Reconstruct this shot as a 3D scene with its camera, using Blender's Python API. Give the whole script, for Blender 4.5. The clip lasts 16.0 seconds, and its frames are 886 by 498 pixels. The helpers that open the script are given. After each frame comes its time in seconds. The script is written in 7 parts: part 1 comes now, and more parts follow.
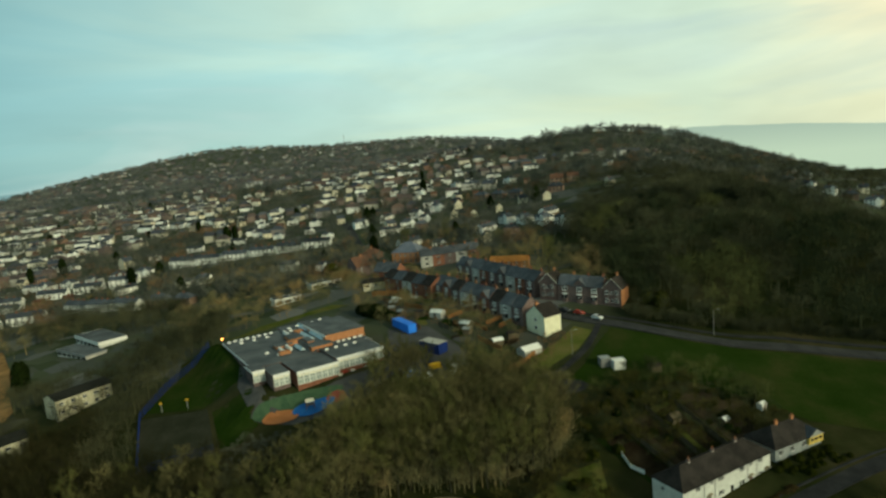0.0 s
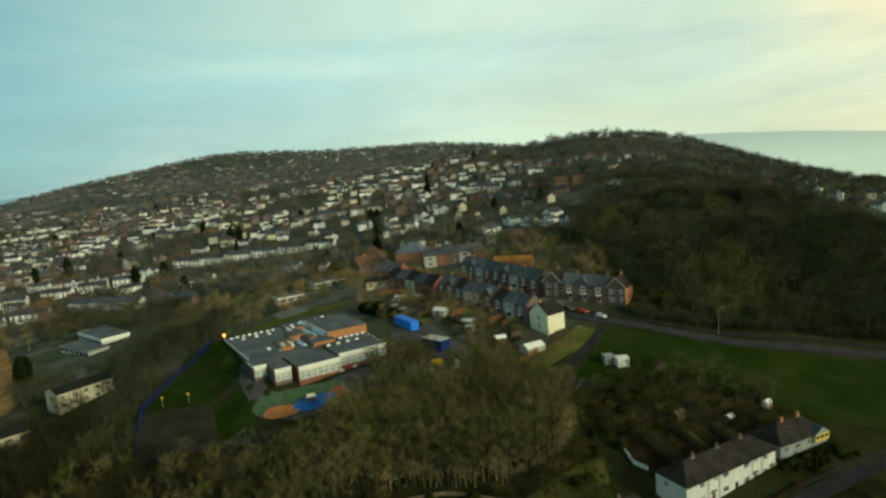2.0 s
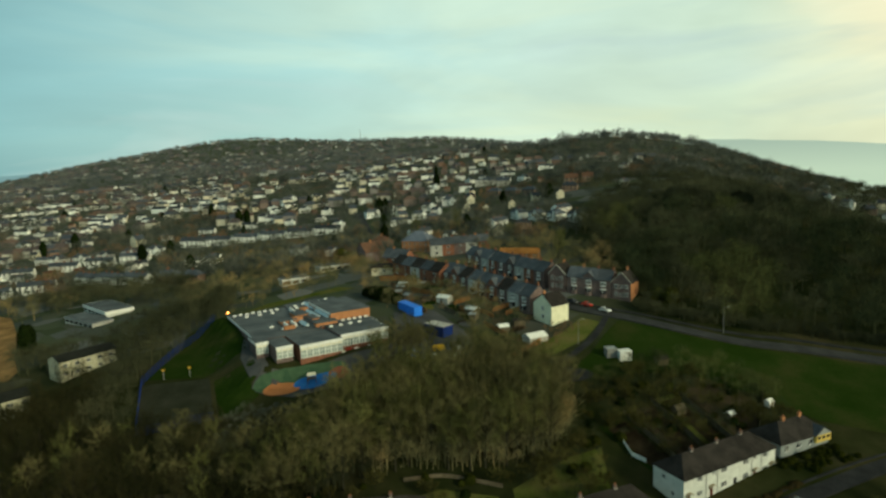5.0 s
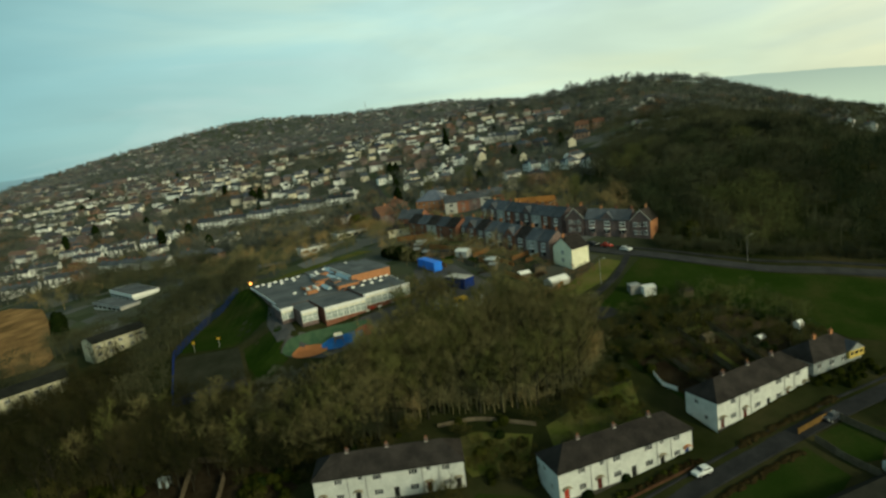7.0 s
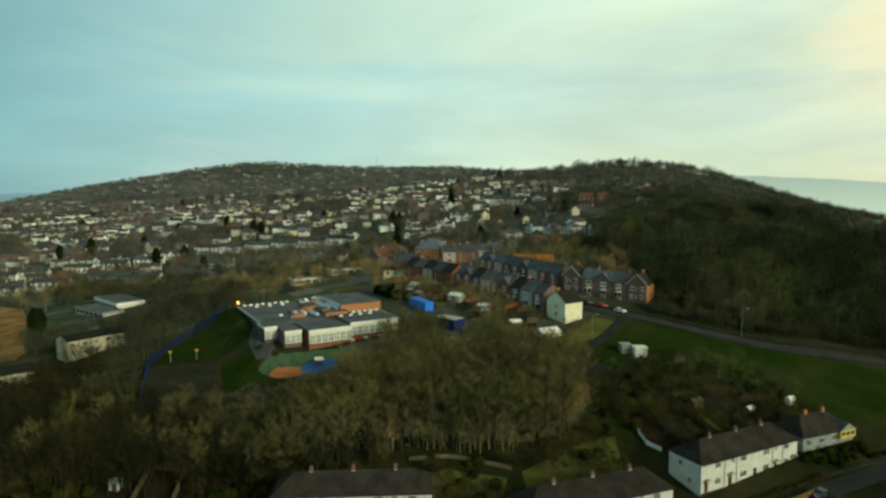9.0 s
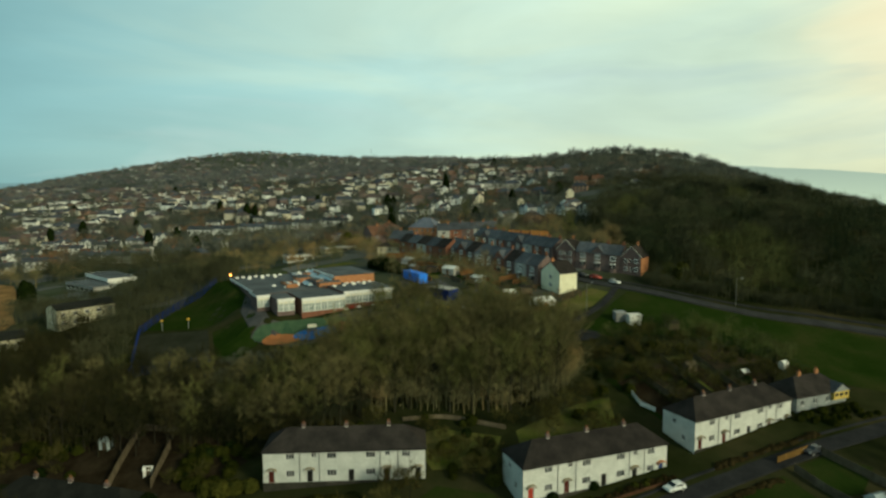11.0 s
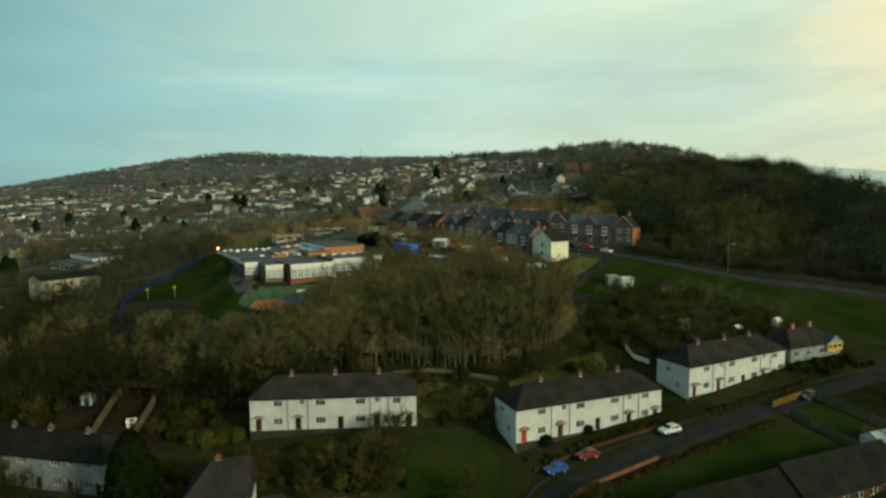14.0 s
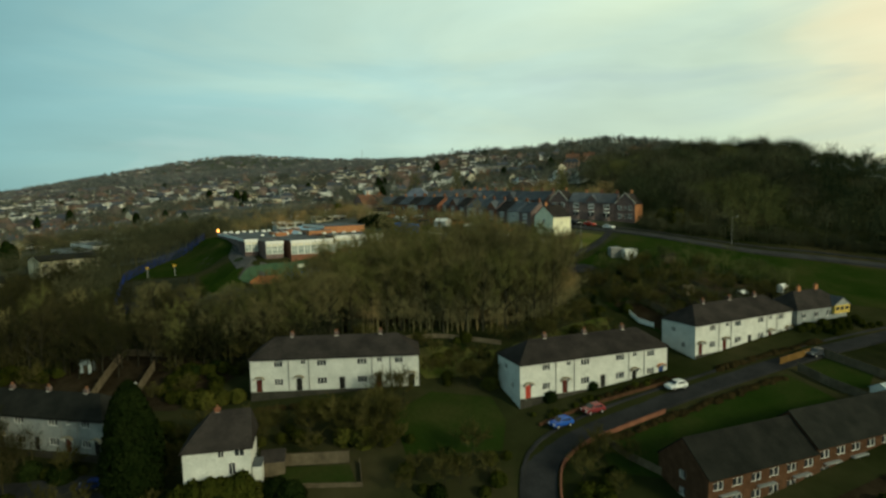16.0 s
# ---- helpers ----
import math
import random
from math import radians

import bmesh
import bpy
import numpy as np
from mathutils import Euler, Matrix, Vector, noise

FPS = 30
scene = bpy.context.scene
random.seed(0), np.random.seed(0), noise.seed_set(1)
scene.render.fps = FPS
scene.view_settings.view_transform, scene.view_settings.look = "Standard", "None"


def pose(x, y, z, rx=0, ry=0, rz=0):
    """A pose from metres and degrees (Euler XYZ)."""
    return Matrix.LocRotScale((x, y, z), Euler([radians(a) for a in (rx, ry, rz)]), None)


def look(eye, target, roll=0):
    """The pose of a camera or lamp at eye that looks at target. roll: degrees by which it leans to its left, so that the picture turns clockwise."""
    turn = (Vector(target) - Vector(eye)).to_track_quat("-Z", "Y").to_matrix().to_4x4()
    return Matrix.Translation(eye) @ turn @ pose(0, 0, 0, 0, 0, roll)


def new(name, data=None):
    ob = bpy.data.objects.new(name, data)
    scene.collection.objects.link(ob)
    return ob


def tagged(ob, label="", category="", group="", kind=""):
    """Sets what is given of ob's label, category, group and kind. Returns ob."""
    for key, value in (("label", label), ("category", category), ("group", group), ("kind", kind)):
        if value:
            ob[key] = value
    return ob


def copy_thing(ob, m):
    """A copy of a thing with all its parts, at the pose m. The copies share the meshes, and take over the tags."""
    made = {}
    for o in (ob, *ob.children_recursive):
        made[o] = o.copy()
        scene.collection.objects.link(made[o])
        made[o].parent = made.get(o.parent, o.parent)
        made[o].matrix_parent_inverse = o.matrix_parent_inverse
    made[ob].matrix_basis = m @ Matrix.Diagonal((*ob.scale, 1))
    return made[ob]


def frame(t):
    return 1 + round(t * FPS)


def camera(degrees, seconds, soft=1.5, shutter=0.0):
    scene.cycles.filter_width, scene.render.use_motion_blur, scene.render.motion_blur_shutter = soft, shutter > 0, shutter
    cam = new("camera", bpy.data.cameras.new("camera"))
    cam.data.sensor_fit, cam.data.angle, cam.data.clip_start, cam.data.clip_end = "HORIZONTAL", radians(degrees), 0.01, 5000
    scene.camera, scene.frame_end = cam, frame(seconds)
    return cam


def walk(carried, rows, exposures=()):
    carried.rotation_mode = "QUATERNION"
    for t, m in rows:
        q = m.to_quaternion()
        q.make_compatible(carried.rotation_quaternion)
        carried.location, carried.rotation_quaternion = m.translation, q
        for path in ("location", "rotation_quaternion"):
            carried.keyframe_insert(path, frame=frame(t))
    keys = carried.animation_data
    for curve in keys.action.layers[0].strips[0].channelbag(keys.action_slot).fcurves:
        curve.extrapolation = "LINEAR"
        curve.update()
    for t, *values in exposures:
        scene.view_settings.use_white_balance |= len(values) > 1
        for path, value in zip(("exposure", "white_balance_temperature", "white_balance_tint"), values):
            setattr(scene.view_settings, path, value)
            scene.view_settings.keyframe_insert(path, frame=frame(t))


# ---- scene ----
cam = camera(72.0, 16.0, soft=2.6)
METRES, EYE, TILT, LEAN, TURN = 45.0, 74.0, -8.3, 4.9, 0.0
ROWS = [
    (0.0, 0.0, 0.0, 0.0, 0.0, 0.0, 0.0),
    (0.5, 0.0026, 0.0052, -0.0153, 0.24, 0.24, -0.07),
    (1.0, 0.0015, 0.0068, -0.0376, 0.23, 0.36, -0.2),
    (1.5, 0.0046, 0.0126, -0.0503, 0.33, 0.45, 0.24),
    (2.0, 0.0075, 0.015, -0.0697, 0.4, 0.61, -0.43),
    (2.5, 0.0079, 0.0195, -0.0849, 0.17, 0.04, -1.31),
    (3.0, 0.0096, 0.0216, -0.0995, 0.35, 0.22, -1.39),
    (3.5, 0.0124, 0.0258, -0.1173, -0.0, -0.38, -1.04),
    (6.0, 0.0055, 0.0306, -0.1654, 1.53, 0.57, -4.02),
    (6.5, 0.0083, 0.0327, -0.2076, 1.98, 0.65, -1.48),
    (7.0, 0.0111, 0.0445, -0.2292, 2.43, -3.01, 1.92),
    (7.5, 0.0181, 0.0471, -0.2866, 1.89, 1.62, -5.56),
    (8.0, 0.0151, 0.0579, -0.322, 1.73, 2.16, -5.51),
    (8.5, 0.0235, 0.0712, -0.3593, 1.9, 1.07, -4.74),
    (9.0, 0.0174, 0.0748, -0.4075, 2.08, 3.09, -4.9),
    (11.5, 0.0355, 0.1158, -0.6001, 1.36, 2.14, -4.85),
    (12.0, 0.0359, 0.1233, -0.6454, 0.94, 1.92, -3.66),
    (12.5, 0.046, 0.1367, -0.6714, 1.24, 1.6, -3.55),
    (13.0, 0.0486, 0.1465, -0.7066, 1.25, 1.31, -2.29),
    (13.5, 0.0472, 0.1504, -0.7637, 0.97, 2.0, -4.35),
    (14.0, 0.053, 0.1618, -0.7884, 0.73, 2.74, -4.62),
    (14.5, 0.056, 0.1748, -0.8205, 0.69, 1.36, -3.25),
    (15.0, 0.0608, 0.1812, -0.8623, 1.16, 1.08, -4.01),
    (15.5, 0.0636, 0.1961, -0.9043, 1.5, 1.63, -4.6),
    (16.0, 0.0674, 0.199, -0.96, 0.92, 2.99, -3.96),
]
walk(cam, [(t, pose(0, 0, EYE, TILT, LEAN, TURN) @ pose(METRES * x, METRES * y, METRES * z, 90 + pitch, roll, yaw)) for t, x, y, z, yaw, pitch, roll in ROWS],
     exposures=((0.0, 0.0, 6700, -4), (9.0, -0.02, 6700, -4), (16.0, -0.13, 6700, -4)))

# ---- light: a thin overcast with a low, veiled sun from the right ----
SUN_WAY = Vector((0.70, -0.60, 0.36)).normalized()
sun = new("sun", bpy.data.lights.new("sun", "SUN"))
sun.data.energy, sun.data.angle, sun.data.color = 2.2, radians(10), (1.0, 0.92, 0.66)
sun.matrix_world = look((0, 0, 400), Vector((0, 0, 400)) - SUN_WAY)

world = bpy.data.worlds.new("overcast_sky")
scene.world = world
world.use_nodes = True
wn, wl = world.node_tree.nodes, world.node_tree.links
wn.clear()


def wnode(kind, **values):
    n = wn.new(kind)
    for key, v in values.items():
        n.inputs[key].default_value = v
    return n


w_out = wn.new("ShaderNodeOutputWorld")
w_back = wnode("ShaderNodeBackground", Strength=1.0)
w_sky = wn.new("ShaderNodeTexSky")
w_sky.sky_type, w_sky.sun_disc = "NISHITA", False
w_sky.sun_elevation, w_sky.sun_rotation = math.asin(SUN_WAY.z), math.atan2(SUN_WAY.x, SUN_WAY.y)
w_skydim = wn.new("ShaderNodeVectorMath")
w_skydim.operation = "SCALE"
w_skydim.inputs["Scale"].default_value = 0.10
w_co = wn.new("ShaderNodeTexCoord")
w_sep = wn.new("ShaderNodeSeparateXYZ")
# cloud cover: cool grey-blue away from the sun, pale yellow towards it
w_side = wn.new("ShaderNodeMapRange")
w_side.inputs["From Min"].default_value, w_side.inputs["From Max"].default_value = -0.62, 0.62
w_tone = wn.new("ShaderNodeValToRGB")
e = w_tone.color_ramp.elements
e[0].position, e[0].color = 0.0, (0.24, 0.46, 0.52, 1)
e[1].position, e[1].color = 1.0, (1.16, 1.03, 0.72, 1)
for p, c in ((0.3, (0.46, 0.70, 0.72, 1)), (0.6, (0.68, 0.85, 0.79, 1)), (0.82, (0.78, 0.91, 0.77, 1))):
    e.new(p).color = c
# long soft streaks of cloud, flattened towards the horizon
w_map = wn.new("ShaderNodeMapping")
w_map.inputs["Scale"].default_value = (1.0, 1.0, 3.8)
w_map.inputs["Location"].default_value = (0.35, 0.1, 0.2)
w_noise = wnode("ShaderNodeTexNoise", Scale=2.1, Detail=5.0, Roughness=0.52, Distortion=0.4)
w_nr = wn.new("ShaderNodeMapRange")
w_nr.inputs["From Min"].default_value, w_nr.inputs["From Max"].default_value = 0.3, 0.72
w_nr.inputs["To Min"].default_value, w_nr.inputs["To Max"].default_value = 0.87, 1.15
w_mul = wn.new("ShaderNodeVectorMath")
w_mul.operation = "SCALE"
# a pale band low over the horizon
w_band = wn.new("ShaderNodeMapRange")
w_band.inputs["From Min"].default_value, w_band.inputs["From Max"].default_value = 0.02, 0.16
w_band.inputs["To Min"].default_value, w_band.inputs["To Max"].default_value = 0.55, 0.0
w_bmix = wn.new("ShaderNodeMixRGB")
w_bmix.inputs["Color2"].default_value = (0.74, 0.79, 0.60, 1)
w_cover = wn.new("ShaderNodeMixRGB")
w_cover.inputs["Fac"].default_value = 0.9
wl.new(w_co.outputs["Generated"], w_sep.inputs[0])
wl.new(w_sep.outputs["X"], w_side.inputs["Value"])
wl.new(w_side.outputs[0], w_tone.inputs["Fac"])
wl.new(w_co.outputs["Generated"], w_map.inputs["Vector"])
wl.new(w_map.outputs[0], w_noise.inputs["Vector"])
wl.new(w_noise.outputs["Fac"], w_nr.inputs["Value"])
# broad pale-yellow breaks and lilac-grey banks in the cloud
w_map2 = wn.new("ShaderNodeMapping")
w_map2.inputs["Scale"].default_value = (1.0, 1.0, 5.0)
w_map2.inputs["Location"].default_value = (1.15, 0.4, 0.75)
w_bank = wnode("ShaderNodeTexNoise", Scale=1.7, Detail=4.0, Roughness=0.5, Distortion=0.7)
w_pale, w_lilac = wn.new("ShaderNodeMapRange"), wn.new("ShaderNodeMapRange")
w_pale.inputs["From Min"].default_value, w_pale.inputs["From Max"].default_value, w_pale.inputs["To Max"].default_value = 0.52, 0.68, 0.75
w_lilac.inputs["From Min"].default_value, w_lilac.inputs["From Max"].default_value = 0.46, 0.32
w_lilac.inputs["To Max"].default_value = 0.7
w_mixp, w_mixl = wn.new("ShaderNodeMixRGB"), wn.new("ShaderNodeMixRGB")
w_mixp.inputs["Color2"].default_value = (0.92, 0.97, 0.70, 1)
w_mixl.inputs["Color2"].default_value = (0.56, 0.69, 0.72, 1)
w_right = wn.new("ShaderNodeMath")
w_right.operation = "MULTIPLY"
wl.new(w_co.outputs["Generated"], w_map2.inputs["Vector"])
wl.new(w_map2.outputs[0], w_bank.inputs["Vector"])
wl.new(w_bank.outputs["Fac"], w_pale.inputs["Value"])
wl.new(w_bank.outputs["Fac"], w_lilac.inputs["Value"])
wl.new(w_pale.outputs[0], w_right.inputs[0])
wl.new(w_side.outputs[0], w_right.inputs[1])
wl.new(w_right.outputs[0], w_mixp.inputs["Fac"])
wl.new(w_lilac.outputs[0], w_mixl.inputs["Fac"])
wl.new(w_tone.outputs["Color"], w_mixl.inputs["Color1"])
wl.new(w_mixl.outputs["Color"], w_mixp.inputs["Color1"])
# a peach-coloured break where the veiled light shows through
w_way, w_gap, w_peach = wn.new("ShaderNodeVectorMath"), wn.new("ShaderNodeMapRange"), wn.new("ShaderNodeMixRGB")
w_way.operation = "DOT_PRODUCT"
w_way.inputs[1].default_value = (0.585, 0.78, 0.215)
w_gap.inputs["From Min"].default_value, w_gap.inputs["From Max"].default_value, w_gap.inputs["To Max"].default_value = 0.986, 1.002, 0.75
w_peach.inputs["Color2"].default_value = (1.22, 1.04, 0.74, 1)
w_torn = wn.new("ShaderNodeMath")
w_torn.operation = "MULTIPLY_ADD"
w_torn.inputs[1].default_value, w_torn.inputs[2].default_value = 0.045, -0.022
w_edge = wn.new("ShaderNodeMath")
w_edge.operation = "ADD"
wl.new(w_co.outputs["Generated"], w_way.inputs[0])
wl.new(w_bank.outputs["Fac"], w_torn.inputs[0])
wl.new(w_way.outputs["Value"], w_edge.inputs[0])
wl.new(w_torn.outputs[0], w_edge.inputs[1])
wl.new(w_edge.outputs[0], w_gap.inputs["Value"])
wl.new(w_gap.outputs[0], w_peach.inputs["Fac"])
wl.new(w_mixp.outputs["Color"], w_peach.inputs["Color1"])
wl.new(w_peach.outputs["Color"], w_bmix.inputs["Color1"])
wl.new(w_sep.outputs["Z"], w_band.inputs["Value"])
w_low = wn.new("ShaderNodeMath")
w_low.operation = "MULTIPLY"
wl.new(w_band.outputs[0], w_low.inputs[0])
wl.new(w_side.outputs[0], w_low.inputs[1])
wl.new(w_low.outputs[0], w_bmix.inputs["Fac"])
wl.new(w_bmix.outputs["Color"], w_mul.inputs[0])
wl.new(w_nr.outputs[0], w_mul.inputs["Scale"])
wl.new(w_sky.outputs["Color"], w_skydim.inputs[0])
wl.new(w_skydim.outputs["Vector"], w_cover.inputs["Color1"])
wl.new(w_mul.outputs["Vector"], w_cover.inputs["Color2"])
# the unseen sky towards the zenith is dimmed so less light reaches the ground
w_dim = wn.new("ShaderNodeMapRange")
w_dim.inputs["From Min"].default_value, w_dim.inputs["From Max"].default_value = 0.30, 0.75
w_dim.inputs["To Min"].default_value, w_dim.inputs["To Max"].default_value = 1.0, 0.34
w_top = wn.new("ShaderNodeVectorMath")
w_top.operation = "SCALE"
wl.new(w_sep.outputs["Z"], w_dim.inputs["Value"])
wl.new(w_cover.outputs["Color"], w_top.inputs[0])
wl.new(w_dim.outputs[0], w_top.inputs["Scale"])
wl.new(w_top.outputs["Vector"], w_back.inputs["Color"])
wl.new(w_back.outputs[0], w_out.inputs["Surface"])

# ---- materials ----
def material(name, colours, scale=1.0, rough=0.85, bump_scale=0.0, bump=0.0, vary=0.0, metal=0.0, stripes=0.0, detail=6.0, spec=0.05, fine=0.0, island=False):
    """A surface of two or three colours mixed by noise of the given size, with a finer grain over it.
    vary: how far each object's tone differs; stripes: courses per metre of height."""
    m = bpy.data.materials.new(name)
    m.use_nodes = True
    n, l = m.node_tree.nodes, m.node_tree.links
    b = n["Principled BSDF"]
    b.inputs["Roughness"].default_value, b.inputs["Metallic"].default_value = rough, metal
    b.inputs["Specular IOR Level"].default_value = spec
    co = n.new("ShaderNodeTexCoord")
    pos = n.new("ShaderNodeNewGeometry")
    tex = n.new("ShaderNodeTexNoise")
    tex.inputs["Scale"].default_value, tex.inputs["Detail"].default_value = scale, detail
    tex.inputs["Roughness"].default_value = 0.6
    l.new(pos.outputs["Position"], tex.inputs["Vector"])
    ramp_ = n.new("ShaderNodeValToRGB")
    el = ramp_.color_ramp.elements
    el[0].position, el[1].position = 0.34, 0.66
    el[0].color, el[1].color = (*colours[0], 1), (*colours[-1], 1)
    if len(colours) == 3:
        el.new(0.5).color = (*colours[1], 1)
    l.new(tex.outputs["Fac"], ramp_.inputs["Fac"])
    out = ramp_.outputs["Color"]
    grain = n.new("ShaderNodeTexNoise")
    grain.inputs["Scale"].default_value = fine or scale * 9
    grain.inputs["Detail"].default_value = 3.0
    l.new(pos.outputs["Position"], grain.inputs["Vector"])
    gr = n.new("ShaderNodeMapRange")
    gr.inputs["To Min"].default_value, gr.inputs["To Max"].default_value = 0.72, 1.28
    l.new(grain.outputs["Fac"], gr.inputs["Value"])
    mul = n.new("ShaderNodeVectorMath")
    mul.operation = "SCALE"
    l.new(out, mul.inputs[0])
    l.new(gr.outputs[0], mul.inputs["Scale"])
    out = mul.outputs["Vector"]
    if vary:
        if island:
            rnd = pos.outputs["Random Per Island"]
        else:
            rnd = n.new("ShaderNodeObjectInfo").outputs["Random"]
        vr = n.new("ShaderNodeMapRange")
        vr.inputs["To Min"].default_value, vr.inputs["To Max"].default_value = 1 - vary, 1 + vary
        l.new(rnd, vr.inputs["Value"])
        mul2 = n.new("ShaderNodeVectorMath")
        mul2.operation = "SCALE"
        l.new(out, mul2.inputs[0])
        l.new(vr.outputs[0], mul2.inputs["Scale"])
        out = mul2.outputs["Vector"]
    height = grain.outputs["Fac"]
    if stripes:
        sep = n.new("ShaderNodeSeparateXYZ")
        l.new(pos.outputs["Position"], sep.inputs[0])
        wv = n.new("ShaderNodeMath")
        wv.operation = "MULTIPLY"
        wv.inputs[1].default_value = stripes
        l.new(sep.outputs["Z"], wv.inputs[0])
        fr = n.new("ShaderNodeMath")
        fr.operation = "FRACT"
        l.new(wv.outputs[0], fr.inputs[0])
        sm = n.new("ShaderNodeMapRange")
        sm.inputs["To Min"].default_value, sm.inputs["To Max"].default_value = 0.8, 1.12
        l.new(fr.outputs[0], sm.inputs["Value"])
        mul3 = n.new("ShaderNodeVectorMath")
        mul3.operation = "SCALE"
        l.new(out, mul3.inputs[0])
        l.new(sm.outputs[0], mul3.inputs["Scale"])
        out = mul3.outputs["Vector"]
        height = fr.outputs[0]
    l.new(out, b.inputs["Base Color"])
    if bump:
        bp = n.new("ShaderNodeBump")
        bp.inputs["Strength"].default_value, bp.inputs["Distance"].default_value = bump, bump_scale or 0.05
        l.new(height, bp.inputs["Height"])
        l.new(bp.outputs[0], b.inputs["Normal"])
    return m


def glow(name, colour, strength):
    m = bpy.data.materials.new(name)
    m.use_nodes = True
    b = m.node_tree.nodes["Principled BSDF"]
    b.inputs["Base Color"].default_value = (*colour, 1)
    b.inputs["Emission Color"].default_value, b.inputs["Emission Strength"].default_value = (*colour, 1), strength
    return m


RENDER_W = material("white_render", ((0.50, 0.515, 0.485), (0.63, 0.64, 0.605)), 0.5, 0.9, 0.01, 0.3, 0.06)
RENDER_C = material("cream_render", ((0.62, 0.55, 0.40), (0.72, 0.66, 0.50)), 0.5, 0.9, 0.01, 0.3, 0.10)
# white render of the bend house, tinted yellow for warm sunlight
RENDER_Y = material("sun_tinted_render", ((0.68, 0.66, 0.48), (0.78, 0.76, 0.58)), 0.5, 0.9, 0.01, 0.3, 0.06)
# cream render dulled for the shadow lying on the flats
FLATS_C = material("shaded_cream_render", ((0.40, 0.38, 0.27), (0.52, 0.49, 0.36)), 0.5, 0.9, 0.01, 0.3, 0.06)
ROOF_B = material("blue_grey_slate", ((0.10, 0.12, 0.16), (0.17, 0.19, 0.24)), 0.35, 0.6, 0.03, 0.7, 0.1, stripes=6.0)
ROOF_O = material("hedge_orange_tile", ((0.24, 0.10, 0.03), (0.38, 0.17, 0.05)), 0.35, 0.85, 0.04, 0.8, 0.1, stripes=5.0)
RENDER_G = material("grey_render", ((0.38, 0.37, 0.34), (0.50, 0.49, 0.45)), 0.5, 0.9, 0.01, 0.3, 0.10)
TOWN_W = material("town_render", ((0.76, 0.76, 0.70), (0.88, 0.88, 0.83)), 0.3, 0.9, 0, 0, 0.16)
TOWN_B = material("town_brick", ((0.168, 0.112, 0.084), (0.294, 0.203, 0.154)), 0.4, 0.9, 0, 0, 0.35)
BRICK = material("red_brick", ((0.17, 0.075, 0.05), (0.27, 0.12, 0.075)), 0.9, 0.9, 0.01, 0.5, 0.12, stripes=13.3)
BRICK_O = material("orange_brick", ((0.36, 0.16, 0.075), (0.46, 0.22, 0.11)), 0.9, 0.9, 0.01, 0.5, 0.12, stripes=13.3)
# sooty brick, paled towards purple-grey to stand in for haze
BRICK_D = material("sooty_brick", ((0.119, 0.090, 0.088), (0.194, 0.138, 0.125)), 0.9, 0.9, 0.01, 0.5, 0.15, stripes=13.3)
BRICK_B = material("brown_brick", ((0.062, 0.032, 0.018), (0.105, 0.056, 0.032)), 0.9, 0.9, 0.01, 0.5, 0.15, stripes=13.3)
POT = material("clay_chimney_pot", ((0.17, 0.080, 0.042), (0.25, 0.12, 0.065)), 0.9, 0.9, vary=0.2)
BASE = material("dark_wall_base", ((0.030, 0.029, 0.024), (0.060, 0.057, 0.047)), 0.5, 0.9)
ROOF = material("brown_roof_tile", ((0.021, 0.019, 0.018), (0.042, 0.037, 0.034)), 0.35, 0.85, 0.04, 0.8, 0.15, stripes=5.0)
ROOF_S = material("grey_slate", ((0.057, 0.066, 0.079), (0.108, 0.118, 0.134)), 0.35, 0.6, 0.03, 0.7, 0.2, stripes=6.0)
ROOF_R = material("red_roof_tile", ((0.085, 0.046, 0.032), (0.145, 0.078, 0.052)), 0.35, 0.85, 0.04, 0.8, 0.25, stripes=5.0)
# bluish grey tint put in for the haze over the town
ROOF_T = material("town_roof", ((0.034, 0.042, 0.053), (0.078, 0.089, 0.106)), 0.3, 0.8, 0, 0, 0.4, stripes=4.0)
FELT = material("flat_roof_felt", ((0.066, 0.076, 0.084), (0.12, 0.132, 0.142)), 0.18, 0.8, 0.02, 0.3, 0.05, fine=2.0)
TRIM_W = material("white_paint", ((0.74, 0.74, 0.70), (0.80, 0.80, 0.77)), 0.8, 0.6)
CREAM_P = material("cream_panel", ((0.68, 0.64, 0.50), (0.76, 0.72, 0.60)), 0.5, 0.7)
PIPE = material("grey_pipe", ((0.18, 0.18, 0.17), (0.26, 0.26, 0.25)), 1.0, 0.6)
GLASS = material("window_glass", ((0.02, 0.025, 0.03), (0.035, 0.04, 0.045)), 0.7, 0.08, spec=0.6)
GLASS_B = material("skylight_glass", ((0.38, 0.46, 0.50), (0.52, 0.60, 0.62)), 0.4, 0.15, spec=0.6)
PANE_P = material("pale_school_pane", ((0.20, 0.25, 0.24), (0.36, 0.42, 0.39)), 0.9, 0.12, spec=0.6)
DOOR_R = material("red_door_paint", ((0.30, 0.045, 0.03), (0.38, 0.06, 0.04)), 1.0, 0.5)
DOOR_D = material("dark_door_paint", ((0.07, 0.018, 0.015), (0.10, 0.03, 0.02)), 1.0, 0.5)
DOOR_K = material("black_door_paint", ((0.012, 0.012, 0.012), (0.025, 0.025, 0.022)), 1.0, 0.5)
DOOR_B = material("blue_door_paint", ((0.02, 0.04, 0.13), (0.03, 0.06, 0.18)), 1.0, 0.5)
ASPHALT = material("asphalt", ((0.019, 0.020, 0.022), (0.034, 0.035, 0.037)), 0.25, 0.9, 0.01, 0.3, fine=4.0)
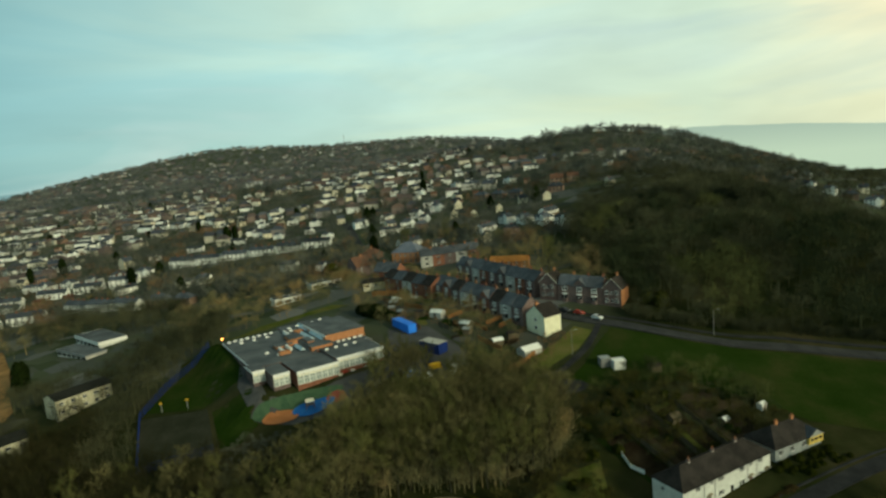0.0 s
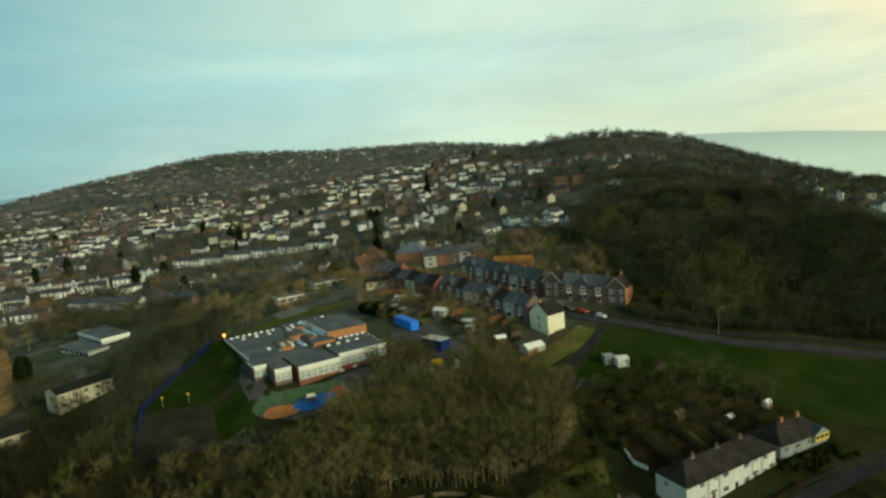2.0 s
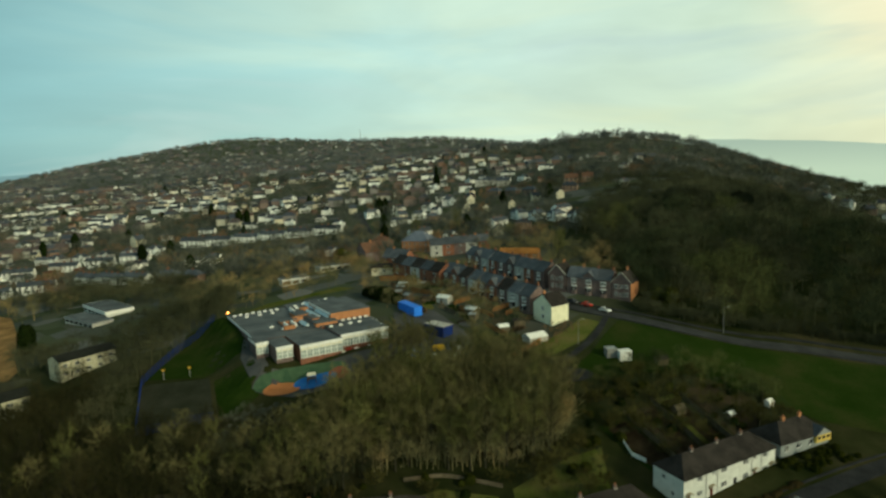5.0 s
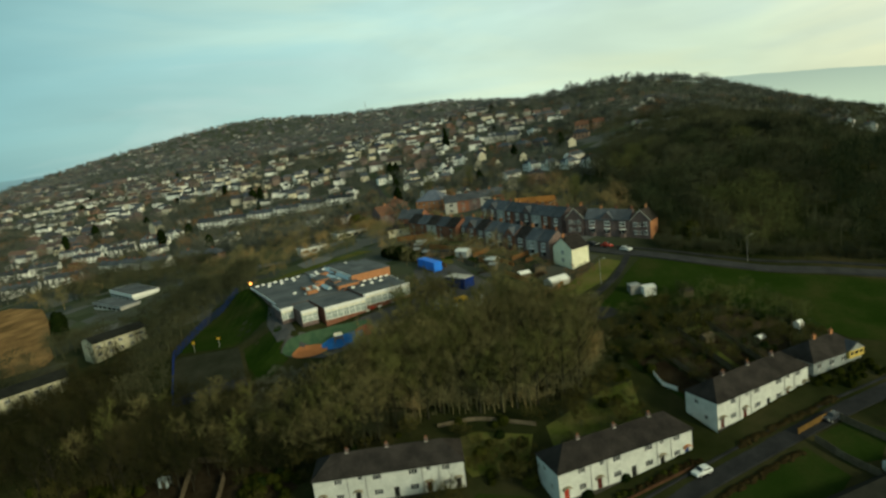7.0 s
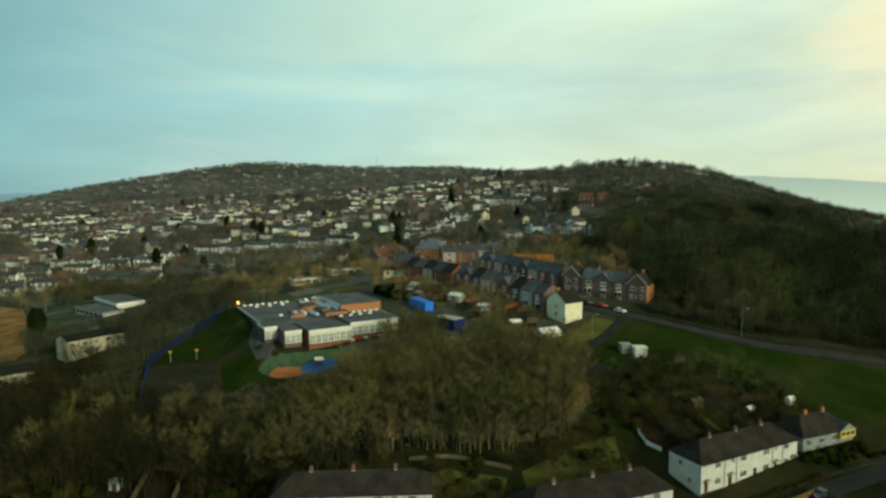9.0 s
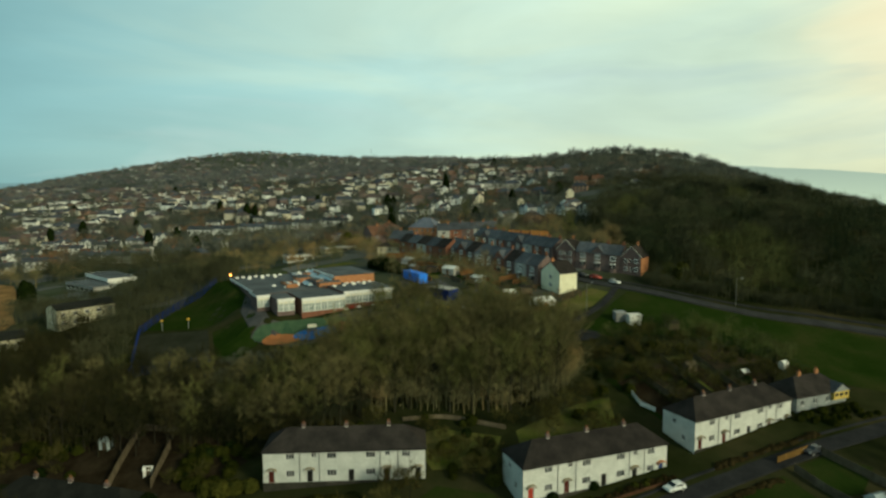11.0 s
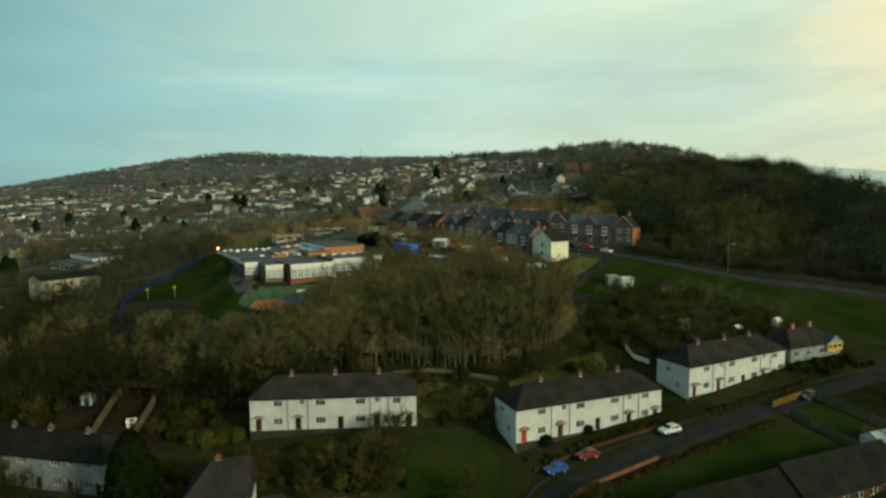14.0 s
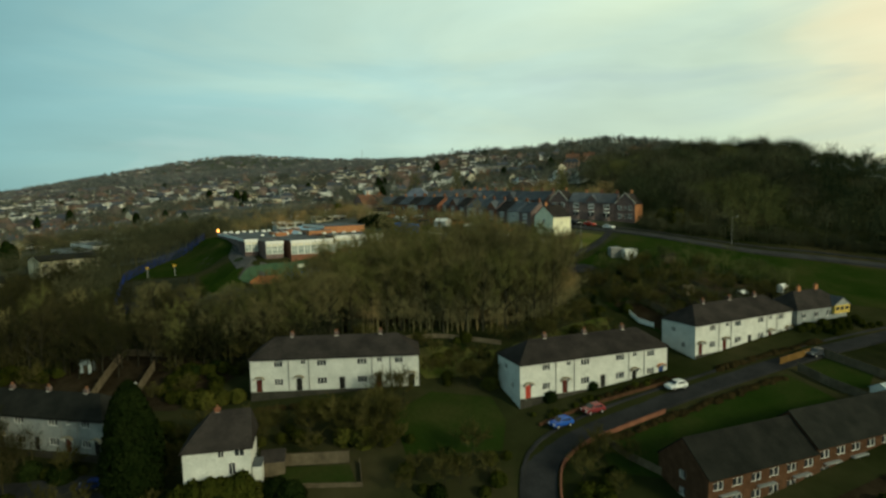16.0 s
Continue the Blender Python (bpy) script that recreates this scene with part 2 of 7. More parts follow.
TARMAC_L = material("worn_tarmac", ((0.050, 0.051, 0.053), (0.084, 0.084, 0.085)), 0.2, 0.9, 0.01, 0.3, fine=3.0)
ROAD_G = material("grey_road", ((0.030, 0.032, 0.034), (0.052, 0.054, 0.056)), 0.25, 0.9, 0.01, 0.3, fine=4.0)
GRASS = material("winter_grass", ((0.0125, 0.027, 0.004), (0.0195, 0.034, 0.007), (0.034, 0.040, 0.012)), 0.07, 0.95, 0.05, 0.4, fine=1.6, spec=0.0)
GRASS_Y = material("rough_grass", ((0.058, 0.077, 0.014), (0.094, 0.101, 0.028), (0.122, 0.108, 0.040)), 0.16, 0.95, 0.05, 0.4, fine=1.8, spec=0.0)
EARTH = material("garden_soil", ((0.016, 0.012, 0.007), (0.036, 0.028, 0.017)), 0.35, 0.95, 0.05, 0.5, fine=2.5, spec=0.0)
SOIL = material("dug_soil", ((0.035, 0.028, 0.018), (0.065, 0.050, 0.031)), 0.3, 0.95, 0.08, 0.5, fine=2.0, spec=0.0)
SAND = material("bare_clay_bank", ((0.13, 0.080, 0.035), (0.24, 0.14, 0.060), (0.36, 0.21, 0.09)), 0.10, 0.95, 0.08, 0.5, fine=1.5, spec=0.0)
BARK = material("bark", ((0.020, 0.020, 0.013), (0.043, 0.041, 0.028)), 1.2, 0.95, vary=0.2, spec=0.0)
TWIG = material("bare_twigs", ((0.092, 0.085, 0.038), (0.170, 0.150, 0.067)), 0.12, 0.95, vary=0.3, spec=0.0)
TWIG_G = material("mossy_twigs", ((0.072, 0.077, 0.027), (0.138, 0.135, 0.047)), 0.12, 0.95, vary=0.25, spec=0.0)
FAR_TWIG = material("wood_twigs", ((0.025, 0.030, 0.017), (0.057, 0.060, 0.034), (0.102, 0.099, 0.055)), 0.035, 0.95, vary=0.12, island=True, spec=0.0)
# greyed and blued so that the colour itself stands in for haze
TOWN_TWIG = material("hazed_garden_twigs", ((0.036, 0.045, 0.040), (0.080, 0.088, 0.075), (0.145, 0.142, 0.110)), 0.05, 0.95, vary=0.15, island=True, spec=0.0)
STREET_TWIG = material("street_twigs", ((0.075, 0.078, 0.040), (0.165, 0.148, 0.074), (0.300, 0.200, 0.094)), 0.06, 0.95, vary=0.15, island=True, spec=0.0)
# paler and bluer than nearer twigs, with haze put into the colour
RIDGE_TWIG = material("hazed_ridge_twigs", ((0.056, 0.070, 0.074), (0.105, 0.116, 0.115), (0.16, 0.165, 0.155)), 0.012, 0.95, vary=0.12, island=True, spec=0.0)
# white render dimmed for shade on the cypress row; plain grey elsewhere
DIM_RENDER = material("dimmed_render", ((0.19, 0.21, 0.215), (0.28, 0.30, 0.295)), 0.4, 0.95, 0.02, 0.5)
# twigs darkened to stand in for the dimming at the view's lower left
DARK_TWIG = material("corner_dimmed_twigs", ((0.014, 0.017, 0.007), (0.030, 0.030, 0.013), (0.056, 0.050, 0.022)), 0.09, 0.95, vary=0.2, island=True, spec=0.0)
ROOF_D = material("dark_concrete_tile", ((0.011, 0.0125, 0.011), (0.023, 0.024, 0.021)), 0.35, 0.9, 0.04, 0.8, 0.15, stripes=5.0)
CANOPY = material("tan_canopy", ((0.22, 0.19, 0.13), (0.34, 0.30, 0.22)), 0.8, 0.8)
MOSS_TWIG = material("mossy_wood_twigs", ((0.038, 0.047, 0.018), (0.082, 0.089, 0.034), (0.130, 0.130, 0.051)), 0.05, 0.95, vary=0.12, island=True, spec=0.0)
IVY_TWIG = material("ivied_wood_twigs", ((0.019, 0.027, 0.014), (0.043, 0.052, 0.026), (0.075, 0.080, 0.042)), 0.05, 0.95, vary=0.12, island=True, spec=0.0)
SHRUB_TWIG = material("dark_shrub_twigs", ((0.028, 0.029, 0.009), (0.062, 0.057, 0.018), (0.095, 0.083, 0.030)), 0.3, 0.95, vary=0.2, spec=0.0)
BARK_D = material("dark_bark", ((0.018, 0.017, 0.012), (0.040, 0.037, 0.027)), 1.2, 0.95, vary=0.2, spec=0.0)
BEECH = material("beech_hedge", ((0.026, 0.020, 0.009), (0.050, 0.037, 0.015)), 0.5, 0.9, vary=0.3, spec=0.0)
OLIVE = material("olive_shrub", ((0.030, 0.034, 0.007), (0.060, 0.060, 0.013)), 0.4, 0.9, vary=0.25, spec=0.0)
RUST_TWIG = material("rust_brown_twigs", ((0.075, 0.060, 0.042), (0.144, 0.098, 0.060), (0.219, 0.135, 0.075)), 0.03, 0.95, vary=0.2, island=True, spec=0.0)
LEAF = material("dark_evergreen", ((0.006, 0.012, 0.003), (0.014, 0.022, 0.006)), 0.5, 0.8, vary=0.3, spec=0.0)
LEAF_L = material("hedge_leaf", ((0.016, 0.022, 0.004), (0.040, 0.044, 0.008)), 0.4, 0.85, vary=0.3, spec=0.0)
FENCE_W = material("weathered_fence", ((0.078, 0.064, 0.042), (0.14, 0.115, 0.078)), 0.8, 0.9, vary=0.15)
COURT = material("mossy_asphalt", ((0.024, 0.027, 0.017), (0.040, 0.041, 0.030)), 0.15, 0.95, 0.01, 0.3, fine=2.0, spec=0.0)
FENCE_T = material("tan_fence", ((0.12, 0.070, 0.022), (0.18, 0.105, 0.035)), 0.8, 0.9, vary=0.15)
FENCE_O = material("orange_fence", ((0.24, 0.11, 0.04), (0.33, 0.16, 0.065)), 0.8, 0.9, vary=0.15)
BLUE_M = material("blue_painted_metal", ((0.008, 0.020, 0.10), (0.014, 0.032, 0.15)), 0.6, 0.5, vary=0.1)
BLUE_L = material("bright_blue_sheet", ((0.03, 0.18, 0.75), (0.04, 0.22, 0.85)), 0.6, 0.5)
YELLOW = material("yellow_paint", ((0.62, 0.36, 0.02), (0.72, 0.44, 0.03)), 0.8, 0.5)
YELLOW_T = material("yellow_tiles", ((0.50, 0.36, 0.08), (0.62, 0.46, 0.13)), 0.8, 0.7, stripes=5.0)
PLAY_O = material("orange_rubber", ((0.34, 0.13, 0.05), (0.42, 0.17, 0.07)), 0.6, 0.9)
PLAY_B = material("blue_rubber", ((0.02, 0.10, 0.33), (0.03, 0.15, 0.42)), 0.6, 0.9)
PLAY_G = material("green_rubber", ((0.040, 0.080, 0.045), (0.065, 0.11, 0.062)), 0.6, 0.9)
PLAY_R = material("red_rubber", ((0.20, 0.06, 0.04), (0.26, 0.08, 0.05)), 0.6, 0.9)
CAR_W = material("white_car_paint", ((0.70, 0.72, 0.72), (0.76, 0.78, 0.78)), 0.5, 0.25, spec=0.6)
CAR_R = material("red_car_paint", ((0.40, 0.035, 0.02), (0.45, 0.05, 0.03)), 0.5, 0.25, spec=0.6)
CAR_P = material("maroon_car_paint", ((0.16, 0.02, 0.025), (0.20, 0.03, 0.035)), 0.5, 0.25, spec=0.6)
CAR_B = material("blue_car_paint", ((0.015, 0.07, 0.36), (0.02, 0.10, 0.44)), 0.5, 0.25, spec=0.6)
CAR_K = material("dark_car_paint", ((0.03, 0.035, 0.045), (0.05, 0.055, 0.065)), 0.5, 0.25, spec=0.6)
TYRE = material("tyre_rubber", ((0.015, 0.015, 0.015), (0.03, 0.03, 0.03)), 2.0, 0.9)
STEEL = material("galvanised_steel", ((0.30, 0.31, 0.31), (0.42, 0.43, 0.43)), 0.8, 0.5, metal=0.6)
LAMP_O = glow("sodium_lamp", (1.0, 0.38, 0.08), 6.0)


# ---- mesh helpers ----
class Geo:
    """Collects corners and faces of one mesh."""

    def __init__(self):
        self.v, self.f = [], []

    def face(self, *pts):
        k = len(self.v)
        self.v.extend(tuple(p) for p in pts)
        self.f.append(tuple(range(k, k + len(pts))))

    def box(self, x0, x1, y0, y1, z0, z1):
        k = len(self.v)
        self.v.extend((x, y, z) for z in (z0, z1) for x, y in ((x0, y0), (x1, y0), (x1, y1), (x0, y1)))
        self.f.extend(tuple(k + i for i in q) for q in ((3, 2, 1, 0), (4, 5, 6, 7), (0, 1, 5, 4), (1, 2, 6, 5), (2, 3, 7, 6), (3, 0, 4, 7)))

    def slab(self, outline, z0, z1):
        """An upright prism over a flat outline, given anticlockwise."""
        k, n = len(self.v), len(outline)
        self.v.extend((x, y, z0) for x, y in outline)
        self.v.extend((x, y, z1) for x, y in outline)
        self.f.append(tuple(k + i for i in reversed(range(n))))
        self.f.append(tuple(k + n + i for i in range(n)))
        self.f.extend((k + i, k + (i + 1) % n, k + n + (i + 1) % n, k + n + i) for i in range(n))

    def tube(self, a, b, ra, rb, sides=5, caps=True):
        a, b = Vector(a), Vector(b)
        way = (b - a).normalized()
        u = way.orthogonal().normalized()
        w = way.cross(u)
        k = len(self.v)
        for c, r in ((a, ra), (b, rb)):
            for i in range(sides):
                t = 2 * math.pi * i / sides
                self.v.append(tuple(c + (u * math.cos(t) + w * math.sin(t)) * r))
        self.f.extend((k + i, k + (i + 1) % sides, k + sides + (i + 1) % sides, k + sides + i) for i in range(sides))
        if caps:
            self.f.append(tuple(k + i for i in reversed(range(sides))))
            self.f.append(tuple(k + sides + i for i in range(sides)))

    def moved(self, m):
        self.v = [tuple(m @ Vector(p)) for p in self.v]
        return self

    def mesh(self, name, smooth=False):
        me = bpy.data.meshes.new(name)
        me.from_pydata(self.v, [], self.f)
        if smooth:
            me.polygons.foreach_set("use_smooth", [True] * len(me.polygons))
        me.update()
        return me


def part(name, geo, mat, parent=None, label="", smooth=False, bevel=0.0):
    """One mesh object, under a thing or a part."""
    me = geo if isinstance(geo, bpy.types.Mesh) else geo.mesh(name, smooth)
    if bevel:
        bm = bmesh.new()
        bm.from_mesh(me)
        bmesh.ops.remove_doubles(bm, verts=bm.verts, dist=0.0005)
        bmesh.ops.bevel(bm, geom=[e for e in bm.edges if e.calc_face_angle(0) > 0.5], offset=bevel, segments=1, affect="EDGES")
        bm.to_mesh(me)
        bm.free()
    if not me.materials:
        me.materials.append(mat)
    ob = new(name, me)
    if parent is not None:
        ob.parent = parent
    if label:
        ob["label"] = label
    return ob


def thing(name, label, category, m=None, group="", kind=""):
    """An Empty at a thing's base."""
    ob = new(name)
    ob.empty_display_size = 0.3
    if m is not None:
        ob.matrix_basis = m
    return tagged(ob, label, category, group, kind)


# ---- the lie of the land ----
def ramp(v, w):
    """A ramp that turns up smoothly round zero."""
    return 0.5 * (v + math.sqrt(v * v + w * w))


PROFILE = ((-400, -30), (0, -20), (50, -15), (80, -8.5), (99, -2.0), (125, 3.4), (160, 11.8), (182, 16.5), (215, 20.5), (300, 23.0),
           (400, 28.0), (500, 39.0), (700, 60.0), (1000, 87.0), (1500, 122.0), (2000, 158.0), (2500, 192.0), (2900, 200.0), (3500, 60.0), (3900, 0.0), (6000, 0.0))


def along(y):
    for (a, za), (b, zb) in zip(PROFILE, PROFILE[1:]):
        if y <= b:
            s = (y - a) / (b - a)
            return za + (zb - za) * s
    return 0.0


def bump(x, y, cx, cy, sx, sy, turn=0.0):
    c, s = math.cos(turn), math.sin(turn)
    u, v = (x - cx) * c + (y - cy) * s, -(x - cx) * s + (y - cy) * c
    return math.exp(-0.5 * ((u / sx) ** 2 + (v / sy) ** 2))


def ground_z(x, y):
    """The height of the land."""
    z = 0.25 * along(y - 9) + 0.5 * along(y) + 0.25 * along(y + 9)
    far = min(1.0, max(0.0, (y - 60) / 140))
    z -= far * (0.085 - 0.035 * min(1.0, max(0.0, (y - 500) / 600))) * ramp(-x - 30, 20)
    z -= 0.14 * ramp(x - 50, 15) * bump(x, y, 90, 172, 60, 30)
    z -= 0.12 * ramp(-x - 900, 250)
    back = min(1.0, max(0.0, (y - 700) / 700))
    z -= back * 0.10 * ramp(x + 200, 200)
    z += 1.4 * bump(x, y, -34, 78, 9, 6) - 3.2 * bump(x, y, -72, 86, 26, 14)
    # the wooded hill and the ridge behind it
    z += 14 * bump(x, y, 138, 300, 50, 75, 0.2)
    z += 24 * bump(x, y, 140, 500, 85, 140)
    z += 40 * bump(x, y, 222, 890, 160, 130)
    z += 30 * bump(x, y, -800, 2250, 170, 400) + 56 * bump(x, y, -1360, 2250, 420, 420)
    z += 6 * bump(x, y, 345, 860, 70, 110) - 8 * bump(x, y, 105, 880, 40, 130)
    z -= 0.34 * ramp(x - 168, 14) * bump(0, y, 0, 285, 1, 95)
    z += 2.2 * bump(x, y, -55, 170.5, 8, 5) + 1.5 * bump(x, y, -38, 172.5, 13, 4.5)
    # the levelled ground along the school's western wall
    u, v = (x + 47.2) * 0.839 + (y - 166.8) * 0.545, -(x + 47.2) * 0.545 + (y - 166.8) * 0.839
    if -2 < v < 70 and u < 34:
        level = 13.0 + 3.7 * min(1.0, max(0.0, (v - 5) / 32))
        near = math.exp(-((u + 9) / 6.5) ** 2) if u < -9 else 1.0
        near *= min(1.0, (v + 2) / 4, (70 - v) / 15) * min(1.0, max(0.0, (12 - u) / 6 if v < 20 else 1.0))
        z += near * max(0.0, level - z)
    # the land falls away beyond the ridge
    z -= min(1.0, max(0.0, (y - 300) / 400)) * 0.26 * ramp(x - 300, 120)
    return max(z, -32.0)


def graded(near, step, far, grow):
    """Grid lines: even near the middle, wider and wider outwards."""
    lines, s = [0.0], step
    while lines[-1] < far:
        if lines[-1] >= near:
            s *= grow
        lines.append(lines[-1] + s)
    return lines


xs = graded(150, 3.0, 4700, 1.07)
xs = [-x for x in reversed(xs[1:])] + xs
ys_a = [150 - y for y in reversed(graded(130, 3.0, 4700, 1.12)[1:])]
ys = ys_a + [150 + y for y in graded(160, 3.0, 4550, 1.05)]


def mesh_z(x, y):
    """The height of the land's mesh, which is flat between its grid lines."""
    i = max(0, min(len(xs) - 2, int(np.searchsorted(xs, x)) - 1))
    j = max(0, min(len(ys) - 2, int(np.searchsorted(ys, y)) - 1))
    s, t = (x - xs[i]) / (xs[i + 1] - xs[i]), (y - ys[j]) / (ys[j + 1] - ys[j])
    a, b, c, d = ground_z(xs[i], ys[j]), ground_z(xs[i + 1], ys[j]), ground_z(xs[i + 1], ys[j + 1]), ground_z(xs[i], ys[j + 1])
    return (a * (1 - s) + b * s) * (1 - t) + (d * (1 - s) + c * s) * t


land = Geo()
for y in ys:
    for x in xs:
        land.v.append((x, y, ground_z(x, y)))
nx = len(xs)
land.f = [(j * nx + i, j * nx + i + 1, (j + 1) * nx + i + 1, (j + 1) * nx + i) for j in range(len(ys) - 1) for i in range(nx - 1)]
GROUND = material("ground_cover", ((0.014, 0.019, 0.006), (0.027, 0.030, 0.012), (0.048, 0.043, 0.021)), 0.045, 0.95, 0.15, 0.5, fine=0.35, detail=9.0, spec=0.0)
# beyond the school the land is a patchwork of town gardens, its colours greyed to imitate haze
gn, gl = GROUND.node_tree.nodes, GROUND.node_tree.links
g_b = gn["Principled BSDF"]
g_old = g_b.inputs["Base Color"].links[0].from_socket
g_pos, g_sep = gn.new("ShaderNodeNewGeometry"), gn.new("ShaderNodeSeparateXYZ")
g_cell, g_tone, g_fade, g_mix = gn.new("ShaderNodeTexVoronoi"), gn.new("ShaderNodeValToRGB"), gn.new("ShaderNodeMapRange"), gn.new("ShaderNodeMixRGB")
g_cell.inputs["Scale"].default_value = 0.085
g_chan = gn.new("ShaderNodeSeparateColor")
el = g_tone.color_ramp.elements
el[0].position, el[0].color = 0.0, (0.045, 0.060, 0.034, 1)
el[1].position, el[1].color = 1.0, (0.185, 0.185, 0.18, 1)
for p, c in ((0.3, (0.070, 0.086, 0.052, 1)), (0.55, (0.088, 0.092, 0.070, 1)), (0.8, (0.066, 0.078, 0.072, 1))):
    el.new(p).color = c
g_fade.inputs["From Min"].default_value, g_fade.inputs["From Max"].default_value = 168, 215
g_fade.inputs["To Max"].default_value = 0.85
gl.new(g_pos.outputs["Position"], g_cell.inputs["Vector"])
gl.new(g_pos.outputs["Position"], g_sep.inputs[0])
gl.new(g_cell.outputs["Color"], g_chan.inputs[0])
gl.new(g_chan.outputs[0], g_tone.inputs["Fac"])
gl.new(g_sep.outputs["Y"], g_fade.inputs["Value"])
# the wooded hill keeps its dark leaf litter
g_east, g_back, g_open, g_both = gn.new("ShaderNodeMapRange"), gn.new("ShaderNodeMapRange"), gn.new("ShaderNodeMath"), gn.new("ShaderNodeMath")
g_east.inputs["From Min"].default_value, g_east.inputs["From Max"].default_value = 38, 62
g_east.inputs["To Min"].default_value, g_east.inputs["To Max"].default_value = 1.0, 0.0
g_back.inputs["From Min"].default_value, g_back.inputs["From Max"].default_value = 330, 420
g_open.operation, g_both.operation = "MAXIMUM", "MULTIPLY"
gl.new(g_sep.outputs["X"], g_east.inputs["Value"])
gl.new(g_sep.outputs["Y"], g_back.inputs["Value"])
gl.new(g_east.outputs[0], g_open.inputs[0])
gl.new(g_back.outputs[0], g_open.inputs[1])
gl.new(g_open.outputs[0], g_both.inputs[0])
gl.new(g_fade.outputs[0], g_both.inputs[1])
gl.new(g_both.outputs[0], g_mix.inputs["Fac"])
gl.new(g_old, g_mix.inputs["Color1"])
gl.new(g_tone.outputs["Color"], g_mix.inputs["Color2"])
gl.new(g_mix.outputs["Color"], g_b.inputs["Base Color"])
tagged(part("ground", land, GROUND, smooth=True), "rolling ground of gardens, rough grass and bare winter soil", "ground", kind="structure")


def drape(name, outline, mat, lift, label, category, kind="structure", cell=3.0):
    """A flat-edged patch laid over the land."""
    bm = bmesh.new()
    bm.faces.new([bm.verts.new((x, y, 0)) for x, y in outline])
    lo = [min(p[k] for p in outline) for k in (0, 1)]
    hi = [max(p[k] for p in outline) for k in (0, 1)]
    for k in (0, 1):
        for c in (xs if k == 0 else ys):
            if lo[k] < c < hi[k]:
                no = (1, 0, 0) if k == 0 else (0, 1, 0)
                co = (c, 0, 0) if k == 0 else (0, c, 0)
                bmesh.ops.bisect_plane(bm, geom=bm.verts[:] + bm.edges[:] + bm.faces[:], plane_co=co, plane_no=no)
    bmesh.ops.triangulate(bm, faces=bm.faces[:])
    bmesh.ops.recalc_face_normals(bm, faces=bm.faces[:])
    for v in bm.verts:
        v.co.z = mesh_z(v.co.x, v.co.y) + lift
    if sum(f.normal.z for f in bm.faces) < 0:
        bmesh.ops.reverse_faces(bm, faces=bm.faces[:])
    me = bpy.data.meshes.new(name)
    bm.to_mesh(me)
    bm.free()
    return tagged(part(name, me, mat), label, category, kind=kind)


def smooth_line(points, step=2.5):
    """A smooth line through points, in even steps."""
    out = []
    P = [points[0], *points, points[-1]]
    for a, b, c, d in zip(P, P[1:], P[2:], P[3:]):
        n = max(2, int(math.dist(b, c) / step))
        for i in range(n):
            t = i / n
            out.append(tuple(0.5 * (2 * b[k] + (c[k] - a[k]) * t + (2 * a[k] - 5 * b[k] + 4 * c[k] - d[k]) * t * t + (3 * b[k] - a[k] - 3 * c[k] + d[k]) * t ** 3) for k in (0, 1)))
    out.append(tuple(points[-1]))
    return out


def sides_of(line, off):
    out = []
    for i, p in enumerate(line):
        a, b = line[max(0, i - 1)], line[min(len(line) - 1, i + 1)]
        d = Vector((b[0] - a[0], b[1] - a[1])).normalized()
        out.append((p[0] - d.y * off, p[1] + d.x * off))
    return out


def ribbon(name, points, width, mat, lift, label, category, off=0.0, step=2.5, thick=0.25):
    """A strip of even width along a line, such as a road or a pavement, with closed edges."""
    line = smooth_line(points, step)
    a, c, b = sides_of(line, off + width / 2), sides_of(line, off), sides_of(line, off - width / 2)
    g = Geo()
    for i in range(len(line)):
        zs = [mesh_z(*p) + lift for p in (a[i], c[i], b[i])]
        zm = max(zs[1], (zs[0] + zs[2]) / 2)
        za, zb = (zs[0] + zm) / 2 + 0.02, (zs[2] + zm) / 2 + 0.02
        g.v += [(*a[i], za - thick - 0.3), (*a[i], za), (*c[i], zm + 0.03), (*b[i], zb), (*b[i], zb - thick - 0.3)]
        if i:
            k = 5 * i
            g.f += [(k - 5 + j, k + j, k + j + 1, k - 4 + j) for j in range(4)]
    g.f = [tuple(reversed(f)) for f in g.f]
    me = g.mesh(name)
    bm = bmesh.new()
    bm.from_mesh(me)
    if sum(f.normal.z for f in bm.faces) < 0:
        bmesh.ops.reverse_faces(bm, faces=bm.faces[:])
    bm.to_mesh(me)
    bm.free()
    return tagged(part(name, me, mat), label, category, kind="structure")


# ---- houses ----
def panel(g, o, u, width, z0, z1, openings, deep=0.14):
    """A wall face from o along u, with real openings (u0, u1, z0, z1) and their reveals."""
    o, u = Vector(o), Vector(u)
    inward = Vector((-u.y, u.x, 0))
    us = sorted({0.0, width, *(v for q in openings for v in q[:2])})
    zs = sorted({z0, z1, *(v for q in openings for v in q[2:4])})

    def at(a, z, d=0.0):
        p = o + u * a + inward * d
        return (p.x, p.y, z)

    for a, b in zip(us, us[1:]):
        for c, d in zip(zs, zs[1:]):
            mid = ((a + b) / 2, (c + d) / 2)
            if any(q[0] < mid[0] < q[1] and q[2] < mid[1] < q[3] for q in openings):
                continue
            g.face(at(a, c), at(b, c), at(b, d), at(a, d))
    for a, b, c, d, *_ in openings:
        g.face(at(a, c), at(a, d), at(a, d, deep), at(a, c, deep))
        g.face(at(b, c), at(b, c, deep), at(b, d, deep), at(b, d))
        g.face(at(a, d), at(b, d), at(b, d, deep), at(a, d, deep))
        g.face(at(a, c), at(a, c, deep), at(b, c, deep), at(b, c))


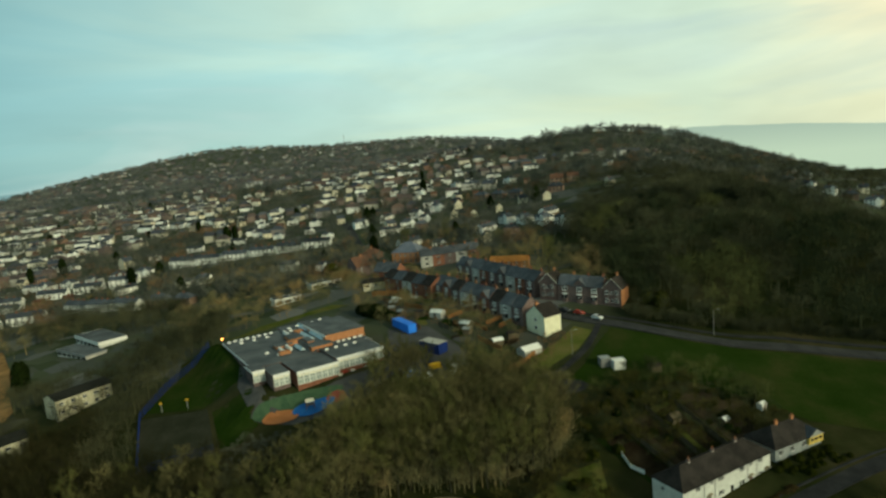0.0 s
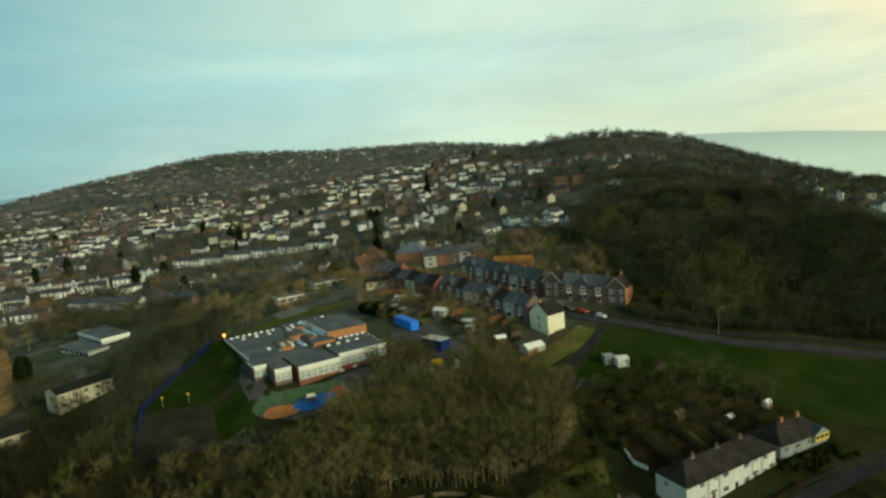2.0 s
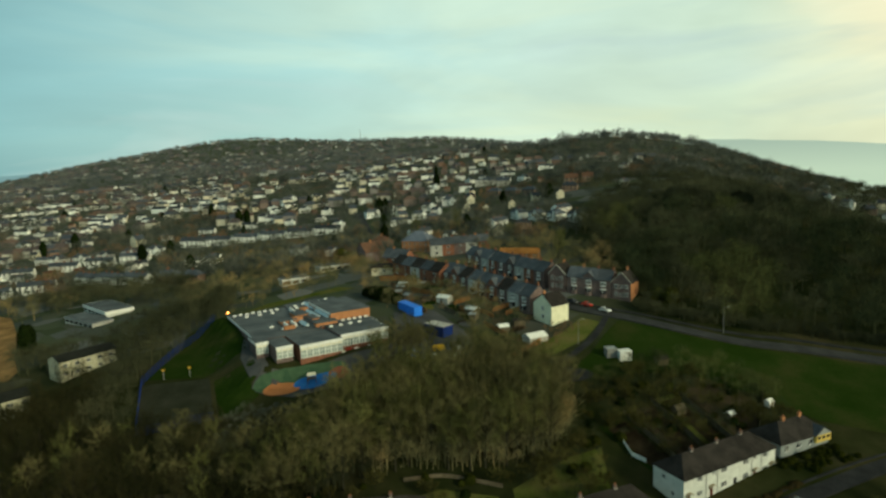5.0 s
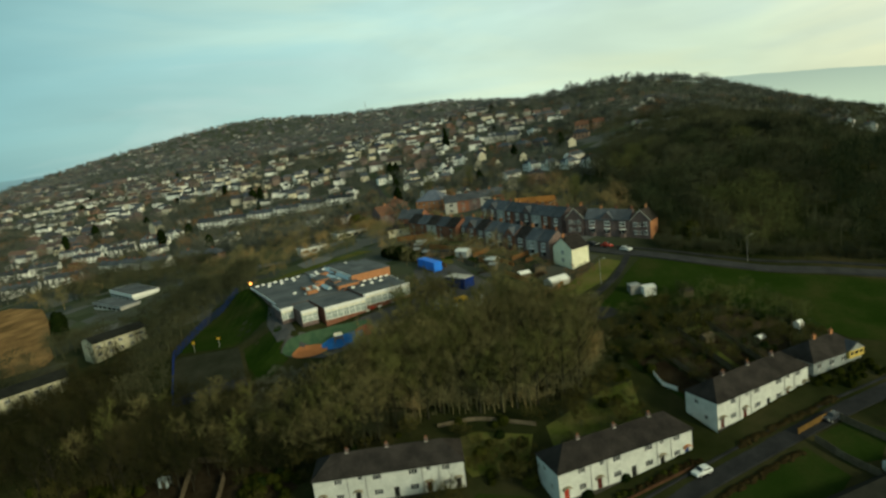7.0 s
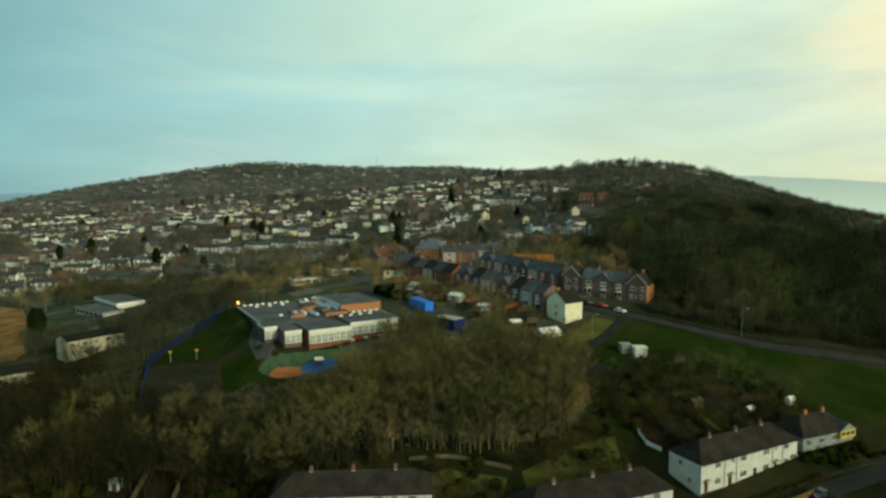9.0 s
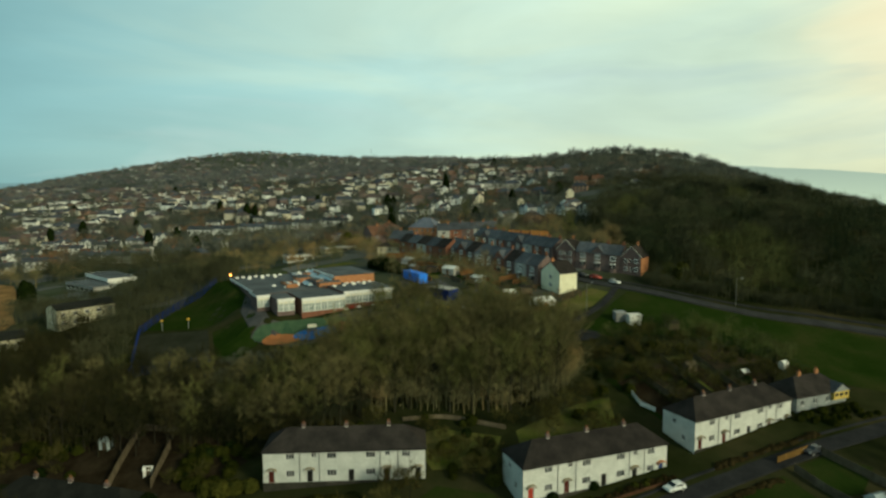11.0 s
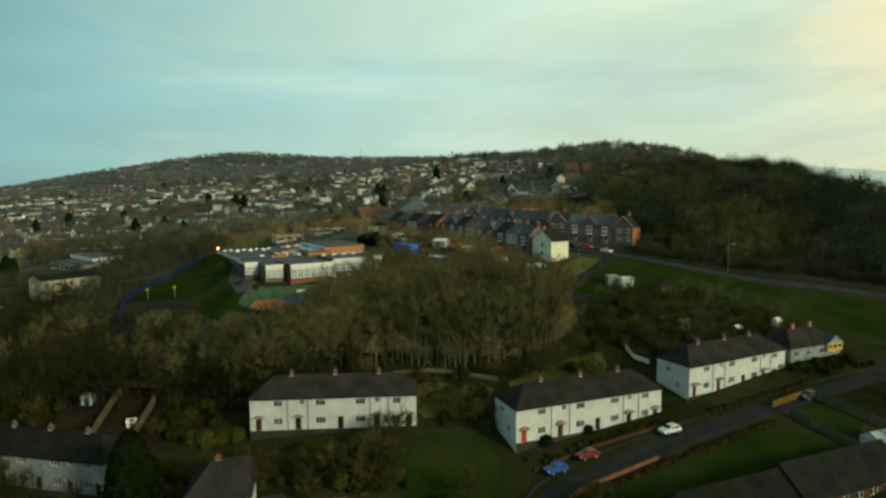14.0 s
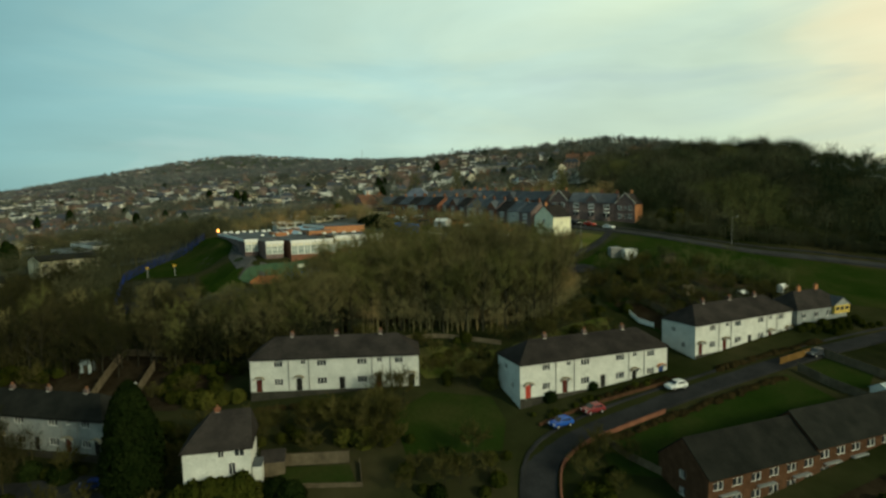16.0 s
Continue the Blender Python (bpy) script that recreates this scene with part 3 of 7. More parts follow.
def joined(me):
    """Welds a mesh's touching corners."""
    bm = bmesh.new()
    bm.from_mesh(me)
    bmesh.ops.remove_doubles(bm, verts=bm.verts, dist=0.001)
    bm.to_mesh(me)
    bm.free()
    return me


def window_in(parent, o, u, a, b, c, d, panes=2, deep=0.14, bars=0.07):
    """A framed window with its glass, set into an opening."""
    o, u = Vector(o), Vector(u)
    ang = math.atan2(u.y, u.x)
    m = Matrix.Translation(o + u * a) @ Matrix.Rotation(ang, 4, "Z")
    w = b - a
    g = Geo()
    pw = (w - bars * (panes + 1)) / panes
    panel(g, (0, deep - 0.08, 0), (1, 0, 0), w, c, d, [(bars + i * (pw + bars), (i + 1) * (pw + bars), c + bars, d - bars) for i in range(panes)], 0.08)
    win = part("window", joined(g.moved(m).mesh("window")), TRIM_W, parent)
    p = Geo()
    p.box(0.01, w - 0.01, deep - 0.035, deep - 0.02, c + 0.02, d - 0.02)
    part("pane", p.moved(m), GLASS, win)
    return win


def roof_geo(L, D, eave, rise, hip=True, over=0.35, inset=None, thick=0.16):
    """A hipped or gabled roof over a plan of L by D."""
    g = Geo()
    x0, x1, y0, y1 = -over, L + over, -over, D + over
    if not hip:
        x0, x1 = -0.12, L + 0.12
    drop = rise * over / (D / 2)
    ze, zr = eave - drop, eave + rise
    i = (inset if inset is not None else D / 2) if hip else 0
    r0, r1, ym = x0 + i, (x1 - 0.45 if hip == "west" else x1 - i), D / 2
    for dz, flip in ((thick, False), (0.0, True)):
        q = [((x0, y0, ze + dz), (x1, y0, ze + dz), (r1, ym, zr + dz), (r0, ym, zr + dz)),
             ((x1, y1, ze + dz), (x0, y1, ze + dz), (r0, ym, zr + dz), (r1, ym, zr + dz))]
        if hip:
            q += [((x0, y1, ze + dz), (x0, y0, ze + dz), (r0, ym, zr + dz)), ((x1, y0, ze + dz), (x1, y1, ze + dz), (r1, ym, zr + dz))]
        for f in q:
            g.face(*(reversed(f) if flip else f))
    ring = [(x0, y0), (x1, y0), (x1, y1), (x0, y1)]
    for (ax, ay), (bx, by) in zip(ring, ring[1:] + ring[:1]):
        if hip or ay == by:
            g.face((ax, ay, ze), (bx, by, ze), (bx, by, ze + thick), (ax, ay, ze + thick))
        else:
            g.face((ax, ay, ze), (ax, ym, zr), (ax, ym, zr + thick), (ax, ay, ze + thick))
            g.face((ax, ym, zr), (bx, by, ze), (bx, by, ze + thick), (ax, ym, zr + thick))
    return g


def chimney_on(parent, x, y, z0, z1, w=0.9, d=0.6, mat=None, pots=2, base=None):
    g = Geo()
    g.box(x - w / 2, x + w / 2, y - d / 2, y + d / 2, z0, z1)
    g.box(x - w / 2 - 0.06, x + w / 2 + 0.06, y - d / 2 - 0.06, y + d / 2 + 0.06, z1 - 0.22, z1 - 0.08)
    c = part("chimney", g, mat or BRICK_O, parent)
    for i in range(pots):
        p = Geo()
        px = x + (i - (pots - 1) / 2) * w * 0.45
        p.tube((px, y, z1), (px, y, z1 + 0.42), 0.13, 0.10, 6)
        part("chimney_pot", p, POT, c)
    if base is not None:
        b = Geo()
        b.box(x - w / 2 - 0.04, x + w / 2 + 0.04, y - d / 2 - 0.04, y + d / 2 + 0.04, z0, base)
        part("chimney_base", b, RENDER_G, c, "grey rendered chimney base")
    return c


def door_in(parent, o, u, a, b, c, d, mat, canopy=None, label="", deep=0.14):
    o, u = Vector(o), Vector(u)
    m = Matrix.Translation(o + u * a) @ Matrix.Rotation(math.atan2(u.y, u.x), 4, "Z")
    w = b - a
    g = Geo()
    g.box(0.02, w - 0.02, deep - 0.06, deep - 0.01, c, d)
    for zz in (0.18, 0.56):
        g.box(0.14, w - 0.14, deep - 0.08, deep - 0.06, c + (d - c) * zz, c + (d - c) * (zz + 0.3))
    dr = part("door", g.moved(m), mat, parent, label)
    h = Geo()
    h.box(w - 0.2, w - 0.13, deep - 0.13, deep - 0.06, c + 0.95, c + 1.08)
    part("door_handle", h.moved(m), STEEL, dr)
    if canopy:
        # a flat arch with a moulded edge, carried on two brackets
        k = Geo()
        arc = [(w / 2 - (w / 2 + 0.42) * math.cos(math.pi * i / 6), d + 0.1 + 0.5 * math.sin(math.pi * i / 6)) for i in range(7)]
        for (x0, z0), (x1, z1) in zip(arc, arc[1:]):
            k.face((x0, -0.6, z0), (x1, -0.6, z1), (x1, 0.0, z1), (x0, 0.0, z0))
            k.face((x0, -0.6, z0 - 0.14), (x0, 0.0, z0 - 0.14), (x1, 0.0, z1 - 0.14), (x1, -0.6, z1 - 0.14))
            k.face((x0, -0.6, z0 - 0.14), (x1, -0.6, z1 - 0.14), (x1, -0.6, z1), (x0, -0.6, z0))
        part("door_canopy", k.moved(m), canopy, parent)
        for x in (-0.25, w + 0.18):
            br = Geo()
            br.box(x, x + 0.07, -0.6, 0.0, d + 0.1, d + 0.18)
            br.box(x, x + 0.07, -0.07, 0.0, d - 0.45, d + 0.1)
            part("canopy_bracket", br.moved(m), TRIM_W, parent)
    return dr


def white_terrace(label, m, L, D=7.8, eave=5.8, rise=2.7, doors=(DOOR_D, DOOR_K, DOOR_K, DOOR_D, DOOR_K), group="white cottage rows", wall=RENDER_W, tiles=ROOF):
    """A white rendered row of four cottages under one hipped tile roof."""
    t = thing("terraced_house", label, "terraced house", m, group)
    ow, us = (0.0, 0.0, 0.0), (1.0, 0.0, 0.0)
    op, dop = [], []
    for f, w in ((0.165, 1.5), (0.42, 1.7), (0.66, 1.7), (0.88, 1.5)):
        op.append((f * L - w / 2, f * L + w / 2, 4.2, 5.3, 3))
        op.append((f * L - w / 2, f * L + w / 2, 1.05, 2.25, 3))
    for f in (0.31, 0.765):
        op.append((f * L - 0.45, f * L + 0.45, 4.5, 5.35, 2))
    for f in (0.05, 0.285, 0.54, 0.76, 0.955):
        dop.append((f * L - 0.5, f * L + 0.5, 0.12, 2.2))
    g = Geo()
    panel(g, ow, us, L, -1.6, eave, [q[:4] for q in op] + dop)
    side = [(2.2, 3.2, 3.7, 4.7), (4.6, 5.5, 1.1, 2.2)]
    panel(g, (L, 0, 0), (0, 1, 0), D, -1.6, eave, side)
    bk = [(f * L - 0.7, f * L + 0.7, z, z + 1.1) for f in (0.12, 0.37, 0.62, 0.87) for z in (1.1, 3.7)]
    panel(g, (L, D, 0), (-1, 0, 0), L, -1.6, eave, bk)
    panel(g, (0, D, 0), (0, -1, 0), D, -1.6, eave, side)
    part("wall", g, wall, t)
    part("roof", roof_geo(L, D, eave, rise, True, 0.25), tiles, t)
    for a, b, c, d, n in op:
        window_in(t, ow, us, a, b, c, d, n)
    for (a, b, c, d) in side:
        window_in(t, (L, 0, 0), (0, 1, 0), a, b, c, d)
        window_in(t, (0, D, 0), (0, -1, 0), a, b, c, d)
    for a, b, c, d in bk:
        glass = Geo()
        glass.box(L - b, L - a, D - 0.12, D - 0.1, c, d)
        part("back_window", glass, GLASS, t)
    for i, (q, mat) in enumerate(zip(dop, doors)):
        door_in(t, ow, us, *q, mat, canopy=None if i == 2 else (BRICK_O if mat is DOOR_B else CANOPY))
    for f in (0.23, 0.5, 0.77):
        chimney_on(t, f * L, D / 2, eave + rise - 0.7, eave + rise + 0.75, 0.6, 0.5, BRICK_D, 2, eave + rise + 0.1)
    for f in (0.225, 0.345, 0.72, 0.83):
        p = Geo()
        p.tube((f * L, -0.09, 0.0), (f * L, -0.09, eave - 0.1), 0.06, 0.06, 6)
        part("downpipe", p, PIPE, t)
    gt = Geo()
    gt.box(-0.28, L + 0.28, -0.39, -0.27, eave - 0.25, eave - 0.15)
    part("gutter", gt, DOOR_K, t)
    pl = Geo()
    pl.box(-0.03, L + 0.03, -0.03, 0.0, -1.6, 0.12)
    part("plinth", pl, BASE, t)
    return t


def plain_house(name, label, m, L, D, eave, rise, hip, wall, roof, group="", chimneys=(0.25, 0.75), cols=3, floors=2, bays=False, side_windows=True, found=2.5, pane_w=1.3, category="house", cstyle=None, gable=None):
    """A two-storey house or row with real window openings in front and back."""
    t = thing(name, label, category, m, group)
    sets = {}
    g = Geo()
    fh = (eave - 0.4) / floors
    rows = [(0.9 + fh * k, min(0.9 + fh * k + fh * 0.48, eave - 0.25)) for k in range(floors)]

    def openings(width, n, w):
        return [((i + 0.5) * width / n - w / 2, (i + 0.5) * width / n + w / 2, a, b) for i in range(n) for a, b in rows]

    faces = [((0, 0, 0), (1, 0, 0), L, openings(L, cols, pane_w)), ((L, 0, 0), (0, 1, 0), D, openings(D, 1, 1.0) if side_windows else []),
             ((L, D, 0), (-1, 0, 0), L, openings(L, cols, pane_w * 0.9)), ((0, D, 0), (0, -1, 0), D, openings(D, 1, 1.0) if side_windows else [])]
    for o, u, w, q in faces:
        panel(g, o, u, w, -found, eave, q)
    if not hip:
        for x, s in ((0, 1), (L, -1)):
            tri = [(x, 0, eave), (x, D, eave), (x, D / 2, eave + rise)]
            g.face(*(reversed(tri) if s > 0 else tri))
    part("wall", g, wall, t)
    part("roof", roof_geo(L, D, eave, rise, hip), roof, t)
    for o, u, w, q in faces[:2] + faces[3:]:
        for r in q:
            window_in(t, o, u, *r)
    for a, b, c, d in faces[2][3]:
        glass = Geo()
        glass.box(L - b, L - a, D - 0.12, D - 0.1, c, d)
        part("back_window", glass, GLASS, t)
    for f in chimneys:
        chimney_on(t, f * L, D / 2, eave + rise - 0.6, eave + rise + 1.0, 0.8, 0.5, cstyle or BRICK_O, 2)
    if bays:
        for i in range(cols):
            x = (i + 0.5) * L / cols
            b = Geo()
            ap = Geo()
            ap.slab([(x - 1.15, 0.0), (x - 0.7, -0.75), (x + 0.7, -0.75), (x + 1.15, 0.0)], -0.6, 0.8)
            part("bay_apron", ap, wall, t)
            b.box(x - 0.04, x + 0.04, -0.77, -0.69, 0.8, 2.3)
            b.slab([(x - 1.15, 0.0), (x - 0.7, -0.75), (x + 0.7, -0.75), (x + 1.15, 0.0)], 2.3, 2.55)
            bay = part("bay_window", b, TRIM_W, t, "white-painted bay window")
            p = Geo()
            p.slab([(x - 1.08, 0.0), (x - 0.66, -0.68), (x + 0.66, -0.68), (x + 1.08, 0.0)], 0.8, 2.3)
            part("pane", p, GLASS, bay)
            u = Geo()
            u.box(x - 0.95, x + 0.95, -0.12, -0.02, 3.35, 3.6)
            u.box(x - 0.95, x + 0.95, -0.10, -0.02, 4.85, 5.05)
            for s in (-0.95, -0.08, 0.79):
                u.box(x + s, x + s + 0.16, -0.10, -0.02, 3.6, 4.85)
            part("window_surround", u, TRIM_W, t, "white-painted upper window surround")
    if gable:
        # a gabled front above the bay
        g = Geo()
        g.box(0.5, L - 0.5, -0.14, 0.0, eave - 0.1, eave)
        g.face((0.4, -0.12, eave), (L - 0.4, -0.12, eave), (L / 2, -0.12, eave + rise * 0.8))
        part("gable", g, wall, t)
        part("gable_roof", roof_geo(D / 2, L - 0.8, eave, rise * 0.8, False).moved(Matrix.Translation((L - 0.4, -0.14, 0)) @ Matrix.Rotation(math.pi / 2, 4, "Z")), roof, t)
    return t


def simple_house(name, label, L, D, eave, rise, hip, wall, roof, chimneys=1, cols=3, floors=2, category="house", wing=False):
    """A house seen from far off: walls, roof, chimney and windows set just proud."""
    t = thing(name, label, category)
    g = Geo()
    g.box(0, L, 0, D, -4.0, eave)
    if wing:
        g.box(L * 0.62, L * 0.95, -2.2, 0.5, -4.0, eave)
    if not hip:
        g.face((0, D, eave), (0, 0, eave), (0, D / 2, eave + rise))
        g.face((L, 0, eave), (L, D, eave), (L, D / 2, eave + rise))
    part("wall", g, wall, t)
    r = roof_geo(L, D, eave, rise, hip)
    if wing:
        w = roof_geo(2.7 + D / 2, L * 0.33, eave, rise * 0.85, False).moved(Matrix.Translation((L * 0.95, -2.2, 0)) @ Matrix.Rotation(math.pi / 2, 4, "Z"))
        k = len(r.v)
        r.v += w.v
        r.f += [tuple(k + i for i in f) for f in w.f]
        g2 = Geo()
        g2.face((L * 0.62, -2.2, eave), (L * 0.95, -2.2, eave), (L * 0.785, -2.2, eave + rise * 0.85))
        part("gable", g2, wall, t)
    part("roof", r, roof, t)
    for k in range(chimneys):
        c = Geo()
        x = L * (k + 1) / (chimneys + 1)
        c.box(x - 0.5, x + 0.5, D / 2 - 0.4, D / 2 + 0.4, eave + rise - 0.6, eave + rise + 1.3)
        part("chimney", c, BRICK, t)
    for i in range(cols):
        for f in range(floors):
            w = Geo()
            x, z = (i + 0.5) * L / cols, 0.9 + f * (eave - 0.3) / floors
            w.box(x - 0.8, x + 0.8, -0.05, 0.05, z, z + 1.25)
            part("window", w, GLASS, t)
    return t


# ---- trees ----
def tree_meshes(seed, height=11.0, spread=4.2, limbs=12, subs=5, twigs=24, tw=0.026, sides=5, rise=0.95):
    """Meshes of a bare broad-leaved tree: trunk with limbs, and a crown of fine twigs."""
    rng = random.Random(seed)
    wood, crown = Geo(), Geo()
    lean = Vector((rng.uniform(-0.5, 0.5), rng.uniform(-0.5, 0.5), 0))
    knots = [Vector((0, 0, -0.6))]
    for k in range(1, 5):
        knots.append(Vector((0, 0, height * 0.82 * k / 4)) + lean * (k / 4) ** 2 + Vector((rng.uniform(-0.15, 0.15), rng.uniform(-0.15, 0.15), 0)))
    r0 = height * 0.020
    for k in range(4):
        wood.tube(knots[k], knots[k + 1], r0 * (1 - 0.23 * k), r0 * (1 - 0.23 * (k + 1)), sides, False)

    def sliver(a, b, w):
        way = b - a
        n = way.cross(Vector((rng.uniform(-1, 1), rng.uniform(-1, 1), rng.uniform(-1, 1)))).normalized() * w
        crown.face(a - n, a + n, b)

    for i in range(limbs):
        f = 0.28 + 0.68 * (i + rng.random() * 0.6) / limbs
        z = f * 4
        k = min(3, int(z))
        a = knots[k].lerp(knots[k + 1], z - k)
        ang = i * 2.4 + rng.uniform(-0.4, 0.4)
        out = spread * (1.08 - 0.62 * f) * rng.uniform(0.75, 1.15)
        up = height * rng.uniform(0.18, 0.34) * (1.1 - 0.4 * f)
        b = a + Vector((math.cos(ang) * out, math.sin(ang) * out, up))
        mid = a.lerp(b, 0.5) + Vector((0, 0, -0.08 * out))
        wood.tube(a, mid, r0 * 0.45 * (1.1 - f * 0.5), r0 * 0.28 * (1.1 - f * 0.5), 4, False)
        wood.tube(mid, b, r0 * 0.28 * (1.1 - f * 0.5), r0 * 0.08, 4, False)
        for j in range(subs):
            s = 0.3 + 0.7 * (j + rng.random()) / subs
            p = a.lerp(mid, s * 2) if s < 0.5 else mid.lerp(b, s * 2 - 1)
            q = p + Vector((rng.uniform(-1, 1), rng.uniform(-1, 1), rng.uniform(0.2, 1.4))) * (spread * 0.44) + Vector((math.cos(ang), math.sin(ang), 0.3)) * 0.5
            wood.tube(p, q, r0 * 0.11, r0 * 0.03, 3, False)
            for _ in range(twigs):
                a2 = p.lerp(q, rng.uniform(0.2, 1.0))
                b2 = a2 + Vector((rng.gauss(0, 0.45), rng.gauss(0, 0.45), rng.gauss(rise, 0.45))) * max(1.0, spread * 0.36) + Vector((math.cos(ang), math.sin(ang), 0)) * 0.2
                sliver(a2, b2, tw * rng.uniform(0.6, 1.3))
    return wood.mesh("trunk"), crown.mesh("crown")


def fuzz_tree(seed, height, r, n, width, length):
    """One mesh of a bare tree seen from far off: a stem and a crown of fine strokes with gaps between them."""
    rng = random.Random(seed)
    g = Geo()
    g.tube((0, 0, -0.8), (0, 0, height * 0.6), r * 0.06, r * 0.03, 3, False)
    lobes = [Vector((rng.gauss(0, 0.45) * r, rng.gauss(0, 0.45) * r, height * rng.uniform(0.42, 0.82))) for _ in range(6)]
    for k in range(n):
        c = lobes[k % 6]
        way = Vector((rng.gauss(0, 1), rng.gauss(0, 1), rng.gauss(0.35, 0.8))).normalized()
        p = c + way * r * 0.55 * rng.random() ** 0.6
        q = p + (way + Vector((0, 0, 0.35))) * length * rng.uniform(0.6, 1.3)
        s = way.cross(Vector((rng.gauss(0, 1), rng.gauss(0, 1), rng.gauss(0, 1)))).normalized() * width * rng.uniform(0.6, 1.4)
        g.face(p - s, p + s, q)
    return g.mesh("far_tree")


def bush_mesh(seed, r=1.5, h=1.8, n=300, leaf=0.25, cone=False):
    """Meshes of an evergreen shrub or a columnar conifer: many small leaves round an uneven core."""
    rng = random.Random(seed)
    g = Geo()
    lobes = [(rng.uniform(0, 6.28), rng.uniform(0.15, 0.85), rng.uniform(0.75, 1.12)) for _ in range(9)]
    for _ in range(n):
        t = rng.random() ** 0.8
        ang = rng.uniform(0, 6.28)
        if cone:
            prof = min(1.0, 0.75 + t * 0.9) * (1 - t ** 3.2) ** 0.75 * 1.05
        else:
            prof = math.sqrt(max(0.0, 1 - (1.6 * t - 0.6) ** 2 * (1 if t > 0.375 else 0.35)))
        for la, lt, ls in lobes:
            prof *= 1 + (ls - 1) * math.exp(-((ang - la + 3.14) % 6.28 - 3.14) ** 2 * 2 - (t - lt) ** 2 * 18)
        rr = r * prof * rng.uniform(0.82, 1.05) ** 0.5
        p = Vector((math.cos(ang) * rr, math.sin(ang) * rr, h * t + 0.05))
        u = Vector((rng.gauss(0, 1), rng.gauss(0, 1), rng.gauss(0.4, 1))).normalized() * leaf * rng.uniform(0.6, 1.5)
        w = u.cross(Vector((math.cos(ang), math.sin(ang), 0.5))).normalized() * leaf * rng.uniform(0.4, 0.9)
        g.face(p - u, p + w, p + u, p - w)
    core = Geo()
    for k in range(6):
        t0, t1 = k / 6, (k + 1) / 6
        f = (lambda t: min(1.0, 0.75 + t * 0.9) * (1 - t ** 3.2) ** 0.75) if cone else (lambda t: math.sqrt(max(0.02, 1 - (1.6 * t - 0.6) ** 2 * (1 if t > 0.375 else 0.35))))
        core.tube((0, 0, h * t0 - 0.3 * (k == 0)), (0, 0, h * t1 * 0.97), r * 0.78 * f(t0), max(0.03, r * 0.78 * f(t1)), 8, k in (0, 5))
    k = len(g.v)
    g.v += core.v
    g.f += [tuple(k + i for i in f) for f in core.f]
    stem = Geo()
    stem.tube((0, 0, -0.5), (0, 0, h * 0.5), 0.08 + r * 0.04, 0.05, 6)
    return stem.mesh("stem"), g.mesh("leaves")


TREES = [tree_meshes(k, 11.5 + k % 4, 3.0 + 0.35 * (k % 4), limbs=13, twigs=30, tw=0.022, rise=0.5) for k in range(8)]
MID_TREES = [tree_meshes(40 + k, 9.0, 3.8, limbs=7, subs=4, twigs=9, tw=0.10, sides=4, rise=0.6) for k in range(4)]
BUSHES = [bush_mesh(k) for k in range(3)]
BIG_BUSH = bush_mesh(20, 2.2, 2.6, 600, 0.27)
SHRUBS = [tree_meshes(80 + k, 4.2, 2.6, limbs=9, subs=5, twigs=16, tw=0.04, sides=4, rise=0.6) for k in range(3)]
for wood, crown in TREES + MID_TREES:
    wood.materials.append(BARK)
for wood, crown in SHRUBS:
    wood.materials.append(BARK_D)
for k, (wood, crown) in enumerate(TREES + MID_TREES + SHRUBS):
    crown.materials.append(SHRUB_TWIG if k >= 12 else TWIG_G if k % 3 == 0 else TWIG)
# copies of the trees in darker tones, for the view's dim lower left
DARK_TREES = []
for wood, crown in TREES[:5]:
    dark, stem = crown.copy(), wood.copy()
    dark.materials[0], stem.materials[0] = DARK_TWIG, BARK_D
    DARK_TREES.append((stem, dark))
for k, (stem, leaves) in enumerate(BUSHES + [BIG_BUSH]):
    stem.materials.append(BARK)
    leaves.materials.append(LEAF_L if k % 2 == 0 else LEAF)

BEECH_BUSHES, OLIVE_BUSHES = [], []
for stem, leaves in BUSHES:
    for group, mat in ((BEECH_BUSHES, BEECH), (OLIVE_BUSHES, OLIVE)):
        other = leaves.copy()
        other.materials[0] = mat
        group.append((stem, other))


def plant(name, label, category, meshes, x, y, size, turn, names=("trunk", "crown"), group="", sink=0.0, tall=1.0):
    t = thing(name, label, category, Matrix.Translation((x, y, mesh_z(x, y) - sink)) @ Matrix.Rotation(turn, 4, "Z") @ Matrix.Diagonal((size, size, size * tall, 1)), group)
    for n, me in zip(names, meshes):
        part(n, me, None, t)
    return t


def at(x, y, turn=0.0, z=None):
    """A pose on the land, turned by degrees."""
    return pose(x, y, mesh_z(x, y) if z is None else z, 0, 0, turn)


# ---- roads, yards and fields ----
LANE = ((9.0, 60), (9.2, 72), (9.3, 79), (10.8, 86.5), (16.5, 91.8), (27, 97.3), (40, 103.5), (58, 111.8), (72, 118), (95, 127), (130, 136))
ribbon("road", LANE, 4.5, ASPHALT, 0.10, "narrow grey asphalt lane past the white cottages", "road")
ribbon("pavement", LANE, 0.5, ASPHALT, 0.18, "worn tarmac footway with a low kerb beside the lane", "pavement", off=2.5)
MAIN = ((185, 158), (150, 164), (123, 171), (99, 177.2), (83.5, 179.3), (68, 184.5), (53, 192.2), (40, 200), (30, 211), (13, 240), (-4, 270), (-24, 305), (-46, 350), (-60, 400), (-72, 450), (-92, 520))
ribbon("road", MAIN, 5.8, ROAD_G, 0.12, "grey asphalt road curving past the grass field", "road", step=4)
ribbon("pavement", MAIN[:9], 1.4, ASPHALT, 0.2, "tarmac footway with kerb beside the curving road", "pavement", off=-3.6, step=4)
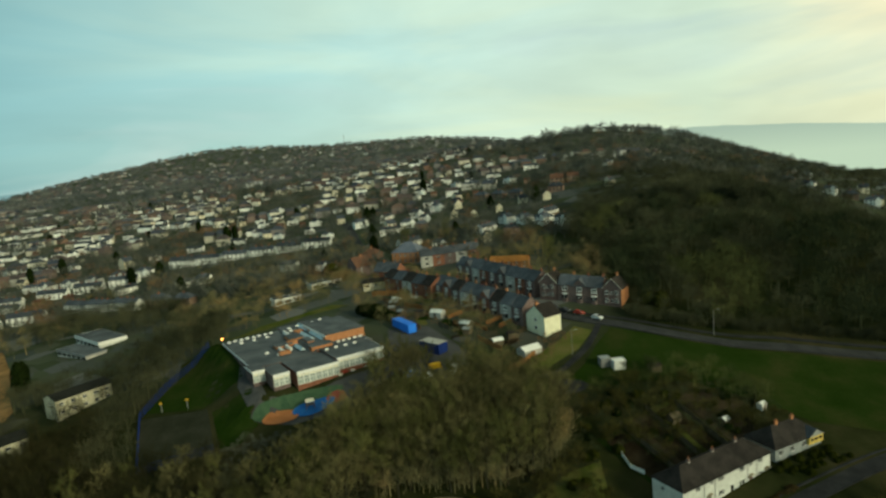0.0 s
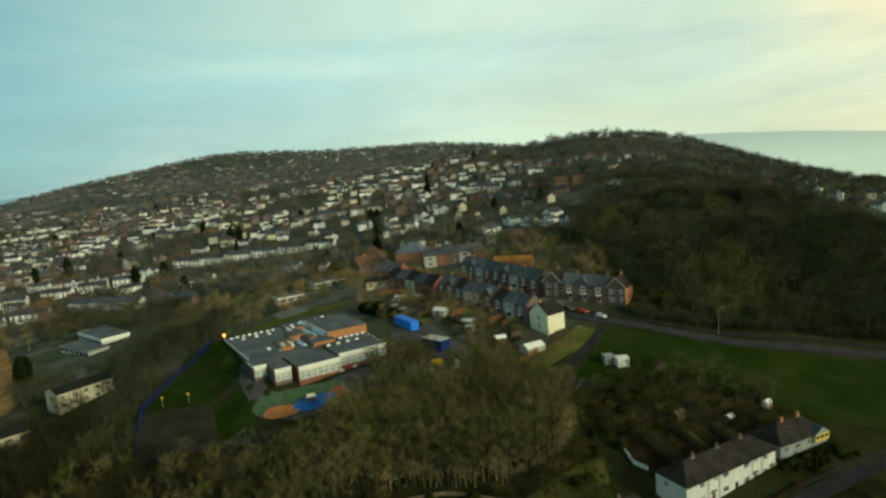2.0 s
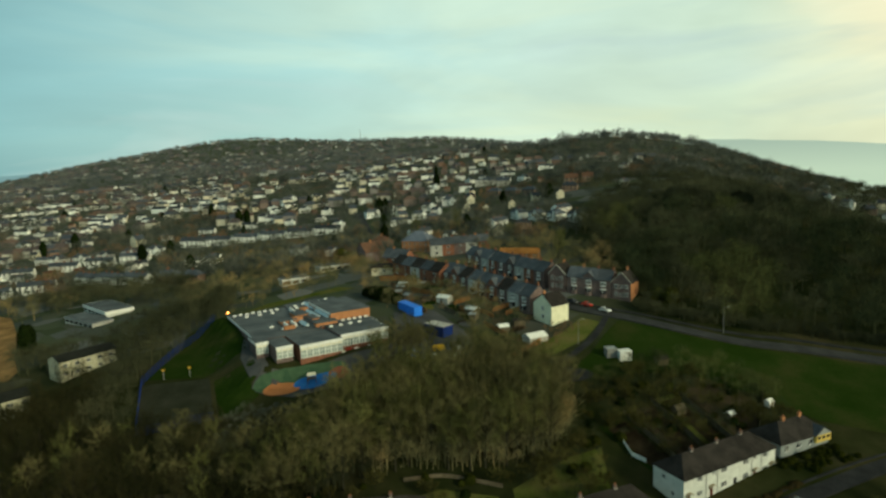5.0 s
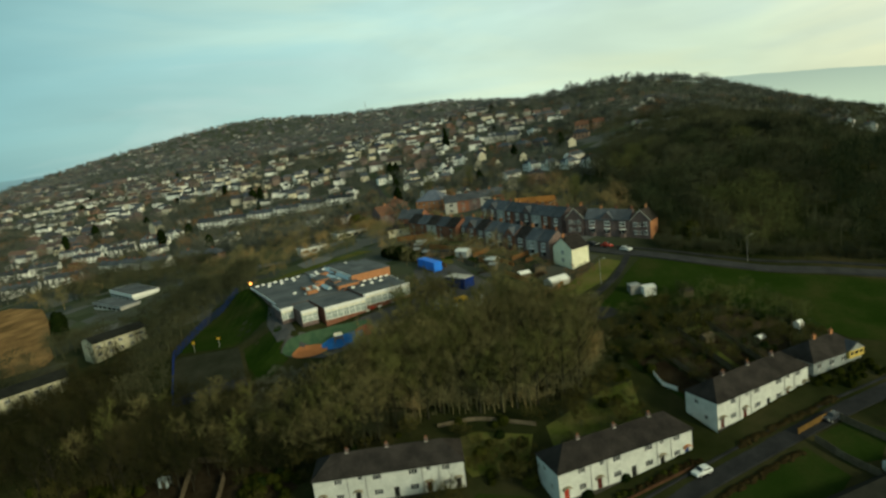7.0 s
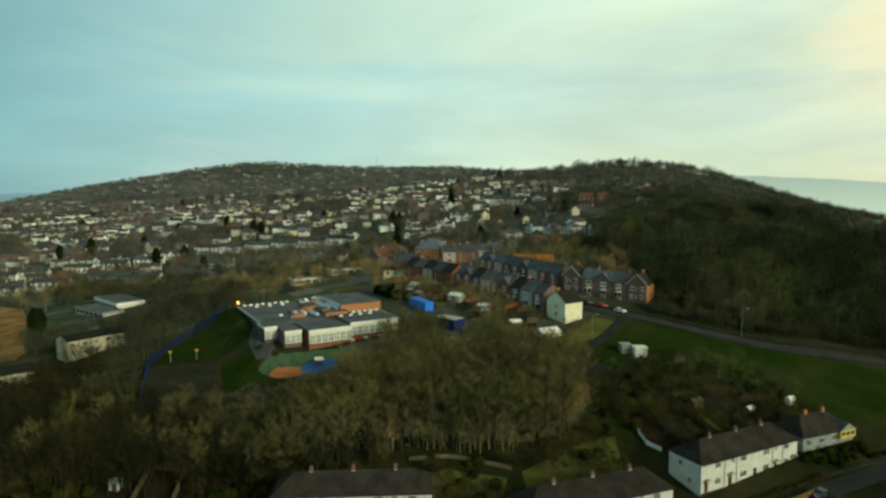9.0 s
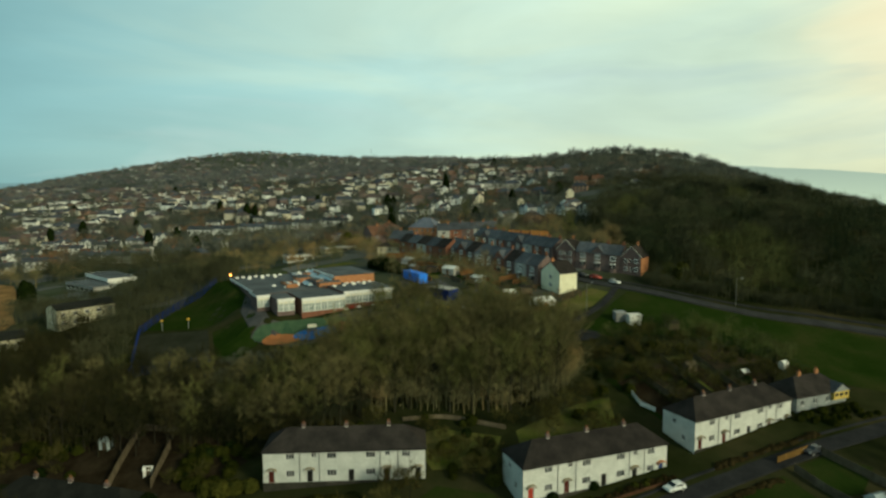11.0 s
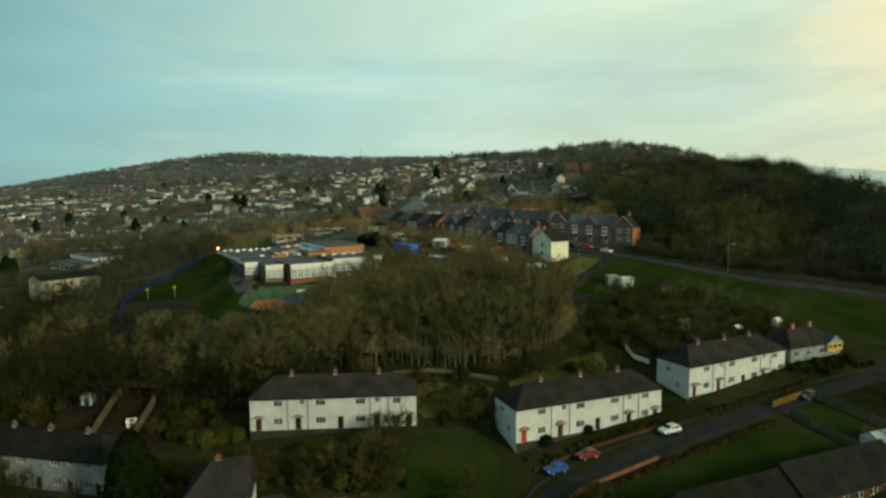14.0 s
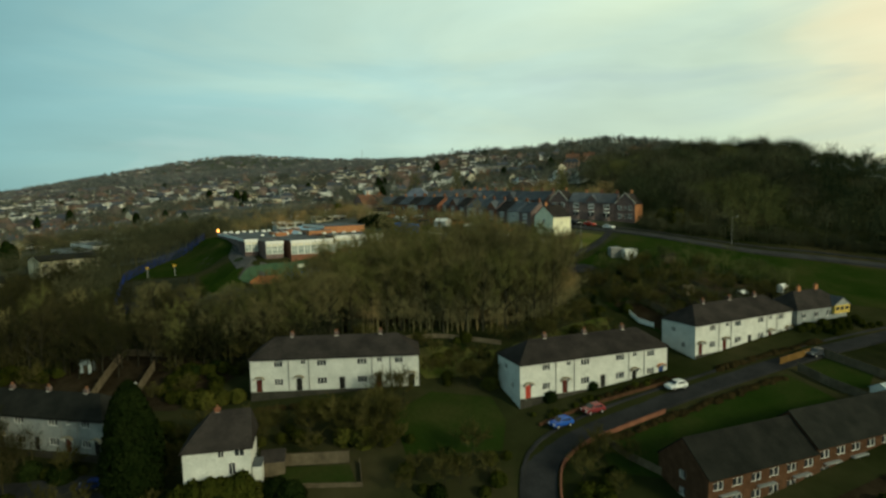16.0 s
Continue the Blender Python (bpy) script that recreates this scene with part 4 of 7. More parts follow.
ribbon("pavement", ((2, 178), (8, 171), (16, 166.5), (26, 166), (33, 172), (40, 181), (46, 193)), 1.9, ASPHALT, 0.13, "tarmac path beside the grass field", "path")
drape("pavement", [(27 + 7.5 * math.cos(a / 9 * math.pi), 159.5 + 3.4 * math.sin(a / 9 * math.pi)) for a in range(18)], ASPHALT, 0.16, "oval of worn tarmac at the field's corner", "pavement")
drape("grass_field", [(30, 163), (36, 170), (42, 180), (49, 190), (53, 187.8), (67, 180.6), (83, 175.6), (99, 173), (122, 167), (150, 160), (186, 152), (190, 118), (130, 128), (100, 135), (84, 141), (76, 150), (62, 158.5), (48, 160), (38, 158)], GRASS, 0.07, "mown green playing field below the curving road", "grass")
drape("grass_field", [(19, 89.2), (24, 91.6), (34, 96.2), (46, 102.2), (55, 106.5), (59, 99), (52, 93), (40, 87), (28, 82.5), (20, 84)], GRASS, 0.07, "green lawn behind the lane's brick wall", "grass")
drape("grass_field", [(58, 108.6), (66, 112.2), (72, 109), (66, 102), (60, 101.5)], GRASS, 0.07, "small green lawn inside a fence", "grass")
drape("grass_field", [(-9, 88), (5, 88.5), (6, 95), (4, 101), (-6, 103), (-12, 97)], GRASS, 0.07, "sloping green lawn between two cottage rows", "grass")
drape("grass_field", [(-26.5, 82.5), (-15.5, 82.8), (-17, 86.4), (-27, 86)], GRASS, 0.07, "small back lawn inside a pale fence", "grass")
drape("grass_field", [(-76, 169), (-66, 177), (-69, 184), (-86, 212), (-97, 205), (-92, 190), (-94, 171)], GRASS, 0.07, "green school lawn beside the flat-roofed school", "grass")
drape("grass_field", [(-72, 166), (-61, 169.5), (-56, 157), (-59.5, 149), (-64, 149)], GRASS, 0.07, "strip of green grass beside the ball court", "grass")
drape("grass_field", [(-90, 214), (-78, 236), (-52, 252), (-44, 246), (-60, 240), (-82, 215)], GRASS_Y, 0.07, "rough grass behind the school", "grass")
drape("grass_field", [(5, 160), (22, 157), (27, 164), (18, 169.5), (12, 172)], GRASS_Y, 0.07, "yellowish rough grass below the path", "grass")
drape("grass_field", [(16, 170), (24, 168.5), (36, 178), (43, 189), (38, 193), (31, 184)], GRASS_Y, 0.075, "yellowish rough verge beside the path", "grass")
drape("soil_bed", [(-98, 106), (-80, 105), (-64, 103), (-49, 101), (-42, 110), (-58, 122), (-92, 119)], EARTH, 0.06, "dark bare garden ground behind the cottages", "garden")
drape("soil_bed", [(27, 70), (34, 73.5), (50, 80.5), (69, 89), (72, 82), (52, 70), (32, 62)], EARTH, 0.06, "dark yard before the brick rows", "yard")
drape("garden_lawn", [(39, 122.5), (45, 125), (38, 141.5), (31, 138)], GRASS, 0.07, "long green garden lawn between brown fences", "lawn")
drape("soil_bed", [(47, 126), (52, 128.6), (46, 146), (39.5, 143)], SOIL, 0.07, "long dug brown garden bed", "garden")
drape("garden_lawn", [(54, 129.5), (59, 131.6), (53, 150.5), (47, 148)], GRASS_Y, 0.07, "long rough garden lawn behind the cottages", "lawn")
drape("garden_lawn", [(10, 108.5), (29, 117), (30, 131), (22, 128), (9, 119)], GRASS_Y, 0.07, "rough olive garden lawn behind the cottages", "lawn")
drape("garden_lawn", [(-7, 107), (4, 108), (6, 117), (-6, 119.5), (-13, 117)], GRASS_Y, 0.07, "rough olive lawn below a pale wall", "lawn")
drape("soil_bed", [(62, 133), (67, 136), (73, 148), (66, 155), (55, 152.5)], SOIL, 0.07, "brown dug plots at the field's edge", "garden")
drape("yard", [(-69, 184), (-62, 178), (-55, 164), (-46, 165), (-20, 182), (-16, 178), (-30, 160), (-46, 155), (-58, 158), (-66, 172)], TARMAC_L, 0.09, "worn tarmac school yard", "school yard")
drape("yard", [(-22, 183), (-24, 206), (-10, 206), (3, 182), (2, 169), (-9, 166), (-17, 173)], TARMAC_L, 0.09, "tarmac car park beside the school", "car park")
drape("ball_court", [(-94, 168), (-74, 168), (-65, 148), (-83, 143)], COURT, 0.14, "dark asphalt ball court inside a blue fence", "ball court")
CLAY = [(-143, 180), (-145, 187), (-158, 203), (-173, 226), (-208, 269), (-240, 289), (-272, 272), (-245, 222), (-205, 188), (-174, 175), (-154, 176)]
drape("bare_soil", CLAY, SAND, 0.1, "bare sandy building ground", "bare soil")


def blob(cx, cy, rx, ry, turn, wob=0.12, n=22, seed=1):
    r = random.Random(seed)
    ph = [r.uniform(0, 6.28) for _ in range(3)]
    out = []
    for i in range(n):
        a = 2 * math.pi * i / n
        k = 1 + wob * (math.sin(2 * a + ph[0]) + 0.6 * math.sin(3 * a + ph[1]))
        x, y = rx * k * math.cos(a), ry * k * math.sin(a)
        out.append((cx + x * math.cos(turn) - y * math.sin(turn), cy + x * math.sin(turn) + y * math.cos(turn)))
    return out


drape("play_surface", blob(-46, 163.2, 13, 3.6, 0.35, 0.06, seed=2), PLAY_G, 0.26, "green rubber play surface", "play surface")
drape("play_surface", blob(-50.2, 158.6, 4.8, 2.7, 0.1, 0.04, seed=3), PLAY_O, 0.34, "orange rubber play surface", "play surface")
drape("play_surface", blob(-41.6, 161.4, 5.4, 3.2, 0.35, 0.13, seed=4), PLAY_B, 0.34, "blue rubber play surface with a pale edge", "play surface")
drape("play_surface", blob(-35.5, 164.5, 3.0, 2.4, 0.3, 0.1, seed=5), PLAY_R, 0.34, "dull red rubber play surface", "play surface")

# ---- the white cottage rows along the lane ----
white_terrace("white rendered row of cottages under a hipped tile roof", at(-36.4, 102.2, 5.5, -3.1), 28.4)
white_terrace("white rendered cottages with a red end door by the lane", at(8.5, 97.6, 22.3, -3.2), 29.0, doors=(DOOR_R, DOOR_D, DOOR_K, DOOR_K, DOOR_B))
white_terrace("white rendered row of cottages higher up the lane", at(41.6, 112.2, 28.4, -0.5), 27.4, doors=(DOOR_D, DOOR_D, DOOR_K, DOOR_D, DOOR_D))
white_terrace("row of cottages behind a tall cypress, render dimmed for shade", at(-81.2, 95.7, -11, -8.9), 26.5, eave=5.5, wall=DIM_RENDER, tiles=ROOF_D)
plain_house("end_house", "grey rendered end house with yellow panels beside the lane", at(67.6, 126.6, 24, -0.6), 15, 8, 5.6, 2.8, True, DIM_RENDER, ROOF, chimneys=(0.35, 0.7), cols=4)
hipped = plain_house("hipped_house", "white rendered house with a dark hipped roof and low annexe", at(-37.6, 78.8, 13, -7.8), 8.6, 7.6, 4.6, 3.8, "west", RENDER_W, ROOF, chimneys=(), cols=0)
chimney_on(hipped, 4.1, 3.8, 7.8, 8.9, 0.7, 0.5, BRICK, 1, 8.3)
for u, z, w, h in ((4.5, 3.4, 0.7, 0.75), (6.6, 3.4, 1.2, 0.75), (5.8, 1.0, 0.8, 1.5)):
    g = Geo()
    g.box(u - 0.08, u + w + 0.08, -0.05, 0.02, z - 0.08, z + h + 0.08)
    win = part("window", g, TRIM_W, hipped)
    g = Geo()
    g.box(u, u + w / 2 - 0.04, -0.08, -0.051, z, z + h)
    g.box(u + w / 2 + 0.04, u + w, -0.08, -0.051, z, z + h)
    part("pane", g, GLASS, win)
g = Geo()
g.box(8.72, 9.9, 0.2, 3.0, -2.0, 1.5)
part("annexe", g, RENDER_W, hipped, "low white rendered annexe")
g = Geo()
g.box(8.72, 10.0, 0.1, 3.1, 1.505, 1.62)
part("annexe_roof", g, FELT, hipped)
low_row = plain_house("brick_terrace", "brown brick row with a long grey tile roof", at(29.5, 75.8, 23.5, -10.9), 19.2, 8.8, 5.0, 3.6, False, BRICK_B, ROOF_D, chimneys=(), cols=6, pane_w=1.7)
high_row = plain_house("brick_terrace", "brown brick row with a stepped grey tile roof", at(47.1, 83.5, 23.5, -10.3), 22, 8.8, 5.0, 3.6, False, BRICK_B, ROOF_D, chimneys=(), cols=7, pane_w=1.7)
for row, length, doors in ((low_row, 19.2, 3), (high_row, 22.0, 4)):
    for k in range(doors):
        x = (k + 0.5) * length / doors
        g = Geo()
        g.slab([(x - 1.5, -0.6), (x + 1.5, -0.6), (x + 1.5, -0.02), (x - 1.5, -0.02)], 2.45, 2.6)
        part("porch_canopy", g, DIM_RENDER, row, "grey flat porch canopy")

# ---- the brick streets by the main road ----
plain_house("white_house", "pale rendered gabled house at the road's bend", at(27.6, 187.4, 36, 16.8), 7.4, 8.2, 5.5, 3.2, False, RENDER_Y, ROOF, chimneys=(0.12,), cols=0, found=4)


def street_row(label, x0, y0, x1, y1, z0, z1, n, wall, roof, eave=5.6, rise=2.9, D=8.0, bays=True, end=None):
    """A row of narrow brick houses along a line, each a thing of its own."""
    d = Vector((x1 - x0, y1 - y0))
    w, h = d.length / n, math.degrees(math.atan2(d.y, d.x))
    for i in range(n):
        x, y = x0 + d.x * i / n, y0 + d.y * i / n
        z = z0 + (z1 - z0) * (i + 0.5) / n
        plain_house("row_house", label, at(x, y, h, z), w, D, eave + 0.06 * (i % 3), rise, False, (end if end and i == n - 1 else wall[(i * 5) % len(wall)]), roof[(i * 3) % len(roof)], "brick street rows", chimneys=(0.92,), cols=1, bays=bays, side_windows=False, found=5, pane_w=1.9, cstyle=BRICK if i % 3 else BRICK_O, gable=(bays and i % 4 == 1))


street_row("sooty brick terraced house with white bay windows", -8, 239, 22, 197, 20.2, 17.6, 9, (BRICK_D, BRICK, BRICK_D, RENDER_G), (ROOF_S, ROOF_S, ROOF, ROOF_S))
street_row("dark brick terraced house facing the road", 2, 268, 30, 222, 22.3, 21.2, 9, (BRICK_D, BRICK_D, RENDER_G, BRICK), (ROOF_S, ROOF, ROOF_S))
street_row("dark brick terraced house with white bays near the road's bend", 37.4, 216.2, 51.0, 207.5, 20.8, 19.9, 3, (BRICK_D, BRICK_D), (ROOF_S, ROOF_S))


def gabled_front(label, m, wall, side, roof):
    """A tall brick house whose gable faces the road, with its two storeys of paired windows."""
    t = plain_house("gabled_house", label, m, 8.5, 6.6, 5.8, 3.3, False, side, roof, "brick street rows", chimneys=(0.8,), cols=0, side_windows=True, found=5, cstyle=BRICK_O)
    f = Geo()
    panel(f, (-0.05, 6.6, 0), (0, -1, 0), 6.6, -5, 5.8, [(2.8, 3.8, 0.9, 2.2), (2.8, 3.8, 3.6, 4.9)], 0.05)
    f.face((-0.05, 6.6, 5.8), (-0.05, 0, 5.8), (-0.05, 3.3, 9.1))
    part("front", f, wall, t, "dark brick gabled front")
    for v in (1.6, 5.0):
        for z in (0.9, 3.6):
            w = Geo()
            w.box(-0.14, -0.055, v - 0.6, v + 0.6, z, z + 1.5)
            win = part("window", w, TRIM_W, t)
            g = Geo()
            for k in (-0.5, 0.06):
                g.box(-0.17, -0.141, v + k, v + k + 0.44, z + 0.14, z + 1.36)
            part("pane", g, GLASS, win)
    b = Geo()
    for y0, y1 in ((-0.3, 3.3), (6.9, 3.3)):
        k = len(b.v)
        z0, z1 = 5.5, 9.15
        b.v += [(-0.3, y0, z0), (-0.3, y1, z1), (-0.3, y1, z1 + 0.3), (-0.3, y0, z0 + 0.3), (-0.1, y0, z0), (-0.1, y1, z1), (-0.1, y1, z1 + 0.3), (-0.1, y0, z0 + 0.3)]
        b.f += [tuple(k + i for i in q) for q in ((0, 1, 2, 3), (7, 6, 5, 4), (3, 2, 6, 7), (0, 4, 5, 1))]
    part("bargeboard", b, RENDER_G, t, "grey bargeboards")
    return t


gabled_front("dark brick gabled house with an orange brick side wall", pose(51.2, 207.4, 19.6, 0, 0, 57.4) @ pose(0, -6.6, 0), BRICK_D, BRICK_O, ROOF)
gabled_front("dark brick gabled house with grey bargeboards by the road", pose(31.4, 219.8, 20.9, 0, 0, 57.4) @ pose(0, -6.6, 0), BRICK_D, BRICK_D, ROOF)
street_row("grey brick terraced house behind the main street", -15, 297, 14, 300, 22.3, 23.6, 5, (RENDER_G, BRICK_D, BRICK), (ROOF_S, ROOF, ROOF_S), bays=False)
street_row("brick terraced house in a back street", -30, 262, -9, 236, 20.3, 19.9, 5, (BRICK, RENDER_G, BRICK), (ROOF, ROOF_S), bays=False)
plain_house("brick_hall", "orange brick hall with a blue slate hipped roof", at(-31, 317, -20, 22.3), 15, 12, 6.0, 4.6, True, BRICK_O, ROOF_B, chimneys=(), cols=5, found=5)
plain_house("brick_house", "red brick house with a tiled roof", at(-49, 326, -20, 21.6), 10, 8, 5.4, 3, True, BRICK, ROOF_R, chimneys=(0.5,), cols=2, found=5)
# this long orange house is added in place of a rust beech hedge
plain_house("brick_house", "long orange house in place of a beech hedge below the wood", at(16.5, 264, -14, 24.6), 17, 6.5, 3.4, 1.9, False, BRICK_O, ROOF_O, chimneys=(), cols=5, found=5)
plain_house("brick_house", "brown brick gabled house with a rusty tile roof", at(-47, 296, 42, 20.6), 12, 9, 5.0, 4.2, False, BRICK_D, ROOF_R, chimneys=(0.5,), cols=2, found=5)
plain_house("brick_house", "dark brick house with a slate roof behind the school", at(-37, 282, -32, 20.4), 13, 8, 5.0, 3.4, False, BRICK, ROOF_S, chimneys=(0.3,), cols=3, found=5)
plain_house("bungalow", "cream rendered bungalow with a low grey roof", at(-40, 266, 8, 20.0), 11, 6, 2.8, 1.4, True, RENDER_C, ROOF, chimneys=(), cols=3, floors=1, found=4)
plain_house("bungalow", "pale roofed low building behind the fences", at(-27, 268, -20, 20.6), 8, 6, 2.6, 1.0, False, RENDER_G, STEEL, chimneys=(), cols=2, floors=1, found=4)

# ---- flats, lodge and low blocks ----
plain_house("flat_block", "cream rendered block of flats with a low grey roof", at(-122.3, 174.5, 56, 7.0), 17, 7.5, 5.4, 1.4, False, FLATS_C, ROOF_D, chimneys=(), cols=5, found=4, category="flats")
plain_house("flat_block", "cream rendered block of flats among bare trees", at(-133.1, 143.4, 49, 3.2), 20, 8.0, 5.4, 1.4, False, FLATS_C, ROOF_D, chimneys=(), cols=6, found=4, category="flats")


# ---- the school ----
def flat_block(parent, u0, u1, v0, v1, z0, z1, wall, label="", edge=TRIM_W, lip=0.35, sides="fblr"):
    """A flat-roofed part: walls, felt roof and a white edge board on the sides named (front, back, left, right)."""
    g = Geo()
    g.box(u0, u1, v0, v1, z0, z1)
    w = part("wall", g, wall, parent, label)
    r = Geo()
    r.box(u0 - 0.25, u1 + 0.25, v0 - 0.25, v1 + 0.25, z1 + 0.003, z1 + 0.12)
    part("roof", r, FELT, parent)
    if edge and sides:
        f = Geo()
        if "f" in sides:
            f.box(u0 - 0.3, u1 + 0.3, v0 - 0.3, v0 - 0.25, z1 - lip, z1 + 0.16)
        if "b" in sides:
            f.box(u0 - 0.3, u1 + 0.3, v1 + 0.25, v1 + 0.3, z1 - lip, z1 + 0.16)
        if "l" in sides:
            f.box(u0 - 0.3, u0 - 0.25, v0 - 0.25, v1 + 0.25, z1 - lip, z1 + 0.16)
        if "r" in sides:
            f.box(u1 + 0.25, u1 + 0.3, v0 - 0.25, v1 + 0.25, z1 - lip, z1 + 0.16)
        part("fascia", f, edge, parent, "white edge board")
    return w


def glazed_front(parent, u0, u1, v, z0, z1, bays):
    """A white-framed band of windows with a deep white board above and panels below."""
    w = u1 - u0
    b = Geo()
    b.box(u0 - 0.1, u1 + 0.1, v - 0.35, v - 0.02, z1 - 0.65, z1 + 0.17)
    part("fascia", b, TRIM_W, parent, "deep white board over the windows")
    for i in range(bays):
        a, c = u0 + w * i / bays, u0 + w * (i + 1) / bays
        f = Geo()
        zs = z1 - 0.65
        h, zm = (c - a) / 2, z0 + (zs - z0) * 0.45
        panel(f, (a, v - 0.2, 0), (1, 0, 0), c - a, z0, zs, [(u + 0.14, u + h - 0.05, p, q) for u in (0.0, h - 0.09) for p, q in ((z0 + 0.14, zm), (zm + 0.14, zs - 0.08))], 0.18)
        wf = part("window", joined(f.mesh("window")), TRIM_W, parent)
        p = Geo()
        p.box(a + 0.16, c - 0.16, v - 0.09, v - 0.04, z0 + 0.14, zs)
        part("pane", p, PANE_P, wf)
        q = Geo()
        q.box(a + 0.2, c - 0.2, v - 0.13, v - 0.1, z0 + (zs - z0) * 0.74, zs - 0.02)
        part("panel", q, CREAM_P, wf, "pale blind behind the upper lights")


school = thing("school", "low flat-roofed brick school with white window bands", "school", pose(-47.2, 166.8, 0, 0, 0, 33))
R1, R2, R3 = 17.75, 18.35, 20.1
flat_block(school, 0.6, 13.4, 0, 13, 9, R1, BRICK, "red brick wall", sides="")
glazed_front(school, 0.6, 13.4, 0, R1 - 3.7, R1, 7)
flat_block(school, 13.42, 28.8, 1.2, 14, 9, R2, BRICK, "red brick wall", sides="r")
glazed_front(school, 13.5, 28.8, 1.2, R2 - 3.5, R2, 8)
flat_block(school, -5.4, -0.7, 3.0, 13, 9, R1 - 0.1, BRICK_D, "dark brick wall", sides="")
glazed_front(school, -5.4, -0.7, 3.0, R1 - 3.5, R1 - 0.1, 3)
flat_block(school, -9.4, -5.9, 9.5, 17, 9, R1 + 0.3, BRICK_D, sides="l")
glazed_front(school, -9.4, -5.9, 9.5, R1 - 3.0, R1 + 0.3, 2)
flat_block(school, -8.2, 12, 13.02, 50, 9, R1 + 0.2, BRICK_D, sides="l", lip=0.5)
flat_block(school, 12.02, 19.4, 14.02, 52, 9, R1 + 0.6, BRICK, sides="")
flat_block(school, 19.42, 31, 14.02, 22, 9, R2 - 0.9, BRICK_O, sides="r", lip=0.2)
flat_block(school, 18.5, 32.5, 22.05, 43, 9, R3, BRICK_O, "orange brick hall wall", lip=0.5, sides="l")
flat_block(school, 19.42, 31, 43.05, 52, 9, R1 + 1.0, BRICK, sides="")
# brick upstands, roof lights and glazed strips on the roof
for u, v, w, d, h in ((9.5, 31, 4.5, 6.5, 1.0), (3.0, 26.0, 5.5, 3.5, 0.9), (11.0, 15.0, 7.0, 2.4, 1.3), (13.0, 24, 2.2, 6, 0.8)):
    g = Geo()
    g.box(u, u + w, v, v + d, R1 + 0.2, R1 + 0.3 + h)
    part("roof_upstand", g, BRICK_O, school, "orange brick upstand on the roof")
    c = Geo()
    c.box(u - 0.15, u + w + 0.15, v - 0.15, v + d + 0.15, R1 + 0.3 + h, R1 + 0.45 + h)
    part("upstand_cap", c, FELT, school)
rl = random.Random(5)
light = Geo()
light.box(-0.55, 0.55, -0.38, 0.38, 0, 0.35)
light.box(-0.45, 0.45, -0.28, 0.28, 0.35, 0.5)
light_me = light.mesh("roof_light")
light_me.materials.append(TRIM_W)
spots = [(-6.6 + 2.1 * i, 47.6 + 0.5 * (i % 2)) for i in range(8)] + [(-3.5 + 4.4 * i, 43.6) for i in range(3)]
spots += [(19.9 + 2.0 * i, 19.9) for i in range(6)] + [(14.5 + 3.2 * i, 11.6) for i in range(4)]
spots += [(-0.5, 24.5), (2.0, 20.0), (14.5, 47), (18, 48.5), (14, 43.5), (9, 22), (23.5, 47), (27, 49)]
for u, v in spots:
    z = R1 + 0.3
    if 12 < u < 19.4 and v > 14:
        z = R1 + 0.72
    elif u > 13.4 and v < 14:
        z = R2 + 0.1
    elif u > 19.4 and v < 22:
        z = R2 - 0.8
    elif u > 19.4:
        z = R1 + 1.1
    elif v < 13:
        z = R1 + 0.1
    ob = part("roof_light", light_me, TRIM_W, school)
    ob.matrix_basis = pose(u, v, z, 0, 0, rl.uniform(-4, 4))
for u, v, w, d in ((14.6, 27, 2.2, 10), (18.0, 38.5, 1.8, 11), (8.2, 17.5, 1.6, 6.5), (17.6, 24.0, 1.7, 12)):
    g = Geo()
    z = R1 + 0.72
    g.face((u, v, z), (u + w, v, z), (u + w / 2, v, z + 0.9))
    g.face((u + w, v + d, z), (u, v + d, z), (u + w / 2, v + d, z + 0.9))
    g.face((u, v + d, z), (u, v, z), (u + w / 2, v, z + 0.9), (u + w / 2, v + d, z + 0.9))
    g.face((u + w, v, z), (u + w, v + d, z), (u + w / 2, v + d, z + 0.9), (u + w / 2, v, z + 0.9))
    part("glazed_ridge", g, GLASS_B, school, "pale blue ridged roof glazing")
# long white ventilator ridges and low orange brick plinths between the roofs
for u, v, w, d in ((6.0, 21, 0.6, 5), (11.2, 33, 0.7, 11), (3.4, 20.5, 0.6, 4.5)):
    g = Geo()
    g.box(u, u + w, v, v + d, R1 + 0.3, R1 + 1.35)
    part("ventilator", g, TRIM_W, school, "long white roof ventilator")
for u, v, w, d, h in ((7.6, 27.5, 3.2, 2.2, 1.1), (14.2, 39, 2.6, 2.4, 1.0), (2.0, 18.6, 3.4, 2.0, 0.9)):
    g = Geo()
    g.box(u, u + w, v, v + d, R1 + 0.3, R1 + 0.4 + h)
    part("roof_upstand", g, BRICK_O, school, "orange brick upstand on the roof")
for u, mat in ((13.0, CREAM_P), (17.5, TRIM_W), (22.0, TRIM_W)):
    d = Geo()
    d.box(u, u + 1.2, 0.9 if u > 13.4 else -0.12, 1.25 if u > 13.4 else 0.1, 11.6, 13.9)
    part("door", d, mat, school, "pale school door")
d = Geo()
d.box(14.8, 16.4, 0.95, 1.15, 11.6, 14.2)
part("door", d, DOOR_R, school, "red school door")
